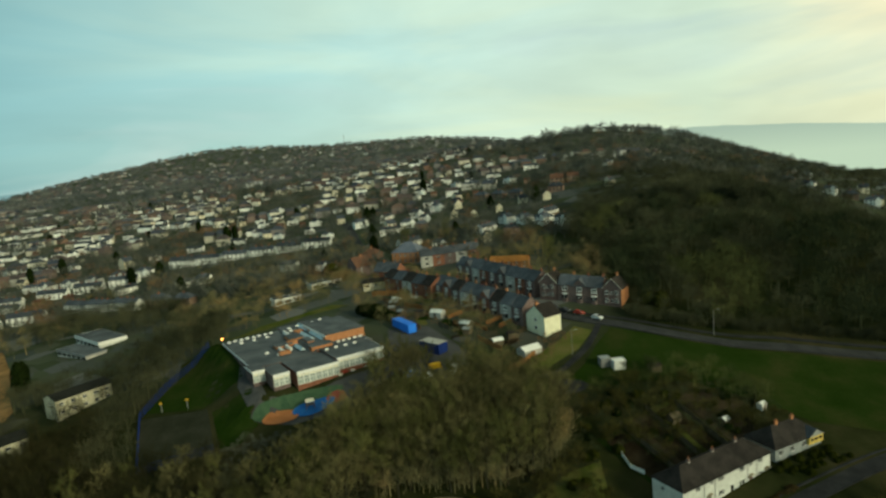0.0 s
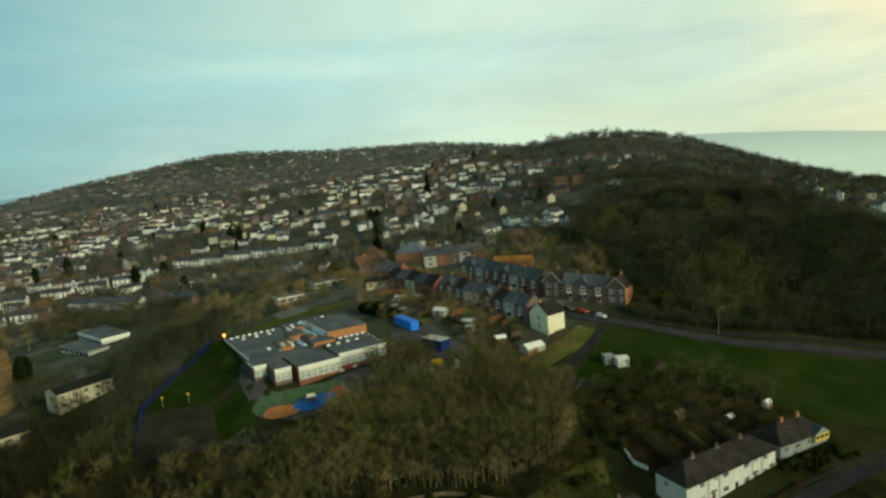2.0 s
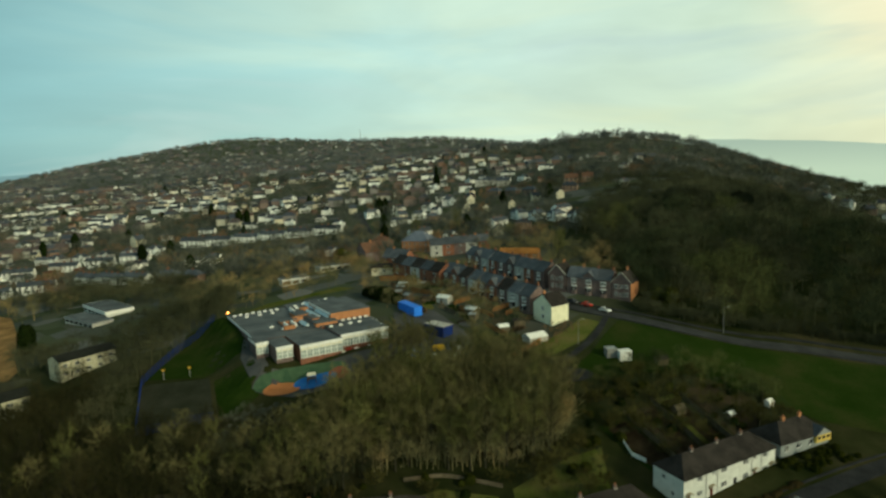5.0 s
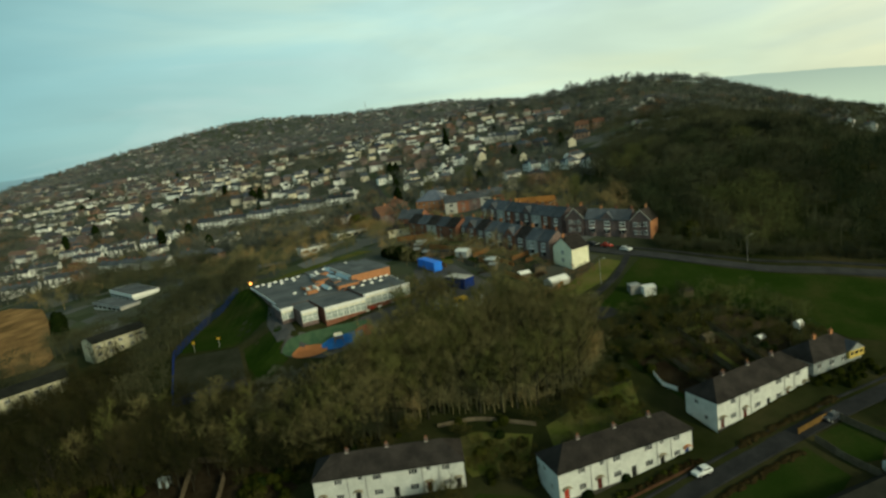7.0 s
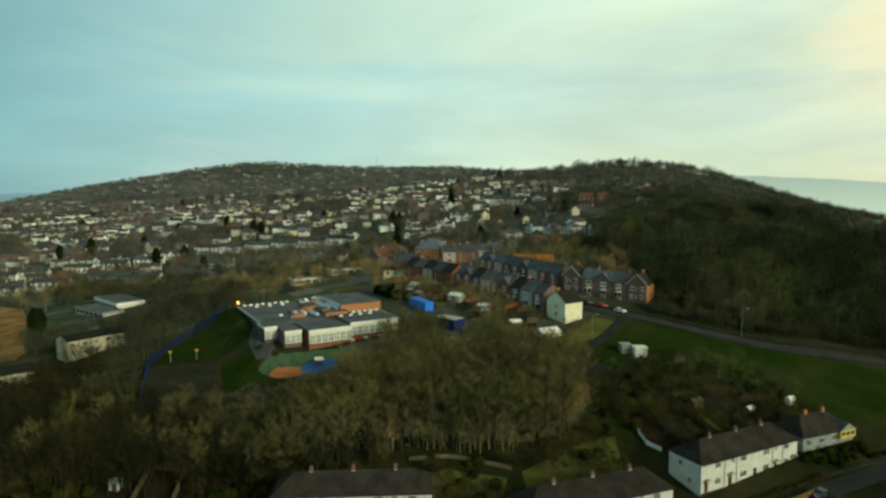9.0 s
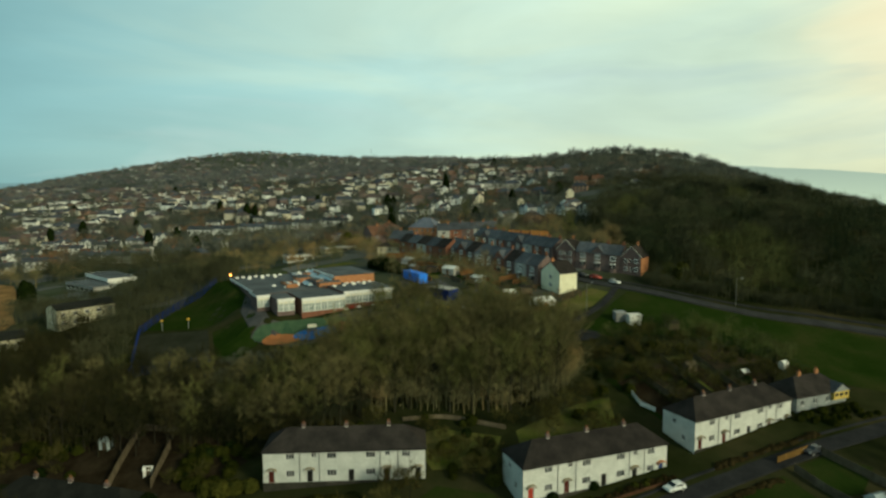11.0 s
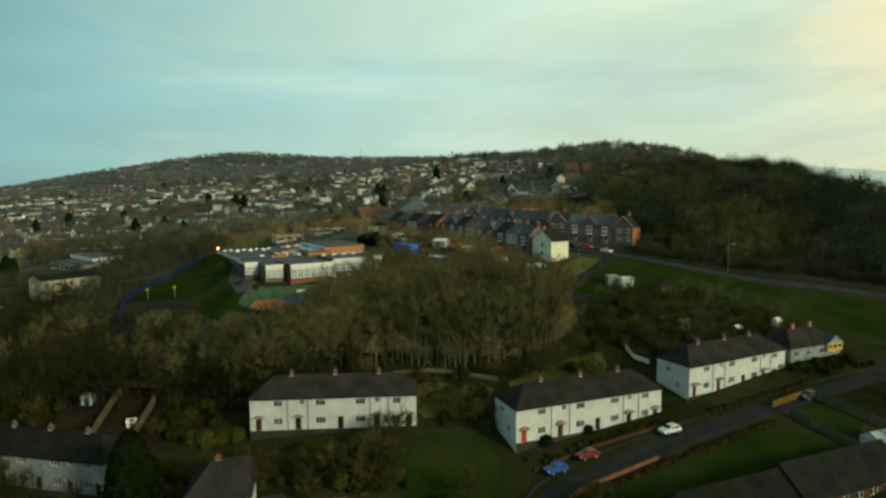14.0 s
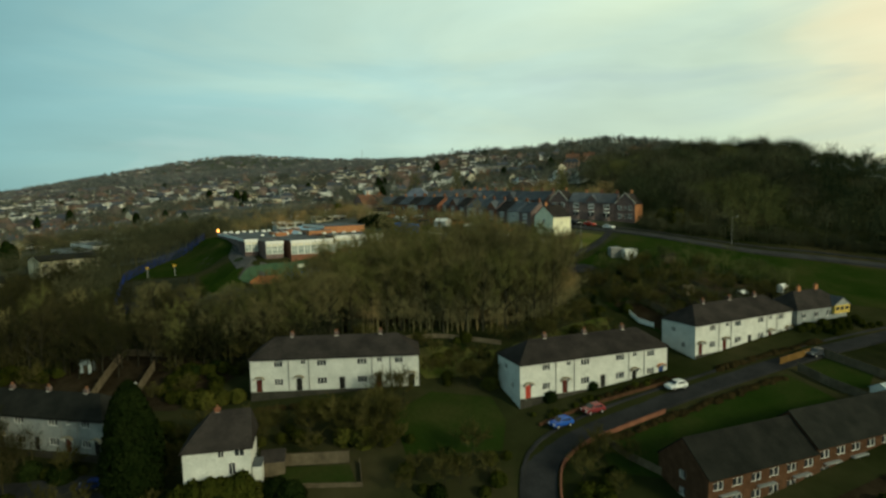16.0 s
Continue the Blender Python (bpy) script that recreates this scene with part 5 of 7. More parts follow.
# the lamp at the school's corner
lamp = thing("wall_lamp", "orange glowing lamp on a short post at the school corner", "lamp", pose(-82.2, 206.2, 13.6))
g = Geo()
g.tube((0, 0, -0.5), (0, 0, 4.9), 0.07, 0.05, 6)
part("post", g, STEEL, lamp)
g = Geo()
for k in range(5):
    a0, a1 = -math.pi / 2 + math.pi * k / 5, -math.pi / 2 + math.pi * (k + 1) / 5
    g.tube((0, 0, 5.2 + 0.4 * math.sin(a0)), (0, 0, 5.2 + 0.4 * math.sin(a1)), max(0.02, 0.4 * math.cos(a0)), max(0.02, 0.4 * math.cos(a1)), 8, False)
part("globe", g, LAMP_O, lamp, "glowing orange globe")


def near_line(x, y, line, r):
    for (ax, ay), (bx, by) in zip(line, line[1:]):
        t = max(0.0, min(1.0, ((x - ax) * (bx - ax) + (y - ay) * (by - ay)) / ((bx - ax) ** 2 + (by - ay) ** 2)))
        if math.hypot(x - ax - t * (bx - ax), y - ay - t * (by - ay)) < r:
            return True
    return False


# ---- the town on the hillside ----
KINDS = {
    "w": simple_house("semi_house", "white rendered pair of houses with a dark hipped roof", 14, 8, 5.2, 3.0, True, TOWN_W, ROOF_T, 1, 4, wing=True),
    "t": simple_house("terrace_block", "white rendered terrace under a long dark roof", 25, 8, 5.2, 3.0, False, TOWN_W, ROOF_T, 3, 6),
    "g": simple_house("gabled_house", "cream rendered gabled house", 9.5, 8.5, 5.6, 3.6, False, RENDER_C, ROOF_T, 1, 2),
    "b": simple_house("brick_semi", "brown brick pair of houses with a tiled roof", 14, 8, 5.2, 3.0, True, TOWN_B, ROOF_T, 1, 4),
    "r": simple_house("brick_cottage", "brick house with a red tile roof", 11, 8, 5.0, 3.2, False, TOWN_B, ROOF_R, 1, 3),
    "l": simple_house("long_block", "long grey rendered block of flats", 30, 9, 7.5, 2.2, True, RENDER_G, ROOF_T, 0, 8, 3),
}
FAR = {
    "w": simple_house("semi_house", "white rendered pair of houses high on the slope", 13, 8, 4.8, 2.8, True, TOWN_W, ROOF_T, 0, 0, wing=True),
    "t": simple_house("terrace_block", "white rendered terrace high on the slope", 22, 8, 4.8, 2.8, False, TOWN_W, ROOF_T, 0, 0),
    "g": simple_house("gabled_house", "cream rendered gabled house high on the slope", 9, 8, 5.2, 3.4, False, RENDER_C, ROOF_T, 0, 0),
    "b": simple_house("brick_semi", "brown brick pair of houses high on the slope", 13, 8, 4.8, 2.8, True, TOWN_B, ROOF_T, 0, 0),
    "r": simple_house("brick_cottage", "brick house with a red tile roof high up", 10, 8, 4.6, 3.0, False, TOWN_B, ROOF_R, 0, 0),
    "l": simple_house("long_block", "long grey block of flats high on the slope", 26, 9, 6.5, 2.0, True, RENDER_G, ROOF_T, 0, 0),
}
used = set()
taken = []


def settle(kind, x, y, turn, size=1.0):
    """A house of a kind, with the middle of its front at x, y."""
    far = y > 470
    src = (FAR if far else KINDS)[kind]
    size *= 0.86
    L = {"w": 14, "t": 25, "g": 9.5, "b": 14, "r": 11, "l": 30}[kind]
    a = radians(turn)
    z = min(ground_z(x, y), ground_z(x - math.sin(a) * 4, y + math.cos(a) * 4)) + 0.4
    m = Matrix.Translation((x - math.cos(a) * L / 2 * size, y - math.sin(a) * L / 2 * size, z)) @ Matrix.Rotation(a, 4, "Z") @ Matrix.Diagonal((size, size, size, 1))
    taken.append((x, y, L * 0.5))
    kind = (kind, far)
    if kind in used:
        return copy_thing(src, m)
    used.add(kind)
    src.matrix_basis = m
    return src


rt = random.Random(11)
# rows that stand out
ROW_LINES = (("t", -201, 430, -80, 414, 6), ("w", -300, 425, -206, 420, 5), ("t", -276, 394, -208, 404, 3), ("t", -320, 384, -284, 394, 2), ("t", -223, 341, -166, 313, 3), ("b", -163, 311, -131, 303, 2), ("t", -268, 318, -226, 333, 2), ("w", -392, 520, -300, 486, 5), ("w", -387, 555, -355, 560, 2), ("w", -350, 567, -330, 597, 3), ("t", -325, 635, -222, 602, 5), ("t", -388, 622, -359, 622, 1),
             ("w", -352, 552, -312, 562, 3), ("w", 2, 566, 60, 500, 4), ("b", 20, 470, 56, 436, 3), ("w", 30, 378, 66, 322, 4), ("r", 76, 452, 100, 446, 2), ("w", -500, 640, -420, 620, 4))
for kind, x0, y0, x1, y1, n in ROW_LINES:
    d = math.degrees(math.atan2(y1 - y0, x1 - x0))
    for i in range(n):
        f = (i + 0.5) / n
        settle(kind, x0 + (x1 - x0) * f, y0 + (y1 - y0) * f, d + rt.uniform(-2, 2))
# single houses that stand out
for kind, x, y, turn in (("w", -450, 701, 15), ("t", -360, 599, 12), ("g", -333, 593, 20), ("g", -247, 462, 60), ("g", -246, 690, 55), ("g", -190, 566, 40), ("w", -163, 507, 10), ("g", -144, 483, 20),
                         ("w", -167, 608, 5), ("g", -137, 590, 35), ("w", -133, 525, 10), ("w", -108, 500, 5), ("g", -85, 488, 10), ("w", -64, 456, 25), ("t", -116, 615, 15), ("g", -95, 605, 30),
                         ("g", -82, 670, 60), ("g", -75, 681, 60)):
    settle(kind, x, y, turn)
for kind, x, y, turn in (("w", -135, 784, 0), ("w", -145, 738, 10), ("w", -22, 555, -10), ("w", -22, 450, -5), ("w", -27, 421, 5), ("g", -39, 425, 30), ("w", -7, 460, -10), ("b", 77, 425, -20),
                         ("g", 172, 514, -30), ("w", 210, 527, -20), ("w", 236, 521, -20), ("g", 263, 518, -30), ("w", 300, 532, -30), ("g", 321, 470, -25), ("g", 310, 439, -35), ("w", 304, 515, -20), ("w", 348, 485, -30)):
    settle(kind, x, y, turn)
for k in range(7):
    settle("w" if k % 3 else "b", 262 + 11 * k, 470 - 8 * k, -36 + rt.uniform(-6, 6))


def free(x, y, r):
    return all((x - a) ** 2 + (y - b) ** 2 > (r + c) ** 2 for a, b, c in taken)


def wooded(x, y):
    """Where the hillside is wood rather than houses."""
    if x > 62 and y < 430 and x < 196 - 0.1 * (y - 250) and (x - 62) * 1.0 > (y - 330) * 0.6 - 20 and y < 300 + 0.9 * x:
        return True
    if bump(x, y, 125, 470, 75, 60) > 0.5 and noise.noise((x * 0.03, y * 0.03, 8.1)) > -0.25:
        return True
    return bump(x, y, 225, 790, 130, 110) > 0.35 or noise.noise((x * 0.006, y * 0.006, 3.3)) > 0.34


def before_house(x, y):
    """Whether a place lies close in front of a house."""
    return any(abs(x - a) < c * 0.9 and 0 < b - y < 14 for a, b, c in taken)


# the streets between: short rows of like houses, in loose ranks along the slope
count = 0
rank = 335.0
LENGTH = {"w": 14, "t": 25, "g": 9.5, "b": 14, "r": 11, "l": 30}
while rank < 980 and count < 625:
    x = -0.74 * rank - 60
    bend = rt.uniform(-0.14, 0.05)
    run = 0
    while x < 0.36 * rank + 10 and count < 625:
        if run <= 0:
            kind = rt.choice("wwwttttggbbrg" if rt.random() < 0.96 or rank < 480 else "l")
            run = {"t": rt.randint(1, 3), "l": 1, "g": rt.randint(1, 3)}.get(kind, rt.randint(2, 6))
            size = rt.uniform(0.74, 0.92)
            turn = math.degrees(math.atan(bend)) + rt.uniform(-9, 9) + (rt.choice((0, 90, 30)) if kind == "g" else rt.choice((0, 0, 0, 0, 60)))
            x += rt.uniform(3, 12) * (1 + max(0, rank - 600) / 500)
            shift = rt.uniform(-4, 4)
        run -= 1
        y = rank + shift + bend * (x + 200) + 14 * math.sin(x * 0.011 + rank)
        if y > 322 and free(x, y, 6.5) and not wooded(x, y) and (x > -60 or y > 450 or rt.random() < 0.3) and rt.random() < (0.94 if rank < 700 else 0.85 if rank < 900 else 0.5) and not near_line(x, y, MAIN, 14):
            settle(kind, x, y, turn + rt.uniform(-2, 2), size)
            count += 1
        x += LENGTH[kind] * 0.86 * size + (0.4 if kind == "t" else 2.6)
    rank += rt.uniform(21, 28) * (1 + max(0, rank - 450) / 480)



# the small houses of the upper town, too many and too far to count
def palette(name, colours, rough=0.9):
    """A surface whose tone differs from piece to piece of a joined mesh."""
    m = material(name, colours[:2], 0.3, rough)
    n, l = m.node_tree.nodes, m.node_tree.links
    tone = n.new("ShaderNodeValToRGB")
    tone.color_ramp.interpolation = "CONSTANT"
    el = tone.color_ramp.elements
    el[0].color, el[1].color, el[1].position = (*colours[0], 1), (*colours[1], 1), 1 / len(colours)
    for k, c in enumerate(colours[2:], 2):
        el.new(k / len(colours)).color = (*c, 1)
    l.new(n.new("ShaderNodeNewGeometry").outputs["Random Per Island"], tone.inputs["Fac"])
    grain = next(k for k in n if k.bl_idname == "ShaderNodeTexNoise")
    dirt = n.new("ShaderNodeMapRange")
    dirt.inputs["To Min"].default_value, dirt.inputs["To Max"].default_value = 0.7, 1.3
    l.new(grain.outputs["Fac"], dirt.inputs["Value"])
    mul = n.new("ShaderNodeVectorMath")
    mul.operation = "SCALE"
    l.new(tone.outputs["Color"], mul.inputs[0])
    l.new(dirt.outputs[0], mul.inputs["Scale"])
    l.new(mul.outputs["Vector"], n["Principled BSDF"].inputs["Base Color"])
    return m


HILL_WALLS = palette("hill_house_walls", ((0.72, 0.72, 0.67), (0.15, 0.115, 0.105), (0.58, 0.53, 0.42), (0.18, 0.14, 0.125), (0.78, 0.78, 0.73), (0.24, 0.22, 0.21), (0.22, 0.14, 0.105), (0.40, 0.38, 0.33), (0.16, 0.13, 0.12), (0.70, 0.67, 0.56)))
HILL_ROOFS = palette("hill_house_roofs", ((0.065, 0.074, 0.094), (0.10, 0.078, 0.074), (0.058, 0.061, 0.072), (0.14, 0.095, 0.078), (0.085, 0.092, 0.108), (0.078, 0.066, 0.066)))
# whites of the farthest houses dimmed in colour to stand in for haze
FAR_WALLS = palette("hazed_house_walls", ((0.36, 0.36, 0.35), (0.17, 0.145, 0.145), (0.30, 0.275, 0.25), (0.14, 0.125, 0.13), (0.46, 0.46, 0.44), (0.20, 0.165, 0.155)))
hill_walls, hill_roofs, far_walls = Geo(), Geo(), Geo()


def hill_house(x, y, turn, L, D, eave, rise, hip):
    """One gabled or hipped house of the upper town, added to the joined walls and roofs."""
    m = Matrix.Translation((x, y, ground_z(x, y))) @ Matrix.Rotation(turn, 4, "Z")
    # beyond y = 950 the walls take the haze-dimmed palette
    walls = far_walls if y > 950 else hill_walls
    k = len(walls.v)
    pts = [(-L / 2, -D / 2, -3), (L / 2, -D / 2, -3), (L / 2, D / 2, -3), (-L / 2, D / 2, -3), (-L / 2, -D / 2, eave), (L / 2, -D / 2, eave), (L / 2, D / 2, eave), (-L / 2, D / 2, eave)]
    fs = [(0, 1, 5, 4), (1, 2, 6, 5), (2, 3, 7, 6), (3, 0, 4, 7)]
    if not hip:
        pts += [(-L / 2, 0, eave + rise), (L / 2, 0, eave + rise)]
        fs += [(7, 4, 8), (5, 6, 9)]
    walls.v += [tuple(m @ Vector(p)) for p in pts]
    walls.f += [tuple(k + i for i in f) for f in fs]
    k, o, i = len(hill_roofs.v), 0.35, (D / 2 if hip else 0)
    top = [(-L / 2 - o, -D / 2 - o, eave - 0.2), (L / 2 + o, -D / 2 - o, eave - 0.2), (L / 2 + o, D / 2 + o, eave - 0.2), (-L / 2 - o, D / 2 + o, eave - 0.2), (-L / 2 - o + i, 0, eave + rise + 0.1), (L / 2 + o - i, 0, eave + rise + 0.1)]
    hill_roofs.v += [tuple(m @ Vector(p)) for p in top]
    hill_roofs.f += [tuple(k + j for j in f) for f in ((0, 1, 5, 4), (2, 3, 4, 5), (3, 0, 4), (1, 2, 5))]
    taken.append((x, y, L * 0.5))


rh = random.Random(17)
rank, placed = 480.0, 0
while rank < 2350:
    x = -0.80 * rank - 60
    bend, row_turn = rh.uniform(-0.12, 0.05), 0.0
    run = 0
    while x < 0.40 * rank:
        if run <= 0:
            run, L, D, row_turn = rh.randint(2, 9), rh.uniform(7, 13), rh.uniform(6, 8), rh.choice((0, 0, 0, 0.5, -0.4, 1.57)) + rh.uniform(-0.15, 0.15)
            hip, gap, eave = rh.random() < 0.5, rh.choice((0.2, 3, 5)), rh.uniform(3.8, 5.4)
            x += rh.uniform(2, 16)
        run -= 1
        y = rank + bend * (x + 300) + 16 * math.sin(x * 0.009 + rank) + rh.uniform(-1.5, 1.5)
        if free(x, y, L * 0.42) and not near_line(x, y, MAIN, 12) and not wooded(x, y) and not before_house(x, y) and rh.random() < (0.85 if rank < 900 else 0.62 if rank < 1500 else 0.34):
            hill_house(x, y, bend + row_turn, L, D, eave, rh.uniform(2.2, 3.2), hip)
            placed += 1
        x += L * (1.0 if abs(row_turn) < 1 else 0.7) + gap
    rank += rh.uniform(24, 34) * (1 + max(0, rank - 700) / 500)
hill_town = thing("hill_houses", "many small rendered and brick houses high on the hillside", "houses", kind="stuff")
tagged(part("walls", hill_walls, HILL_WALLS, hill_town), kind="stuff")
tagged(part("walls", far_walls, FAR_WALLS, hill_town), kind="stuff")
tagged(part("roofs", hill_roofs, HILL_ROOFS, hill_town), kind="stuff")

for far, kinds in ((False, KINDS), (True, FAR)):
    for kind, ob in kinds.items():
        if (kind, far) not in used:
            for child in list(ob.children_recursive):
                bpy.data.objects.remove(child)
            bpy.data.objects.remove(ob)

# ---- woods ----
def merged(name, items, mats, label, category):
    """Many meshes joined into one object of stuff."""
    cache, vs, fs, base, cols = {}, [], [], 0, []
    for me, m in items:
        if me not in cache:
            v = np.empty(len(me.vertices) * 3)
            me.vertices.foreach_get("co", v)
            cache[me] = (v.reshape(-1, 3), [tuple(p.vertices) for p in me.polygons])
        v, f = cache[me]
        a = np.array(m)
        vs.append(v @ a[:3, :3].T + a[:3, 3])
        fs.extend(tuple(base + i for i in q) for q in f)
        base += len(v)
    me = bpy.data.meshes.new(name)
    me.from_pydata(np.concatenate(vs).tolist(), [], fs)
    me.materials.append(mats)
    return tagged(new(name, me), label, category, kind="stuff")


WOOD_TREES = [fuzz_tree(60 + k, 9.0 + 0.6 * (k % 3), 3.7, 230, 0.07, 1.4) for k in range(6)]
FAR_TREES = [fuzz_tree(70 + k, 8.0, 3.8, 64, 0.18, 2.0) for k in range(5)]
RIDGE_TREES = [fuzz_tree(75 + k, 7.5, 9.0, 58, 0.55, 3.0) for k in range(4)]


def stand(trees, points, rng, lo, hi, name, mat, label):
    items = []
    for x, y in points:
        s = rng.uniform(lo, hi)
        m = Matrix.Translation((x, y, ground_z(x, y) - 0.2)) @ Matrix.Rotation(rng.uniform(0, 6.28), 4, "Z") @ Matrix.Diagonal((s, s, s * rng.uniform(0.85, 1.15), 1))
        items.append((rng.choice(trees), m))
    return merged(name, items, mat, label, "trees")


rw = random.Random(21)
near_hill, far_wood, ridge_wood, brush = [], [], [], []


def road_edge(x):
    """The wood's lower edge, just above the curving road."""
    for (bx, by), (ax, ay) in zip(MAIN[:8], MAIN[1:8]):
        if ax <= x <= bx:
            return ay + (by - ay) * (x - ax) / (bx - ax)
    return 158.0 if x > 100 else 204.0


for _ in range(16000):
    x, y = rw.uniform(50, 300), rw.uniform(160, 470)
    if y > road_edge(x) + 7.5 and (wooded(x, y) or 60 < x < 200 and y < 330) and len(near_hill) < 2150 and free(x, y, 3):
        near_hill.append((x, y))
for _ in range(420):
    x = rw.uniform(57, 186)
    brush.append((x, road_edge(x) + 6.0 + 5 * rw.random() ** 2))
for _ in range(40000):
    y = 300 + 560 * rw.random() ** 1.25
    x = rw.uniform(-0.78 * y - 40, 0.62 * y)
    if 62 < x < 200 and y < 430:
        continue
    if len(far_wood) < 5600 and free(x, y, 0.8) and not near_line(x, y, MAIN, 5.5) and (wooded(x, y) or rw.random() < 0.6) and (rw.random() < 0.14 or not before_house(x, y)):
        far_wood.append((x, y))
for _ in range(40000):
    y = 820 + 1900 * rw.random() ** 1.15
    x = rw.uniform(-0.80 * y - 40, 0.62 * y)
    if len(ridge_wood) < 5200 and free(x, y, 1.0) and (rw.random() < 0.15 or not before_house(x, y)):
        ridge_wood.append((x, y))
rust = [p for p in far_wood if noise.noise((p[0] * 0.045, p[1] * 0.045, 5.5)) > 0.36]
far_wood = [p for p in far_wood if noise.noise((p[0] * 0.045, p[1] * 0.045, 5.5)) <= 0.36]
stand(FAR_TREES, rust, rw, 0.6, 1.0, "rust_trees", RUST_TWIG, "rust-brown trees holding dead leaves among houses")
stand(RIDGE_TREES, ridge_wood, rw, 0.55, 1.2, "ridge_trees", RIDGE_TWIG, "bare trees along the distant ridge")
stand(WOOD_TREES, brush, rw, 0.22, 0.48, "roadside_brush", FAR_TWIG, "low brown brushwood at the wood's edge by the road")
crown_line = [p for p in near_hill if p[1] > 395 - 0.86 * p[0] - 0.002 * (p[0] - 100) ** 2]
slope = [p for p in near_hill if p not in set(crown_line)]
tones = [(p, noise.noise((p[0] * 0.028, p[1] * 0.028, 9.7)) + rw.uniform(-0.12, 0.12)) for p in slope]
stand(WOOD_TREES, [p for p, n in tones if -0.2 < n < 0.22], rw, 0.6, 1.15, "hillside_wood", FAR_TWIG, "bare brown winter wood on the hillside")
stand(WOOD_TREES, [p for p, n in tones if n >= 0.22], rw, 0.6, 1.1, "hillside_wood", MOSS_TWIG, "mossy green winter trees on the hillside")
stand(WOOD_TREES, [p for p, n in tones if n <= -0.2], rw, 0.65, 1.2, "hillside_wood", IVY_TWIG, "dark ivied trees on the wooded hillside")
stand(WOOD_TREES, [p for p in crown_line if p[0] < 146], rw, 0.42, 0.72, "crest_wood", FAR_TWIG, "lower bare wood along the hill's crest")
stand(WOOD_TREES, [p for p in crown_line if p[0] >= 146], rw, 0.45, 0.8, "crest_scrub", FAR_TWIG, "lower trees where the wood thins out")
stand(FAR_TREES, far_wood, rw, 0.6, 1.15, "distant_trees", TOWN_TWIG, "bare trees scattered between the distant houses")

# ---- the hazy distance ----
# haze imitated by glowing colour that changes with height
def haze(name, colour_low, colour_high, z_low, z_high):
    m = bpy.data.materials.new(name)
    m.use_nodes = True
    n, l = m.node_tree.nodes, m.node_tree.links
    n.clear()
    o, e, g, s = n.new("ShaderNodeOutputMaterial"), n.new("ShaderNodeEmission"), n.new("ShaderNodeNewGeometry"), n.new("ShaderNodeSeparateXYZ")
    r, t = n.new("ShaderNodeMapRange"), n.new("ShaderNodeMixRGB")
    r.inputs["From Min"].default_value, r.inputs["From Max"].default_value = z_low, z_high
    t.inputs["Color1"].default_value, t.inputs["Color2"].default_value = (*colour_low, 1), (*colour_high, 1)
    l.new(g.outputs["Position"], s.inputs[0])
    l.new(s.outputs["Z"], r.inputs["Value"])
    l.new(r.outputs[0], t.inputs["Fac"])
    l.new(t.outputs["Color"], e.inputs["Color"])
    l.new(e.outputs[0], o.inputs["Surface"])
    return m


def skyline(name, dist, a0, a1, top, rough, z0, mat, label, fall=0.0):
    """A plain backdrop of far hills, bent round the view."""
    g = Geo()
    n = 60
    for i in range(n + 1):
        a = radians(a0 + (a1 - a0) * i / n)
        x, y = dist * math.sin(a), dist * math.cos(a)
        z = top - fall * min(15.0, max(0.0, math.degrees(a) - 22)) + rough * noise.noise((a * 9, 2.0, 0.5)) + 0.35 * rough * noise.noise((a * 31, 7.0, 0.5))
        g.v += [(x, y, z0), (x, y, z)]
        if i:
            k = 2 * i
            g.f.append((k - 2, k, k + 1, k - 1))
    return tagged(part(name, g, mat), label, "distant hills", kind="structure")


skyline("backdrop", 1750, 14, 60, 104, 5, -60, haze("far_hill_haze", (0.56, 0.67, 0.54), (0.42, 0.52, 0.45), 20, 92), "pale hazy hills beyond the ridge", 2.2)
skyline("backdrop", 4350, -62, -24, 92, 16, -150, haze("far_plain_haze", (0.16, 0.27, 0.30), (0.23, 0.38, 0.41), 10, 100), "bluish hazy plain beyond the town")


# ---- trees and shrubs near by ----
rn = random.Random(31)


def inside(x, y, outline):
    hit = False
    for (ax, ay), (bx, by) in zip(outline, outline[1:] + outline[:1]):
        if (ay > y) != (by > y) and x < (bx - ax) * (y - ay) / (by - ay) + ax:
            hit = not hit
    return hit


# plans of what stands in the way of planting
BLOCKS = [(-36.4, 102.2, 5.5, 28.4, 7.8), (8.5, 97.6, 22.3, 29, 7.8), (41.6, 112.4, 28.4, 27.4, 7.8), (-81.5, 95.6, -11, 26.5, 7.8), (67.6, 127, 24, 15, 8), (-38.1, 78.8, 13, 8.7, 7.6), (24.5, 73, 23.5, 25, 9.5), (47.1, 83.5, 23.5, 22, 8.8),
          (26, 188, 11, 7.2, 6.6), (-8, 239, -54.5, 52, 8), (2, 268, -58.7, 54, 8), (31, 219.5, -32.6, 27, 10), (-47, 292, 20, 24, 14), (-40, 263, 0, 22, 12), (-15, 297, 6, 30, 8), (-30, 262, -51, 34, 8), (-122.3, 174.5, 56, 17, 8.5), (-133.1, 143.4, 49, 20, 8.5), (-40, 304, -20, 30, 24), (14, 262, -14, 20, 10)]


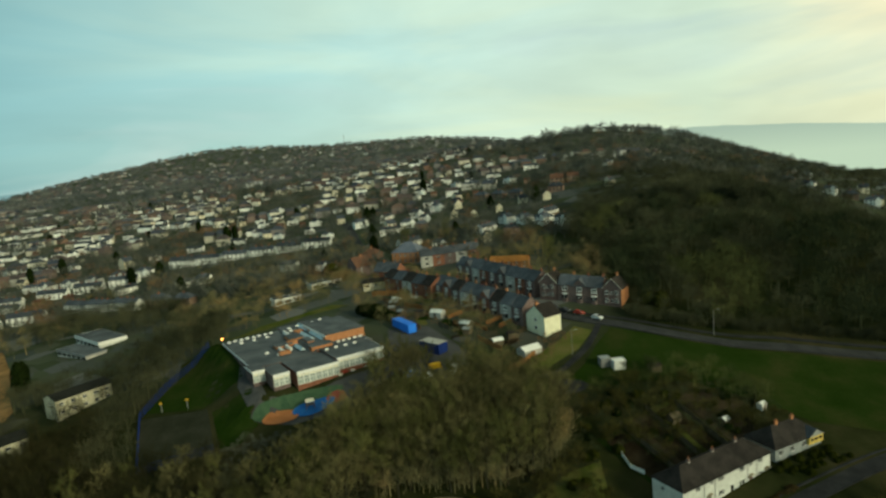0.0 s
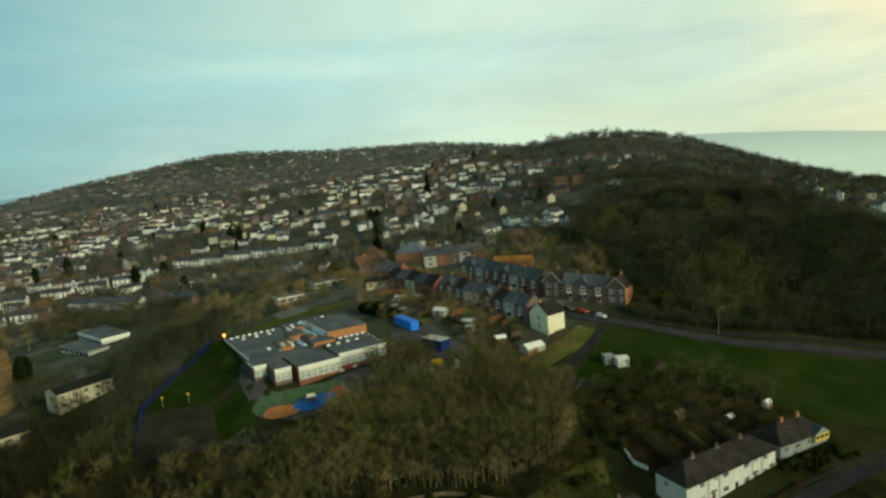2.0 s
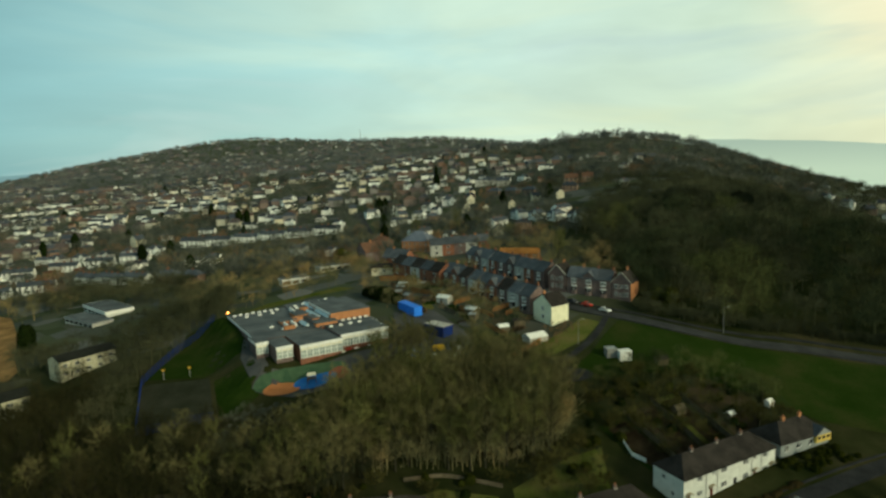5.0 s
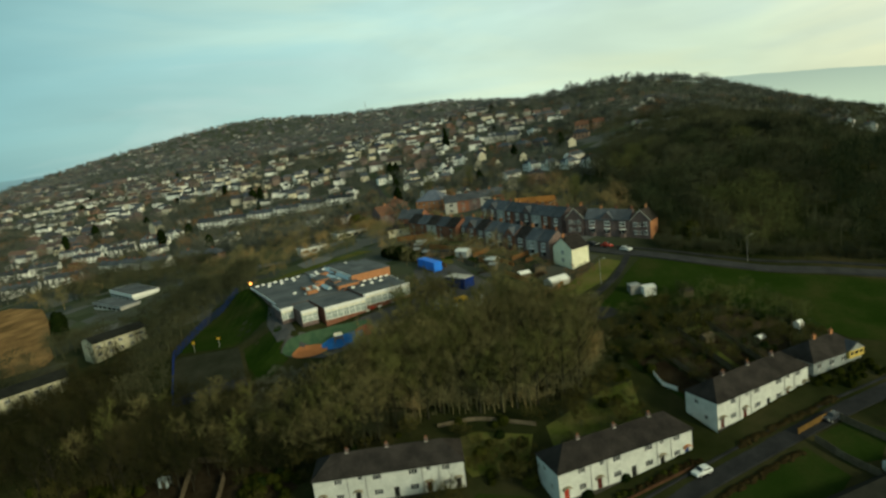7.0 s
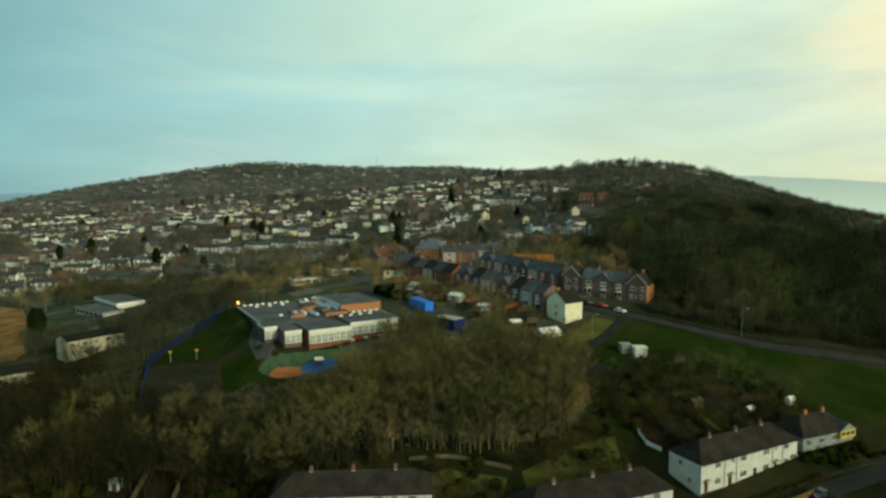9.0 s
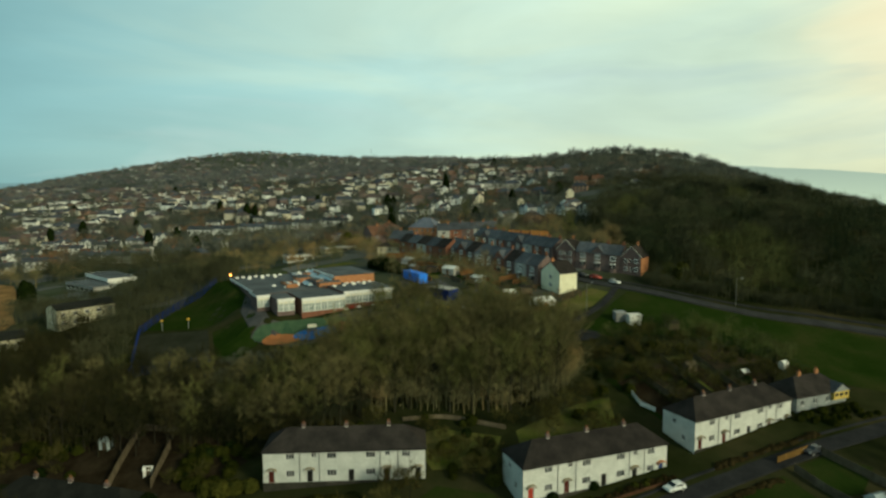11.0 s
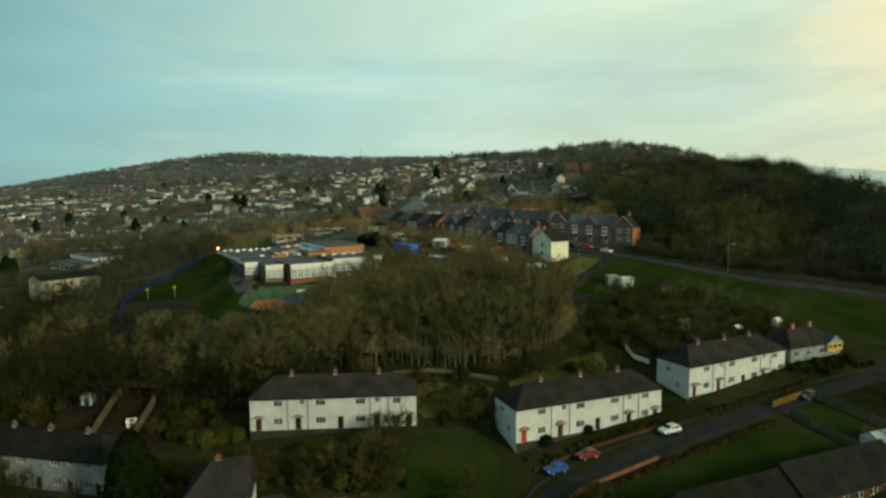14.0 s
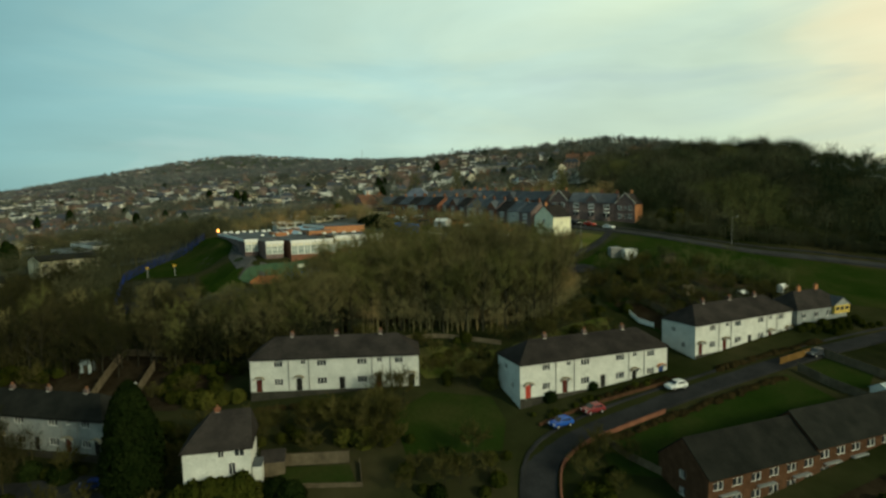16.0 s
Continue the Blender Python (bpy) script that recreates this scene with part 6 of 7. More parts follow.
def blocked(x, y, gap=1.5):
    for bx, by, h, L, D in BLOCKS:
        c, s = math.cos(radians(h)), math.sin(radians(h))
        u, v = (x - bx) * c + (y - by) * s, -(x - bx) * s + (y - by) * c
        if -gap < u < L + gap and -gap < v < D + gap:
            return True
    u, v = (x + 47.2) * 0.839 + (y - 166.8) * 0.545, -(x + 47.2) * 0.545 + (y - 166.8) * 0.839
    if -11 - gap < u < 35 + gap and -gap < v < 53 + gap:
        return True
    return near_line(x, y, LANE, 3.2 + gap * 0.5) or near_line(x, y, MAIN, 4.2)


def scatter(outline, n, gap, rng, tries=40):
    """Random places inside an outline, clear of buildings and of one another."""
    lo = [min(p[k] for p in outline) for k in (0, 1)]
    hi = [max(p[k] for p in outline) for k in (0, 1)]
    out = []
    for _ in range(n * tries):
        x, y = rng.uniform(lo[0], hi[0]), rng.uniform(lo[1], hi[1])
        if len(out) < n and inside(x, y, outline) and not blocked(x, y) and all((x - a) ** 2 + (y - b) ** 2 > gap * gap for a, b in out):
            out.append((x, y))
    return out


BELT = [(-98, 116), (-70, 112), (-40, 113.5), (-14, 126), (6, 124), (20, 130), (26, 144), (16, 153), (4, 157), (-10, 158), (-20, 156), (-27, 149), (-34, 138), (-46, 133), (-57, 129), (-64, 121)]
LEFT_BELT = [(-140, 138), (-125, 118), (-98, 116), (-97, 140), (-102, 166), (-112, 160)]


def belt_top(x, y):
    """How high the belt's crowns reach: low before the playground, tall beside the field."""
    z = 14.2 + 6.3 * min(1.0, max(0.0, (x + 48) / 20)) + 2.0 * min(1.0, max(0.0, (x + 20) / 20))
    if x < -52:
        z = 13.0 + 2.5 * min(1.0, (-52 - x) / 8)
    return z - 0.28 * max(0.0, 140 - y)


for outline, n in ((BELT, 215), (LEFT_BELT, 65)):
    for k, (x, y) in enumerate(scatter(outline, n, 2.9, rn)):
        tall = (belt_top(x, y) - mesh_z(x, y)) / (10.8 + k % 4) * rn.uniform(0.78, 1.06)
        s = min(1.25, max(0.5, tall)) * (0.62 if x < -104 else 1.0)
        # darkened copies grow commoner towards the dim lower left
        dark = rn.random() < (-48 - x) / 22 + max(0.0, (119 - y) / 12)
        plant("bare_tree", "bare tree darkened for the dim view corner" if dark else "bare winter tree with fine brown twigs", "tree", DARK_TREES[k % 5] if dark else TREES[k % 8], x, y, s * 0.95, rn.uniform(0, 6.28), group="tree belt")
for k, (x, y) in enumerate(scatter([(-24, 160), (-14, 166), (-9, 172), (-15, 177), (-26, 170)], 16, 2.0, rn)):
    plant("bare_tree", "bare pale-twigged tree beside the car park", "tree", TREES[k % 8], x, y, rn.uniform(0.62, 0.9), rn.uniform(0, 6.28), group="car park trees")
for k, (x, y) in enumerate(scatter([(0, 157), (16, 159), (14, 170), (6, 176), (1, 168)], 6, 2.6, rn)):
    plant("bare_tree", "tall bare brown tree beside the path", "tree", TREES[k % 8], x, y, rn.uniform(0.75, 1.05), rn.uniform(0, 6.28), group="path trees")
low = scatter(BELT, 900, 1.0, rn) + scatter(LEFT_BELT, 260, 1.0, rn)
stand(WOOD_TREES, [p for p in low if -22 >= p[0] > -58 and p[1] > 118], rn, 0.32, 0.85, "undergrowth", FAR_TWIG, "brown brushwood under the bare trees")
stand(WOOD_TREES, [p for p in low if p[0] > -22 and p[1] > 118], rn, 0.32, 0.85, "undergrowth", STREET_TWIG, "yellowish brown brushwood under the bare trees")
stand(WOOD_TREES, [p for p in low if (p[0] <= -58 or p[1] <= 118) and not (-71 < p[0] < -56 and p[1] < 121)], rn, 0.32, 0.85, "undergrowth", DARK_TWIG, "brushwood under the trees, darkened for the dim corner")
# trees round the flats, behind the school and between the brick streets
groves = []
for outline, n in (([(-92, 216), (-52, 254), (-36, 250), (-44, 300), (-62, 330), (-120, 300), (-128, 260)], 190), ([(-26, 206), (-14, 210), (12, 182), (22, 184), (18, 194), (-10, 236), (-32, 258), (-40, 240)], 40),
                   ([(34, 226), (60, 212), (62, 260), (40, 300), (10, 290), (8, 268)], 130), ([(-240, 205), (-180, 255), (-170, 300), (-300, 330)], 110), ([(-18, 262), (-2, 246), (8, 232), (4, 262), (-10, 282)], 26),
                   ([(-60, 330), (-20, 320), (40, 300), (62, 320), (40, 370), (-40, 400), (-140, 400), (-200, 400), (-290, 395), (-300, 360), (-130, 320)], 440)):
    groves += scatter(outline, n, 2.6, rn)
stand(WOOD_TREES, [p for p in groves if free(*p, 1.5) and not inside(*p, CLAY) and not any(abs(p[0] - a) < c and 0 < b - p[1] < 30 for a, b, c in taken if a < -60)], rn, 0.4, 0.85, "garden_trees", STREET_TWIG, "bare trees in gardens round the school and streets")
# brown brush and thin trees in the back gardens, along the path and in front of the rows
for outline, n, lo, hi, mat, text in (([(-26, 214), (-9, 207), (3, 190), (19, 184), (25, 196), (5, 216), (-14, 246), (-32, 256), (-38, 240)], 150, 0.12, 0.28, RUST_TWIG, "rust-brown brush in the back gardens of the street"),
                                      ([(12, 167), (24, 171), (36, 186), (31, 191), (18, 178), (10, 174)], 60, 0.13, 0.26, RUST_TWIG, "rust-brown brush beside the field path"),
                                      ([(-20, 234), (-4, 212), (14, 198), (24, 202), (8, 224), (-10, 250), (-28, 262)], 26, 0.32, 0.6, STREET_TWIG, "thin bare trees behind the brick street"),
                                      ([(-20, 300), (4, 268), (24, 232), (30, 222), (20, 216), (0, 246), (-24, 280)], 36, 0.3, 0.55, STREET_TWIG, "thin bare street trees before the brick rows"),
                                      ([(-60, 300), (-36, 262), (-20, 262), (-14, 290), (-34, 312)], 60, 0.35, 0.7, STREET_TWIG, "bare garden trees round the brick houses")):
    stand(WOOD_TREES, scatter(outline, n, 1.1, rn), rn, lo, hi, "garden_brush", mat, text)
# dark trees between the flats, the ball court and the school
groves = []
for outline, n in (([(-97, 170), (-95, 205), (-88, 218), (-96, 250), (-114, 236), (-110, 205), (-106, 168)], 130), ([(-240, 132), (-150, 128), (-136, 140), (-120, 160), (-128, 172), (-150, 186), (-175, 186), (-240, 200)], 190),
                   ([(-124, 192), (-114, 186), (-108, 215), (-116, 230)], 34), ([(-200, 262), (-176, 272), (-140, 262), (-122, 240), (-112, 262), (-140, 300), (-200, 316)], 150), ([(-148, 186), (-126, 178), (-128, 196), (-143, 198)], 24), ([(-90, 140), (-84, 142), (-95, 166), (-104, 168), (-98, 140)], 26)):
    groves += scatter(outline, n, 2.3, rn)
stand(WOOD_TREES, [p for p in groves if free(*p, 2.5) and not inside(*p, CLAY)], rn, 0.5, 1.0, "copse", FAR_TWIG, "dark bare trees between the flats and the school")
for k, (x, y) in enumerate(scatter([(-128, 160), (-116, 162), (-106, 172), (-104, 186), (-110, 184), (-119, 171), (-128, 171)], 7, 2.4, rn)):
    plant("bare_tree", "bare dark tree before the cream flats", "tree", DARK_TREES[k % 5], x, y, rn.uniform(0.42, 0.6), rn.uniform(0, 6.28), group="flats trees")
for k, (x, y, s) in enumerate(((-30, 224, 1.7), (-27, 220, 1.4), (-33, 227, 1.6), (-24, 217, 1.2), (-36, 231, 1.3))):
    plant("bush", "dark evergreen thicket behind the school hall", "bush", (BIG_BUSH[0], BIG_BUSH[1]), x, y, s, rn.uniform(0, 6.28), ("stem", "foliage"), "school evergreens")
for k, (x, y, s) in enumerate(((-62, 312, 2.6), (-57, 305, 2.2), (-66, 322, 2.0), (66, 206, 1.6), (70, 203, 1.9), (62, 262, 2.2))):
    plant("bush", "tall olive green ivied tree between the streets", "bush", OLIVE_BUSHES[k % 3], x, y, s, rn.uniform(0, 6.28), ("stem", "foliage"), "ivied trees", tall=1.4)
# tangled scrub and hedges in the long gardens below the field
LONG = [(12, 110), (38, 122), (66, 137), (80, 143), (77, 152), (62, 160), (46, 160), (31, 153), (24, 134), (8, 122)]


def open_bed(p):
    """Ground before the white fence panels that is kept clear of scrub."""
    return not (30 < p[0] < 41 and 118 < p[1] < 133)


stand(WOOD_TREES, [p for p in scatter(LONG, 230, 1.2, rn) if open_bed(p)], rn, 0.14, 0.34, "garden_scrub", IVY_TWIG, "dark green scrub in the long gardens")
stand(WOOD_TREES, [p for p in scatter(LONG, 110, 1.6, rn) if open_bed(p)], rn, 0.18, 0.42, "garden_scrub", SHRUB_TWIG, "bare brown scrub in the long gardens")
stand(WOOD_TREES, scatter([(30, 152), (46, 156), (62, 156), (76, 147), (80, 152), (70, 162), (54, 166), (38, 160)], 46, 1.8, rn), rn, 0.3, 0.62, "field_edge_trees", MOSS_TWIG, "small bare trees along the field's edge")
stand(WOOD_TREES, scatter([(0, 127), (22, 133), (29, 151), (14, 156), (0, 147)], 60, 1.4, rn), rn, 0.3, 0.55, "path_brush", STREET_TWIG, "yellowish brown brushwood below the path")
# gardens: shrubs, hedges and small trees
GARDENS = (([(12, 108), (38, 120), (66, 136), (80, 142), (74, 150), (60, 158), (44, 158), (30, 150), (24, 132), (8, 122)], 88), ([(-100, 104), (-82, 106), (-54, 101), (-38, 111), (-8, 115), (6, 110), (6, 122), (-14, 124), (-40, 116), (-70, 119), (-110, 117)], 74),
           ([(-38, 90), (-12, 91), (-10, 96), (-38, 95)], 20), ([(-28, 88), (-12, 88), (-10, 80), (8, 79), (7.5, 88), (-6, 88), (-12, 97)], 26), ([(-100, 70), (-42, 78), (-38, 100), (-54, 88), (-90, 92)], 44),
           ([(14, 78), (26, 72), (30, 82), (24, 88), (16, 88)], 12), ([(52, 94), (64, 100), (78, 112), (96, 120), (110, 112), (90, 96), (70, 90)], 30), ([(-12, 104), (6, 103), (6, 110), (-8, 113)], 12))
for outline, n in GARDENS:
    for k, (x, y) in enumerate(scatter(outline, n, 1.7, rn)):
        pick, size, turn = rn.random(), rn.uniform(0.5, 1.0), rn.uniform(0, 6.28)
        if -71 < x < -55 and 101 < y < 119 or 30 < x < 41 and 117 < y < 133:
            continue
        if pick < 0.45:
            plant("bush", "dark green garden bush" if k % 2 else "olive green hedge bush", "bush", BUSHES[k % 3], x, y, size, turn, ("stem", "foliage"), "garden bushes")
        else:
            plant("shrub", "bare brown garden shrub", "shrub", SHRUBS[k % 3], x, y, size, turn, ("stem", "crown"), "garden shrubs")
for k, (x, y) in enumerate(((-20, 93), (-17, 91.5), (-12.8, 91.6), (-14.5, 94.5), (-10.5, 100.2), (-13.5, 99.6), (-24, 92.5), (-40, 93))):
    plant("shrub", "large tangled bare shrub before the white cottages", "shrub", SHRUBS[k % 3], x, y, rn.uniform(1.0, 1.35), rn.uniform(0, 6.28), ("stem", "crown"), "garden shrubs")
for x, y, s in ((-39, 78.8, 1.1), (-36.5, 78, 1.0), (-33, 77.6, 0.9), (-78, 91.5, 1.0), (-72, 90.5, 1.1), (-66, 89, 1.0), (-60, 88, 1.1), (-26, 80.6, 1.0), (-23.6, 79.6, 1.1), (13.4, 99.8, 0.75), (-20, 98.8, 0.9), (21, 103, 0.6)):
    plant("bush", "yellowish green evergreen bush beside the house", "bush", BIG_BUSH, x, y, s * 0.85, rn.uniform(0, 6.28), ("stem", "foliage"), "garden bushes")
cyp = bush_mesh(77, 4.2, 16.8, 6200, 0.30, cone=True)
cyp[0].materials.append(BARK)
cyp[1].materials.append(LEAF)
plant("cypress", "tall dark green columnar cypress beside the cottages", "conifer", cyp, -46.0, 82.0, 1.0, 0.4, ("stem", "foliage"))
conif = bush_mesh(78, 2.2, 9.0, 700, 0.46, cone=True)
conif[0].materials.append(BARK)
conif[1].materials.append(LEAF)
for x, y, s in ((-155.5, 206, 1.15), (-158, 212, 0.95), (-215, 402, 1.3), (-183, 500, 1.5), (-178, 505, 1.3), (-62, 470, 1.4), (-58, 476, 1.2), (-310, 480, 1.5), (-330, 470, 1.3), (4, 360, 1.1), (-230, 560, 1.4), (30, 420, 1.2), (60, 410, 1.3), (-20, 560, 1.5)):
    plant("conifer", "dark evergreen conifer between the houses", "conifer", conif, x, y, s, rn.uniform(0, 6.28), ("stem", "foliage"), "town conifers")
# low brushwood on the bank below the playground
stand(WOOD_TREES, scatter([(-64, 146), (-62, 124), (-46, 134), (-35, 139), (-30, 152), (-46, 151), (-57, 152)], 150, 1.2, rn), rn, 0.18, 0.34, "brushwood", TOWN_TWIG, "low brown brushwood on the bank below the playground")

# dark evergreens dotted through the town
for _ in range(35):
    y = rn.uniform(330, 900)
    x = rn.uniform(-0.7 * y, 0.1 * y)
    if free(x, y, 2.5):
        plant("conifer", "dark evergreen conifer between the houses", "conifer", conif, x, y, rn.uniform(0.7, 1.3), rn.uniform(0, 6.28), ("stem", "foliage"), "town conifers")

# taller trees that stand out along the wood's crest, in clumps
crest = []
for lo, hi in ((0.06, 0.16), (0.21, 0.34), (0.37, 0.54), (0.57, 0.65)):
    for _ in range(int((hi - lo) * 190)):
        a = rn.uniform(lo, hi)
        crest.append((104 + 64 * a, 318 - 74 * a + rn.uniform(-5, 5)))
stand(WOOD_TREES, crest, rn, 0.92, 1.14, "crest_trees", FAR_TWIG, "tall bare trees in clumps on the wood's crest")
# bare trees before the cottages behind the cypress
for k, (x, y, s) in enumerate(((-79, 88, 0.75), (-74.5, 87, 0.7), (-70, 88.5, 0.6), (-72.5, 90, 0.6), (-68, 89.6, 0.5), (-84, 90, 0.8), (-90, 92, 0.85), (-81, 92, 0.85), (-76, 91, 0.75), (-87, 88, 0.95), (-83, 86, 0.9), (-78.5, 86.5, 0.8), (-73, 92, 0.6), (-92, 89, 1.0), (-88, 94, 0.9))):
    plant("bare_tree", "dark bare tree before the grey cottages", "tree", DARK_TREES[k % 5], x, y, s, rn.uniform(0, 6.28), group="cottage trees")

# hedges along the foot of the cottage fronts and beside the lane
def hedge(label, spots, leaves, lo, hi, tall=1.0):
    """One hedge, grown together from many leafy clumps."""
    x0, y0 = spots[0]
    t = thing("hedge", label, "hedge", at(x0, y0))
    inv = t.matrix_basis.inverted()
    g = Geo()
    for k, (x, y) in enumerate(spots):
        me = leaves[k % len(leaves)][1]
        z = rn.uniform(lo, hi)
        m = inv @ Matrix.Translation((x, y, mesh_z(x, y) - 0.05)) @ Matrix.Rotation(rn.uniform(0, 6.28), 4, "Z") @ Matrix.Diagonal((z, z, z * tall, 1))
        n = len(g.v)
        g.v += [tuple(m @ v.co) for v in me.vertices]
        g.f += [tuple(n + i for i in p.vertices) for p in me.polygons]
    part("foliage", g, leaves[0][1].materials[0], t)
    return t


for outline, n, lo, hi in (([(9, 95.6), (36, 106.6), (36.6, 105.4), (21, 98.6), (11, 93.8)], 14, 0.3, 0.5), ([(66, 124.5), (82, 131), (86, 128), (70, 121)], 24, 0.4, 0.75),
                           ([(-55, 104), (-46, 103), (-40, 112), (-54, 114)], 22, 0.6, 1.1), ([(-88, 111), (-78, 111), (-78, 117), (-90, 117)], 16, 0.6, 1.0), ([(-58, 88.6), (-50, 88), (-47, 98), (-55, 100)], 12, 0.6, 1.0), ([(12.5, 78), (23, 73), (24, 79), (19, 83)], 14, 0.5, 0.9)):
    hedge("dark green hedge thicket before the cottages", sorted(scatter(outline, n, 1.0, rn, 80)), BUSHES[:1], lo, hi)

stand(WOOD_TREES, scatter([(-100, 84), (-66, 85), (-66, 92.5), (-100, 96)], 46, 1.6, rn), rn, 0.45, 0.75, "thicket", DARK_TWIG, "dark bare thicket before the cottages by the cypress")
# tall slim poplars above the brick streets
for x, y, s in ((40, 250, 1.2), (43, 262, 1.0), (-24, 330, 1.3), (-2, 340, 1.2), (66, 268, 1.1)):
    plant("bare_tree", "tall slim bare poplar above the brick streets", "tree", TREES[0], x, y, s * 0.8, rn.uniform(0, 6.28), group="street poplars", tall=1.5)

for k, (x, y) in enumerate(scatter([(-94, 70), (-70, 70), (-69, 84), (-94, 88)], 24, 3.0, rn)):
    plant("bare_tree", "tall bare tree below the white cottages", "tree", DARK_TREES[k % 5], x, y, rn.uniform(0.75, 1.0), rn.uniform(0, 6.28), group="cottage trees")
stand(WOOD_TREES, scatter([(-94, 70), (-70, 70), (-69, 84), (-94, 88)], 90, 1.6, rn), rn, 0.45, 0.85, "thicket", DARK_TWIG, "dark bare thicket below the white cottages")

# brown beech hedges along the lane, olive shrubs before the lower cottages
for (ax, ay), (bx, by), n in (((43.5, 107.9), (68, 119.2), 52), ((22, 100.2), (36, 106.0), 24), ((21.5, 90.4), (54.5, 105.6), 72), ((-36, 99.3), (-24, 100.4), 16)):
    hedge("low brown beech hedge beside the lane", [(ax + (bx - ax) * (k + rn.uniform(-0.3, 0.3)) / n + rn.uniform(-0.4, 0.4), ay + (by - ay) * k / n + rn.uniform(-0.4, 0.4)) for k in range(n)], BEECH_BUSHES, 0.28, 0.5, 0.75)
hedge("dark hedge along the hipped house's front", [(-38.4 + 9.0 * k / 17 + rn.uniform(-0.2, 0.2), 77.5 + 2.0 * k / 17 + rn.uniform(-0.3, 0.3)) for k in range(18)], BUSHES[:1], 0.85, 1.1, 1.9)
hedge("dark shrubs in the yard before the brick rows", sorted(scatter([(30, 68), (66, 86), (68, 82), (34, 64)], 20, 1.0, rn, 80)), BUSHES[:1], 0.4, 0.8)
hedge("yellowish olive hedge behind the hipped house", sorted(scatter([(-47, 89.5), (-32, 88), (-31, 91.5), (-46, 94.5)], 26, 1.1, rn, 80)), OLIVE_BUSHES, 0.5, 1.0)
for k, (x, y, s) in enumerate(((-46.5, 102.4, 1.2), (-44, 102, 1.3), (-41.5, 102.6, 1.1), (-39, 102.8, 1.0), (-26, 98.6, 1.0), (-23.5, 98.2, 1.1), (-21, 97.6, 0.9), (-18.5, 91.2, 1.3), (-15.5, 90.6, 1.4), (-12.5, 91, 1.3), (-16, 94, 1.2), (-36.5, 77.6, 0.8), (-34, 77.9, 0.9), (-31.5, 78.4, 0.9), (-38.6, 77.2, 0.7), (-28.4, 80.2, 1.0), (-26, 80.4, 0.9), (-34.5, 95, 1.0), (4, 104, 1.1), (6.5, 107.5, 1.2), (0.5, 110, 1.0), (-5, 112, 1.1))):
    plant("bush", "broad olive green garden shrub", "bush", OLIVE_BUSHES[k % 3], x, y, s, rn.uniform(0, 6.28), ("stem", "foliage"), "olive shrubs")
# trees between the belt and the ball court
for k, (x, y) in enumerate(scatter([(-97, 139), (-98, 118), (-64, 121), (-57, 129), (-60, 144), (-66, 145), (-82, 140)], 46, 2.6, rn)):
    plant("bare_tree", "bare dark tree below the ball court", "tree", DARK_TREES[k % 5] if k % 3 else TREES[k % 8], x, y, min(0.8, (9.8 - mesh_z(x, y)) / 12.0 * rn.uniform(0.8, 1.1)), rn.uniform(0, 6.28), group="tree belt")
# gardens on the far shoulder of the hill
shoulder = [(x, y) for x, y in ((rn.uniform(195, 430), rn.uniform(330, 620)) for _ in range(1300)) if free(x, y, 1.0) and not before_house(x, y)]
stand(FAR_TREES, shoulder, rn, 0.6, 1.1, "shoulder_trees", FAR_TWIG, "bare trees among houses beyond the wood")


# ---- fences, walls, vehicles and small buildings ----
def fence_run(name, label, pts, height, mat, panel_w=1.8, post=0.12, rails=True, board=0.035):
    """A panelled fence along a line: each post and panel a part."""
    t = thing(name, label, "fence", at(*pts[0]))
    inv = t.matrix_basis.inverted()
    for (ax, ay), (bx, by) in zip(pts, pts[1:]):
        n = max(1, round(math.dist((ax, ay), (bx, by)) / panel_w))
        h = math.atan2(by - ay, bx - ax)
        for i in range(n + 1):
            x, y = ax + (bx - ax) * i / n, ay + (by - ay) * i / n
            z = mesh_z(x, y)
            g = Geo()
            g.box(-post / 2, post / 2, -post / 2, post / 2, -0.4, height + 0.08)
            part("post", g.moved(inv @ Matrix.Translation((x, y, z)) @ Matrix.Rotation(h, 4, "Z")), mat, t)
            if i < n:
                x2, y2 = ax + (bx - ax) * (i + 1) / n, ay + (by - ay) * (i + 1) / n
                z2 = mesh_z(x2, y2)
                w = math.dist((x, y), (x2, y2))
                g = Geo()
                m = inv @ Matrix.Translation((x, y, z)) @ Matrix.Rotation(h, 4, "Z")
                s = (z2 - z) / w
                k = len(g.v)
                for yy in (-board / 2, board / 2):
                    g.v += [(post / 2, yy, 0.05), (w - post / 2, yy, 0.05 + s * w), (w - post / 2, yy, height + s * w), (post / 2, yy, height)]
                g.f += [(0, 1, 2, 3), (7, 6, 5, 4), (0, 4, 5, 1), (3, 2, 6, 7), (0, 3, 7, 4), (1, 5, 6, 2)]
                part("panel", g.moved(m), mat, t)
    return t


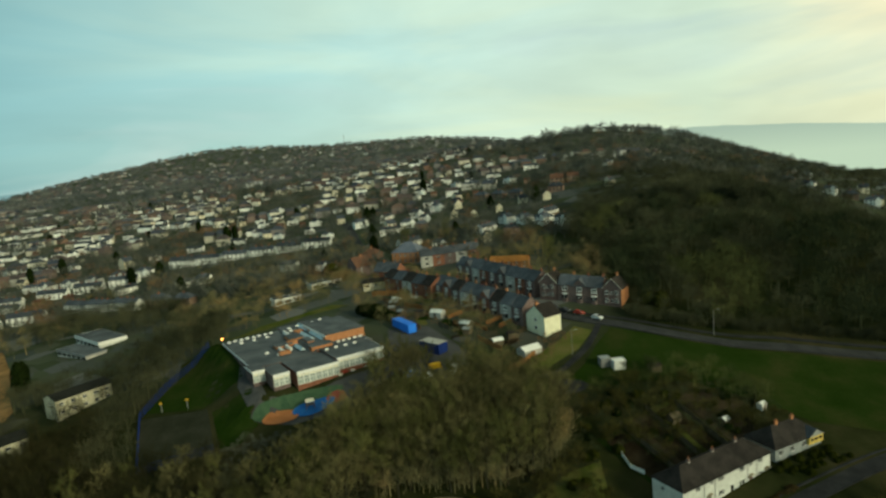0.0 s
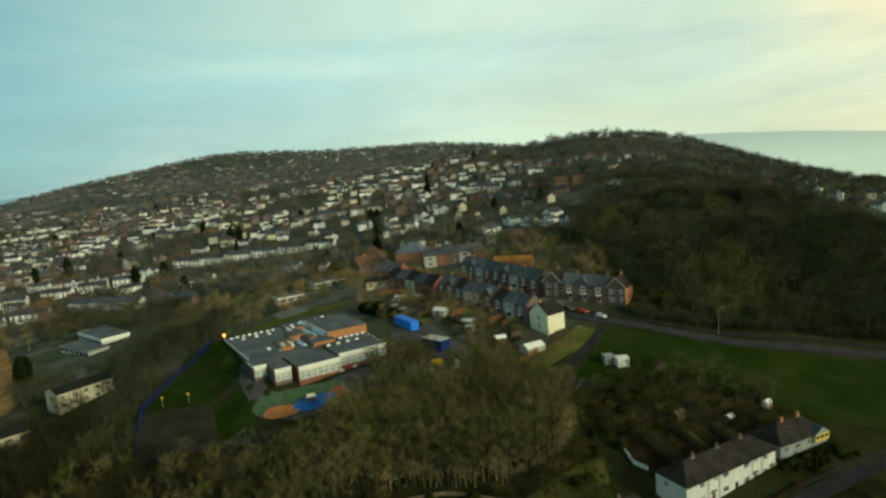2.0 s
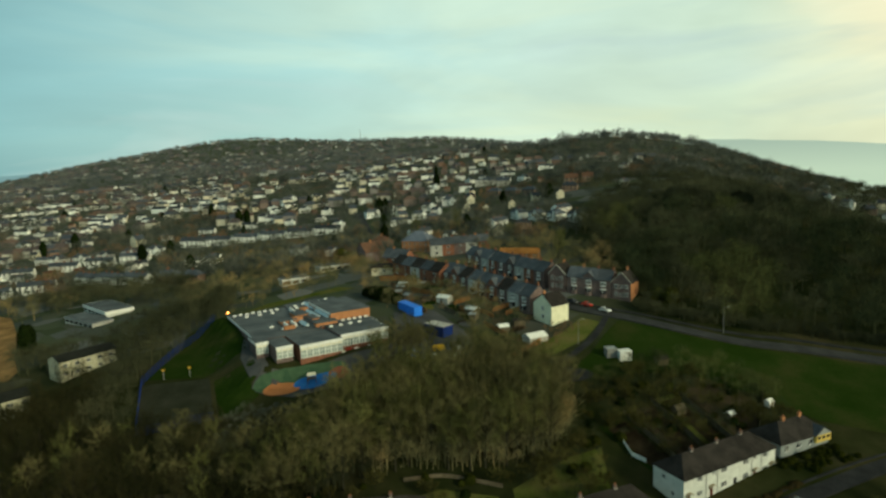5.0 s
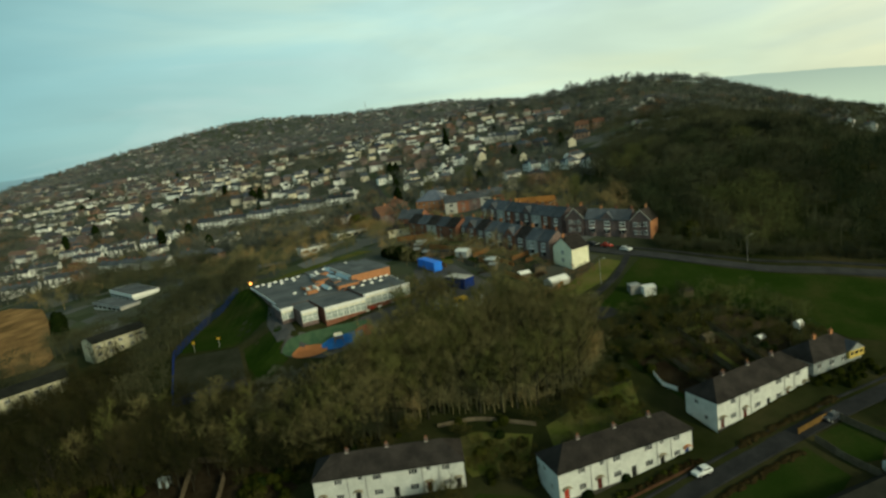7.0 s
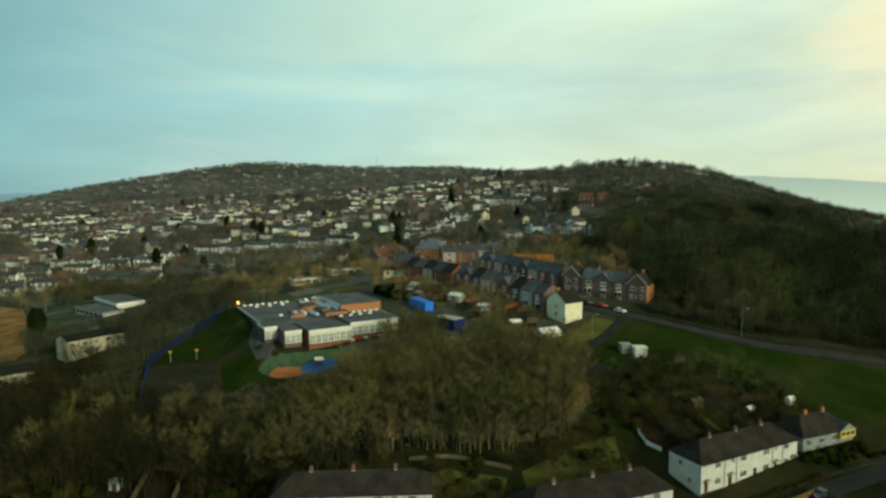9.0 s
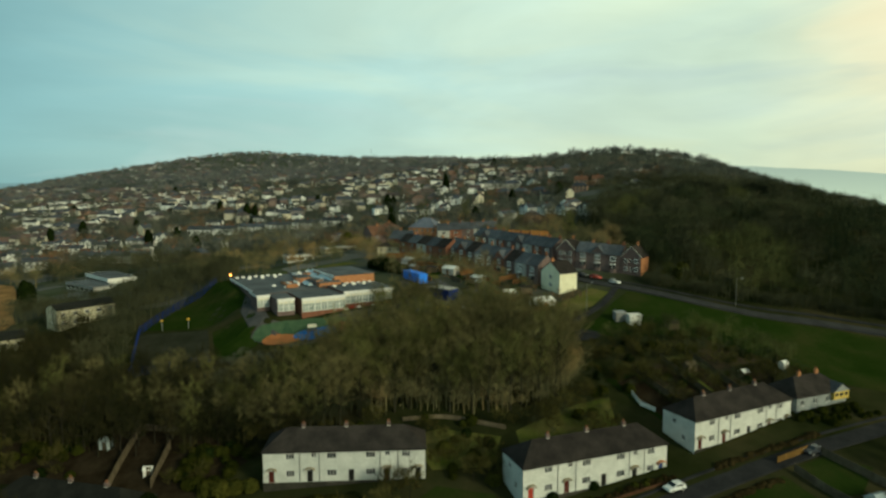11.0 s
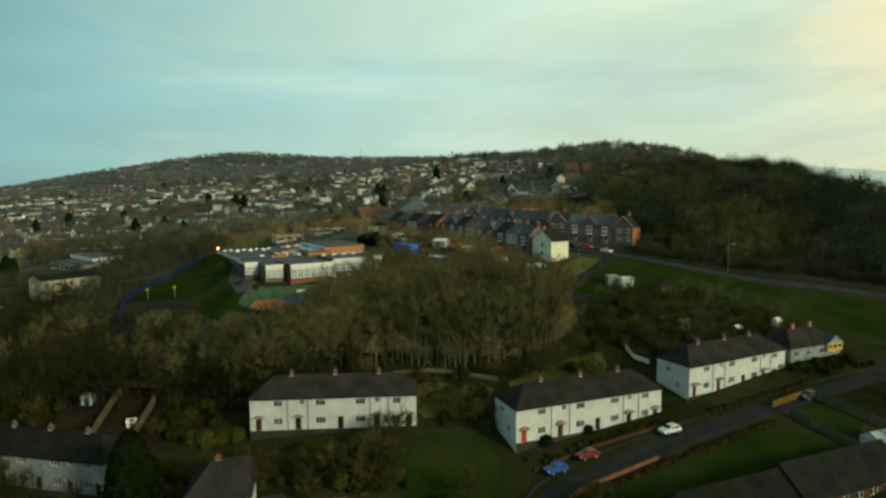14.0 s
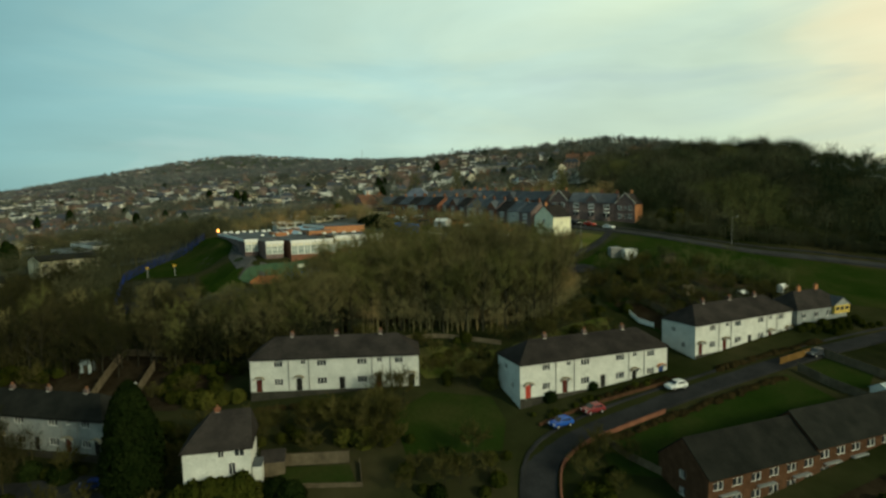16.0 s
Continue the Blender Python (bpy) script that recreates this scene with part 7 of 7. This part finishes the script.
def rail_fence(name, label, pts, height, mat, bay=3.0):
    """An open metal fence: posts, rails and a thin mesh of bars between them."""
    t = thing(name, label, "fence", at(*pts[0]))
    inv = t.matrix_basis.inverted()
    for (ax, ay), (bx, by) in zip(pts, pts[1:]):
        n = max(1, round(math.dist((ax, ay), (bx, by)) / bay))
        at_ = [(ax + (bx - ax) * i / n, ay + (by - ay) * i / n) for i in range(n + 1)]
        for i, (x, y) in enumerate(at_):
            p = inv @ Vector((x, y, mesh_z(x, y)))
            g = Geo()
            g.tube(p - Vector((0, 0, 0.4)), p + Vector((0, 0, height)), 0.06, 0.06, 5)
            part("post", g, mat, t)
            if i < n:
                q = inv @ Vector((*at_[i + 1], mesh_z(*at_[i + 1])))
                for f in (0.08, 0.5, 0.97):
                    r = Geo()
                    r.tube(p + Vector((0, 0, height * f)), q + Vector((0, 0, height * f)), 0.04, 0.04, 4)
                    part("rail", r, mat, t)
                k = Geo()
                for j in range(1, 24):
                    c = p.lerp(q, j / 24)
                    k.tube(c + Vector((0, 0, height * 0.08)), c + Vector((0, 0, height * 0.97)), 0.015, 0.015, 3, False)
                tagged(part("bar", k, mat, t), kind="stuff")
    return t


def wall_run(name, label, pts, height, mat, thick=0.25):
    line = smooth_line(pts, 1.2)
    a, b = sides_of(line, thick / 2), sides_of(line, -thick / 2)
    g = Geo()
    for i in range(len(line)):
        z = mesh_z(*line[i])
        g.v += [(*a[i], z - 0.4), (*a[i], z + height), (*b[i], z + height), (*b[i], z - 0.4)]
        if i:
            k = 4 * i
            g.f += [(k - 4 + j, k - 4 + (j + 1) % 4, k + (j + 1) % 4, k + j) for j in range(4)]
    g.f += [(3, 2, 1, 0), tuple(4 * (len(line) - 1) + j for j in range(4))]
    w = part(name, g, mat)
    return tagged(w, label, "wall", kind="structure")


wall_run("garden_wall", "low brown brick wall round the lane's bend", ((11.9, 76), (12.2, 81), (13.5, 85.8), (17.4, 89.6), (22.2, 92.1), (31, 96.3)), 0.6, BRICK)
wall_run("garden_wall", "grey stone wall above the lawn", ((-14, 122.2), (-6, 123.2), (0, 121.8), (7, 119.6)), 0.8, FENCE_W)
wall_run("garden_wall", "low brown wall beside the cottages' front gardens", ((11, 93.6), (20, 98.2), (34, 104.2)), 0.5, BRICK_B)
fence_run("fence", "weathered timber fence across the lawn below the lane", [(19.8, 90.4), (22.4, 86.6), (26.2, 83.4)], 1.2, FENCE_W)
fence_run("fence", "weathered brown timber fence beside the lane", [(55.5, 109.6), (59.5, 111.6), (64, 113.8)], 1.4, FENCE_T)
fence_run("fence", "weathered timber fence across the lawn", [(57.5, 107.5), (60, 102.5), (63.5, 98)], 1.6, FENCE_W)
fence_run("fence", "weathered timber fence beside the small lawn", [(64.5, 113), (68, 108), (72, 102.5)], 1.6, FENCE_W)
fence_run("fence", "pale panel fence behind a small lawn", [(-27.2, 86.4), (-17.2, 86.9)], 1.8, FENCE_W)
fence_run("fence", "weathered panel fence below a small lawn", [(-25.5, 81.8), (-14.6, 82.2), (-15.6, 86.6)], 0.7, FENCE_W)
fence_run("fence", "pale timber fence in the back gardens", [(-65.4, 103.5), (-68.0, 120.2)], 1.9, FENCE_W)
fence_run("fence", "pale timber fence between long back gardens", [(-57.6, 104), (-58.9, 114.2)], 1.9, FENCE_W)
fence_run("fence", "pale timber fence below the tree belt", [(-68.0, 120.6), (-60.0, 119.4)], 1.4, FENCE_W)
fence_run("fence", "brown fence between the long gardens", [(46, 124), (38, 142)], 1.5, FENCE_W)
fence_run("fence", "brown fence beside a soil bed", [(53, 128), (46, 147)], 1.5, FENCE_W)
fence_run("fence", "brown fence along a dug garden", [(60, 131.5), (53, 152)], 1.5, FENCE_W)
fence_run("fence", "pale fence at the field's edge", [(68, 137), (74, 148), (78, 156)], 1.6, FENCE_W)
fence_run("fence", "white fence panels behind the cottages", [(35.3, 132.0), (36.0, 128.0), (38.4, 125.8)], 1.0, TRIM_W)
fence_run("fence", "orange timber fence beside the path", [(14, 169.8), (19, 173), (24, 178.5)], 1.5, FENCE_O)
fence_run("fence", "orange timber fence behind the brick street", [(-20, 232), (-10, 222), (0, 214)], 1.8, FENCE_O)
fence_run("fence", "orange timber fence across a back garden", [(-35, 255.5), (-20.5, 249.8)], 2.2, FENCE_O)
# soil beds in the long gardens
for q in ([(40, 123), (45, 125.5), (38, 140), (33, 137)], [(48, 128), (52, 130), (46, 144), (42, 142)], [(55, 131), (59, 133), (53, 149), (49, 147)]):
    drape("soil_bed", q, EARTH, 0.08, "dug brown soil bed in a long garden", "soil bed")
# the blue fence round the court
rail_fence("mesh_fence", "blue painted metal fence round the ball court", [(-83, 143), (-94, 168), (-93, 190), (-88, 208)], 2.4, BLUE_M)
rail_fence("mesh_fence", "blue painted metal fence below the ball court", [(-83, 142.6), (-65, 147.6)], 2.4, BLUE_M)


def car(label, x, y, turn, paint, van=False, category="car"):
    """A parked car: body, cabin glass, roof, wheels and lamps."""
    t = thing("van" if van else "car", label, "van" if van else category, at(x, y, turn, mesh_z(x, y) + 0.12))
    L, W = (4.9, 1.9) if van else (3.75, 1.68)
    prof = [(0, 0.32), (0, 0.70), (0.12, 0.84), (0.9, 0.96), (1.6, 1.46), (3.05, 1.48), (3.58, 1.02), (3.73, 0.85), (3.75, 0.35)]
    if van:
        prof = [(0, 0.35), (0, 0.85), (0.15, 1.0), (0.85, 1.15), (1.5, 1.95), (4.8, 2.0), (4.9, 1.9), (4.9, 0.4)]
    g = Geo()
    n = len(prof)
    for s in (-1, 1):
        for px, pz in prof:
            inset = 0.16 * max(0.0, (pz - 0.95) / 0.5)
            g.v.append((px - L / 2, s * (W / 2 - inset), pz))
    g.f.append(tuple(range(n)))
    g.f.append(tuple(reversed(range(n, 2 * n))))
    g.f += [(i, n + i, n + (i + 1) % n, (i + 1) % n) for i in range(n)]
    part("body", g, paint, t, bevel=0.09)
    w = Geo()
    if van:
        w.face((0.95 - L / 2, -0.75, 1.25), (0.95 - L / 2, 0.75, 1.25), (1.42 - L / 2, 0.7, 1.85), (1.42 - L / 2, -0.7, 1.85))
    else:
        w.face((0.96 - L / 2, -0.72, 1.0), (0.96 - L / 2, 0.72, 1.0), (1.55 - L / 2, 0.64, 1.42), (1.55 - L / 2, -0.64, 1.42))
        rear = Geo()
        rear.face((3.12 - L / 2, 0.64, 1.42), (3.56 - L / 2, 0.72, 1.04), (3.56 - L / 2, -0.72, 1.04), (3.12 - L / 2, -0.64, 1.42))
        rear.v = [(a, b, c + 0.03) for a, b, c in rear.v]
        part("rear_window", rear, GLASS, t)
    w.v = [(a, b, c + 0.03) for a, b, c in w.v]
    part("windscreen", w, GLASS, t)
    for s in (-1, 1):
        sw = Geo()
        yy = s * (W / 2 - 0.06)
        sw.box(1.5 - L / 2, (3.1 if not van else 2.3) - L / 2, min(yy, yy + s * 0.02), max(yy, yy + s * 0.02), 1.0 if not van else 1.25, 1.33 if not van else 1.75)
        part("side_window", sw, GLASS, t)
        for wx in (0.75, L - 0.8):
            wh = Geo()
            wh.tube((wx - L / 2, s * (W / 2 - 0.2), 0.31), (wx - L / 2, s * (W / 2 + 0.02), 0.31), 0.31, 0.31, 12)
            tyre = part("wheel", wh, TYRE, t)
            rim = Geo()
            rim.tube((wx - L / 2, s * (W / 2 + 0.02), 0.31), (wx - L / 2, s * (W / 2 + 0.035), 0.31), 0.19, 0.17, 10)
            part("rim", rim, STEEL, tyre)
        hl = Geo()
        hl.box(-L / 2 - 0.02, -L / 2 + 0.06, s * 0.62 - 0.16, s * 0.62 + 0.16, 0.62, 0.76)
        part("headlight", hl, TRIM_W, t)
    return t


car("white hatchback parked on the lane", 34.8, 102.4, 25, CAR_W)
car("bright blue car parked at the lane's bend", 14.3, 93.4, 28, CAR_B)
car("maroon car parked beside the lane", 19.8, 96.4, 27, CAR_P)
drape("yard", [(-72, 79), (-47.5, 78), (-48, 87.5), (-58, 88.4), (-72, 87.5)], ASPHALT, 0.1, "dark tarmac turning place below the cypress", "yard")
car("dark blue car parked below the cypress", -54.2, 85.4, 8, BLUE_M)
car("dark car parked higher up the lane", 63.6, 112.8, 25, CAR_K)
car("red car parked on the road's bend", 41.6, 201.8, 135, CAR_R)
car("white van parked in the school car park", -2.0, 171.8, 80, CAR_W, van=True)
for x, y, h, p in ((-12, 170.2, 70, CAR_K), (-9.6, 169.6, 72, CAR_W), (-14.5, 171.3, 70, CAR_B)):
    car("car parked in the school car park", x, y, h, p)
for x, y, h, p in ((46.5, 196.6, 130, CAR_W), (37.6, 205, 128, CAR_K), (34.5, 209, 124, CAR_K), (25.5, 222, 120, CAR_W), (19, 233, 120, CAR_K), (12, 245, 120, CAR_R)):
    car("car parked along the brick street", x, y, h, p)


def shed(name, label, x, y, turn, L, D, h, rise, wall, roof, door=True):
    t = thing(name, label, "shed", at(x, y, turn))
    g = Geo()
    g.box(0, L, 0, D, -0.8, h)
    g.face((0, D, h), (0, 0, h), (0, D / 2, h + rise))
    g.face((L, 0, h), (L, D, h), (L, D / 2, h + rise))
    part("wall", g, wall, t)
    part("roof", roof_geo(L, D, h, rise, False, 0.15, thick=0.08), roof, t)
    if door:
        d = Geo()
        d.box(L * 0.35, L * 0.35 + 0.9, -0.05, 0.0, 0.05, 1.95)
        part("door", d, FENCE_W, t)
    return t


def box_store(name, label, x, y, turn, L, D, h, wall, roof, category="container"):
    """A ribbed steel container with a flat lid."""
    t = thing(name, label, category, at(x, y, turn))
    g = Geo()
    ribs = [(L * i / 24, -0.06 * (i % 4 in (1, 2))) for i in range(25)]
    g.slab(ribs + [(L, D), (0, D)], -0.5, h)
    part("body", g, wall, t)
    r = Geo()
    r.box(-0.06, L + 0.06, -0.1, D + 0.06, h + 0.002, h + 0.14)
    part("roof", r, roof, t)
    d = Geo()
    d.box(-0.06, 0.0, 0.2, D - 0.2, 0.1, h - 0.15)
    part("door", d, wall, t)
    return t


shed("garage", "pale roofed garage beside the white house", 19.5, 175.2, 30, 6.4, 4.2, 2.2, 1.0, RENDER_G, TRIM_W)
shed("garden_shed", "small pale shed in a back garden", 11.0, 184.0, 20, 3.4, 2.6, 1.9, 0.7, FENCE_W, TRIM_W)
shed("garden_shed", "small timber shed behind the brick street", 0.5, 201.0, -40, 4.2, 3.0, 2.0, 0.8, FENCE_W, TRIM_W)
shed("garden_shed", "white roofed shed behind the brick street", -9.5, 214.0, -35, 5.0, 3.4, 2.0, 0.9, RENDER_G, TRIM_W)
shed("garden_shed", "small pale garden shed among shrubs", 62.5, 139.5, 30, 1.9, 1.6, 1.7, 0.5, FENCE_W, TRIM_W)
shed("garden_shed", "weathered garden shed in a long garden", 50.5, 141.0, 28, 2.8, 2.2, 1.9, 0.6, FENCE_W, FENCE_W)
shed("garden_shed", "dark garden shed at the field's edge", 53.0, 163.0, 10, 3.0, 2.4, 2.0, 0.6, FENCE_W, ROOF)
shed("greenhouse", "small glazed greenhouse behind the cottages", -73.4, 114.4, -10, 2.0, 1.6, 1.8, 0.6, GLASS_B, GLASS_B)
shed("garden_shed", "white shed at the end of a garden", 74.5, 145.5, 30, 1.7, 1.5, 1.6, 0.5, TRIM_W, TRIM_W)
shed("garden_shed", "tiny white shed between garden fences", -60.4, 106.6, 15, 1.5, 1.3, 1.4, 0.4, TRIM_W, TRIM_W)
shed("outbuilding", "grey outbuilding beside the hipped house", -29.0, 84.0, 12, 3.2, 3.6, 2.2, 1.0, FENCE_W, ROOF)
shed("conservatory", "pale glazed conservatory behind the brick row", 66.0, 97.0, 23, 4.0, 3.2, 2.3, 0.9, RENDER_W, GLASS_B)
box_store("container", "white steel store on the field's corner", 43.2, 165.2, 8, 3.4, 2.6, 2.7, TRIM_W, TRIM_W)
box_store("container", "grey steel store on the field's corner", 40.0, 167.0, 8, 2.8, 2.6, 2.6, PIPE, STEEL)
box_store("container", "bright blue roofed steel container by the school", -22.9, 210.6, -59, 12.5, 3.0, 2.4, BLUE_L, BLUE_L)
box_store("container", "dark blue steel container with a pale roof", -12.4, 187.6, -42, 8.2, 4.2, 2.9, BLUE_M, RENDER_G)
box_store("skip", "yellow steel skip in the car park", -9.0, 173.8, 20, 3.4, 1.9, 1.4, YELLOW, YELLOW, "skip")
# low buildings beyond the flats
def low_block(name, label, x, y, turn, L, D, h, wall, edge=TRIM_W, bays=0, category="building", lip=0.6):
    t = thing(name, label, category, at(x, y, turn))
    flat_block(t, 0, L, 0, D, -3, h, wall, edge=edge, lip=lip)
    if bays:
        for i in range(bays):
            w = Geo()
            a = L * (i + 0.15) / bays
            w.box(a, a + L / bays * 0.7, -0.06, -0.01, 1.0, h - 0.9)
            part("window", w, GLASS, t)
    return t


low_block("lodge", "low flat-roofed building with a broad white edge", -169, 262, -40, 26, 11, 3.8, RENDER_W, bays=6, lip=1.2)
low_block("lodge", "low grey flat-roofed annexe beside the lodge", -166, 244, -34, 24, 8, 3.0, RENDER_G, STEEL, 6)
low_block("canteen", "small pale flat-roofed building behind the school", -80, 266, 35, 12, 6, 3.2, RENDER_W, TRIM_W, 3)
low_block("canteen", "long pale flat-roofed building in the trees", -68, 288, 38, 16, 6, 3.0, RENDER_C, TRIM_W, 4)


def pole(name, label, x, y, h, mat, arm=True, category="pole"):
    t = thing(name, label, category, at(x, y))
    g = Geo()
    g.tube((0, 0, -0.6), (0, 0, h), 0.08, 0.05, 6)
    part("post", g, mat, t)
    if arm:
        a = Geo()
        a.tube((0, 0, h - 0.1), (1.3, 0, h + 0.25), 0.05, 0.04, 5)
        ar = part("arm", a, mat, t)
        k = Geo()
        k.box(1.1, 1.75, -0.13, 0.13, h + 0.18, h + 0.32)
        part("lamp_head", k, STEEL, ar)
    return t


pole("street_lamp", "grey steel street lamp beside the road", 79, 183, 8.0, PIPE)
pole("street_lamp", "grey steel street lamp by the path", 33.5, 175, 7.5, PIPE)
for x, y in ((-88.5, 170.3), (-80.8, 170.5)):
    t = thing("goal_post", "yellow-headed steel post beside the ball court", "post", at(x, y))
    g = Geo()
    g.tube((0, 0, -0.4), (0, 0, 3.0), 0.08, 0.08, 6)
    part("post", g, STEEL, t)
    g = Geo()
    g.box(-0.4, 0.4, -0.05, 0.05, 2.6, 3.15)
    part("backboard", g, YELLOW, t)
# masts on the skyline
for x, y, h, lab in ((228, 882, 15, "slender steel mast among trees on the ridge"), (-395, 2520, 42, "lattice mast on the far ridge")):
    t = thing("mast", lab, "mast", pose(x, y, ground_z(x, y)))
    g = Geo()
    g.tube((0, 0, -1), (0, 0, h), h * 0.03, h * 0.014, 4)
    part("mast_pole", g, PIPE, t)
    for k in (0.7, 0.85):
        g = Geo()
        g.tube((-h * 0.06, 0, h * k), (h * 0.06, 0, h * k), h * 0.012, h * 0.012, 4)
        part("crossarm", g, PIPE, t)
# play things in the yard
t = thing("climbing_frame", "small timber and steel climbing frame on blue rubber", "play equipment", at(-42.5, 161.2, 20))
for x in (-1.2, 1.2):
    for y in (-0.8, 0.8):
        g = Geo()
        g.tube((x, y, -0.3), (x * 0.8, y * 0.8, 2.4), 0.08, 0.08, 6)
        part("leg", g, FENCE_W, t)
g = Geo()
g.box(-1.2, 1.2, -0.8, 0.8, 1.3, 1.42)
part("deck", g, FENCE_W, t)
g = Geo()
g.face((-1.3, -0.9, 2.3), (1.3, -0.9, 2.3), (1.0, 0, 3.0), (-1.0, 0, 3.0))
g.face((1.3, 0.9, 2.3), (-1.3, 0.9, 2.3), (-1.0, 0, 3.0), (1.0, 0, 3.0))
part("canopy", g, CREAM_P, t)
# clutter of the back gardens between the school and the brick streets
rc = random.Random(91)
for k, (x, y) in enumerate(scatter([(-24, 208), (-12, 208), (4, 186), (20, 184), (18, 193), (-9, 232), (-30, 256), (-38, 236)], 26, 5.0, rc)):
    if k % 3 == 0:
        shed("garden_shed", "small weathered garden shed behind the brick street", x, y, rc.uniform(-60, 30), rc.uniform(2.2, 4.0), rc.uniform(2.0, 2.8), 1.9, 0.6, FENCE_W, rc.choice((TRIM_W, ROOF, STEEL)))
    else:
        a = rc.choice((-0.95, 0.6))
        w = rc.uniform(6, 12)
        fence_run("fence", "brown timber fence between back gardens", [(x, y), (x + w * math.cos(a), y + w * math.sin(a))], 1.6, rc.choice((FENCE_O, FENCE_W, FENCE_O)), 2.4)
for k, (x, y) in enumerate(scatter([(-30, 250), (-24, 208), (-10, 206), (6, 184), (22, 184), (18, 194), (-8, 232)], 40, 2.5, rc)):
    drape("soil_bed" if k % 2 else "garden_lawn", blob(x, y, rc.uniform(2, 4), rc.uniform(1.5, 2.6), rc.uniform(0, 3), 0.08, 10, k), (EARTH, GRASS_Y, TARMAC_L, GRASS)[k % 4], 0.08 + 0.01 * (k % 5), ("lawn of yellowish winter grass behind the street", "brown dug bed behind the street")[k % 2], "garden") if k < 22 else None
# a gabled oriel with yellow tiles on the end house
t = thing("oriel", "yellow tile-hung oriel under a small gable", "bay window", pose(67.6, 126.6, -0.6, 0, 0, 24))
g = Geo()
g.box(10.2, 14.8, -0.7, -0.02, 3.9, 4.55)
g.box(10.2, 14.8, -0.7, -0.02, 5.25, 5.6)
for u in (10.2, 11.6, 13.1, 14.5):
    g.box(u, u + 0.3, -0.7, -0.02, 4.55, 5.25)
part("panel", g, YELLOW_T, t)
g = Geo()
g.box(10.3, 14.7, -0.62, -0.1, 4.55, 5.25)
part("pane", g, GLASS, t)
g = Geo()
g.slab([(10.2, -0.7), (14.8, -0.7), (14.8, -0.02), (10.2, -0.02)], 5.6, 5.7)
g.face((10.2, -0.7, 5.7), (14.8, -0.7, 5.7), (12.5, -0.7, 7.1))
part("gable", g, DIM_RENDER, t, "grey rendered gable")
r = roof_geo(4.2, 4.6, 5.7, 1.4, False).moved(Matrix.Translation((14.8, -0.7, 0)) @ Matrix.Rotation(math.pi / 2, 4, "Z"))
part("roof", r, ROOF_S, t)
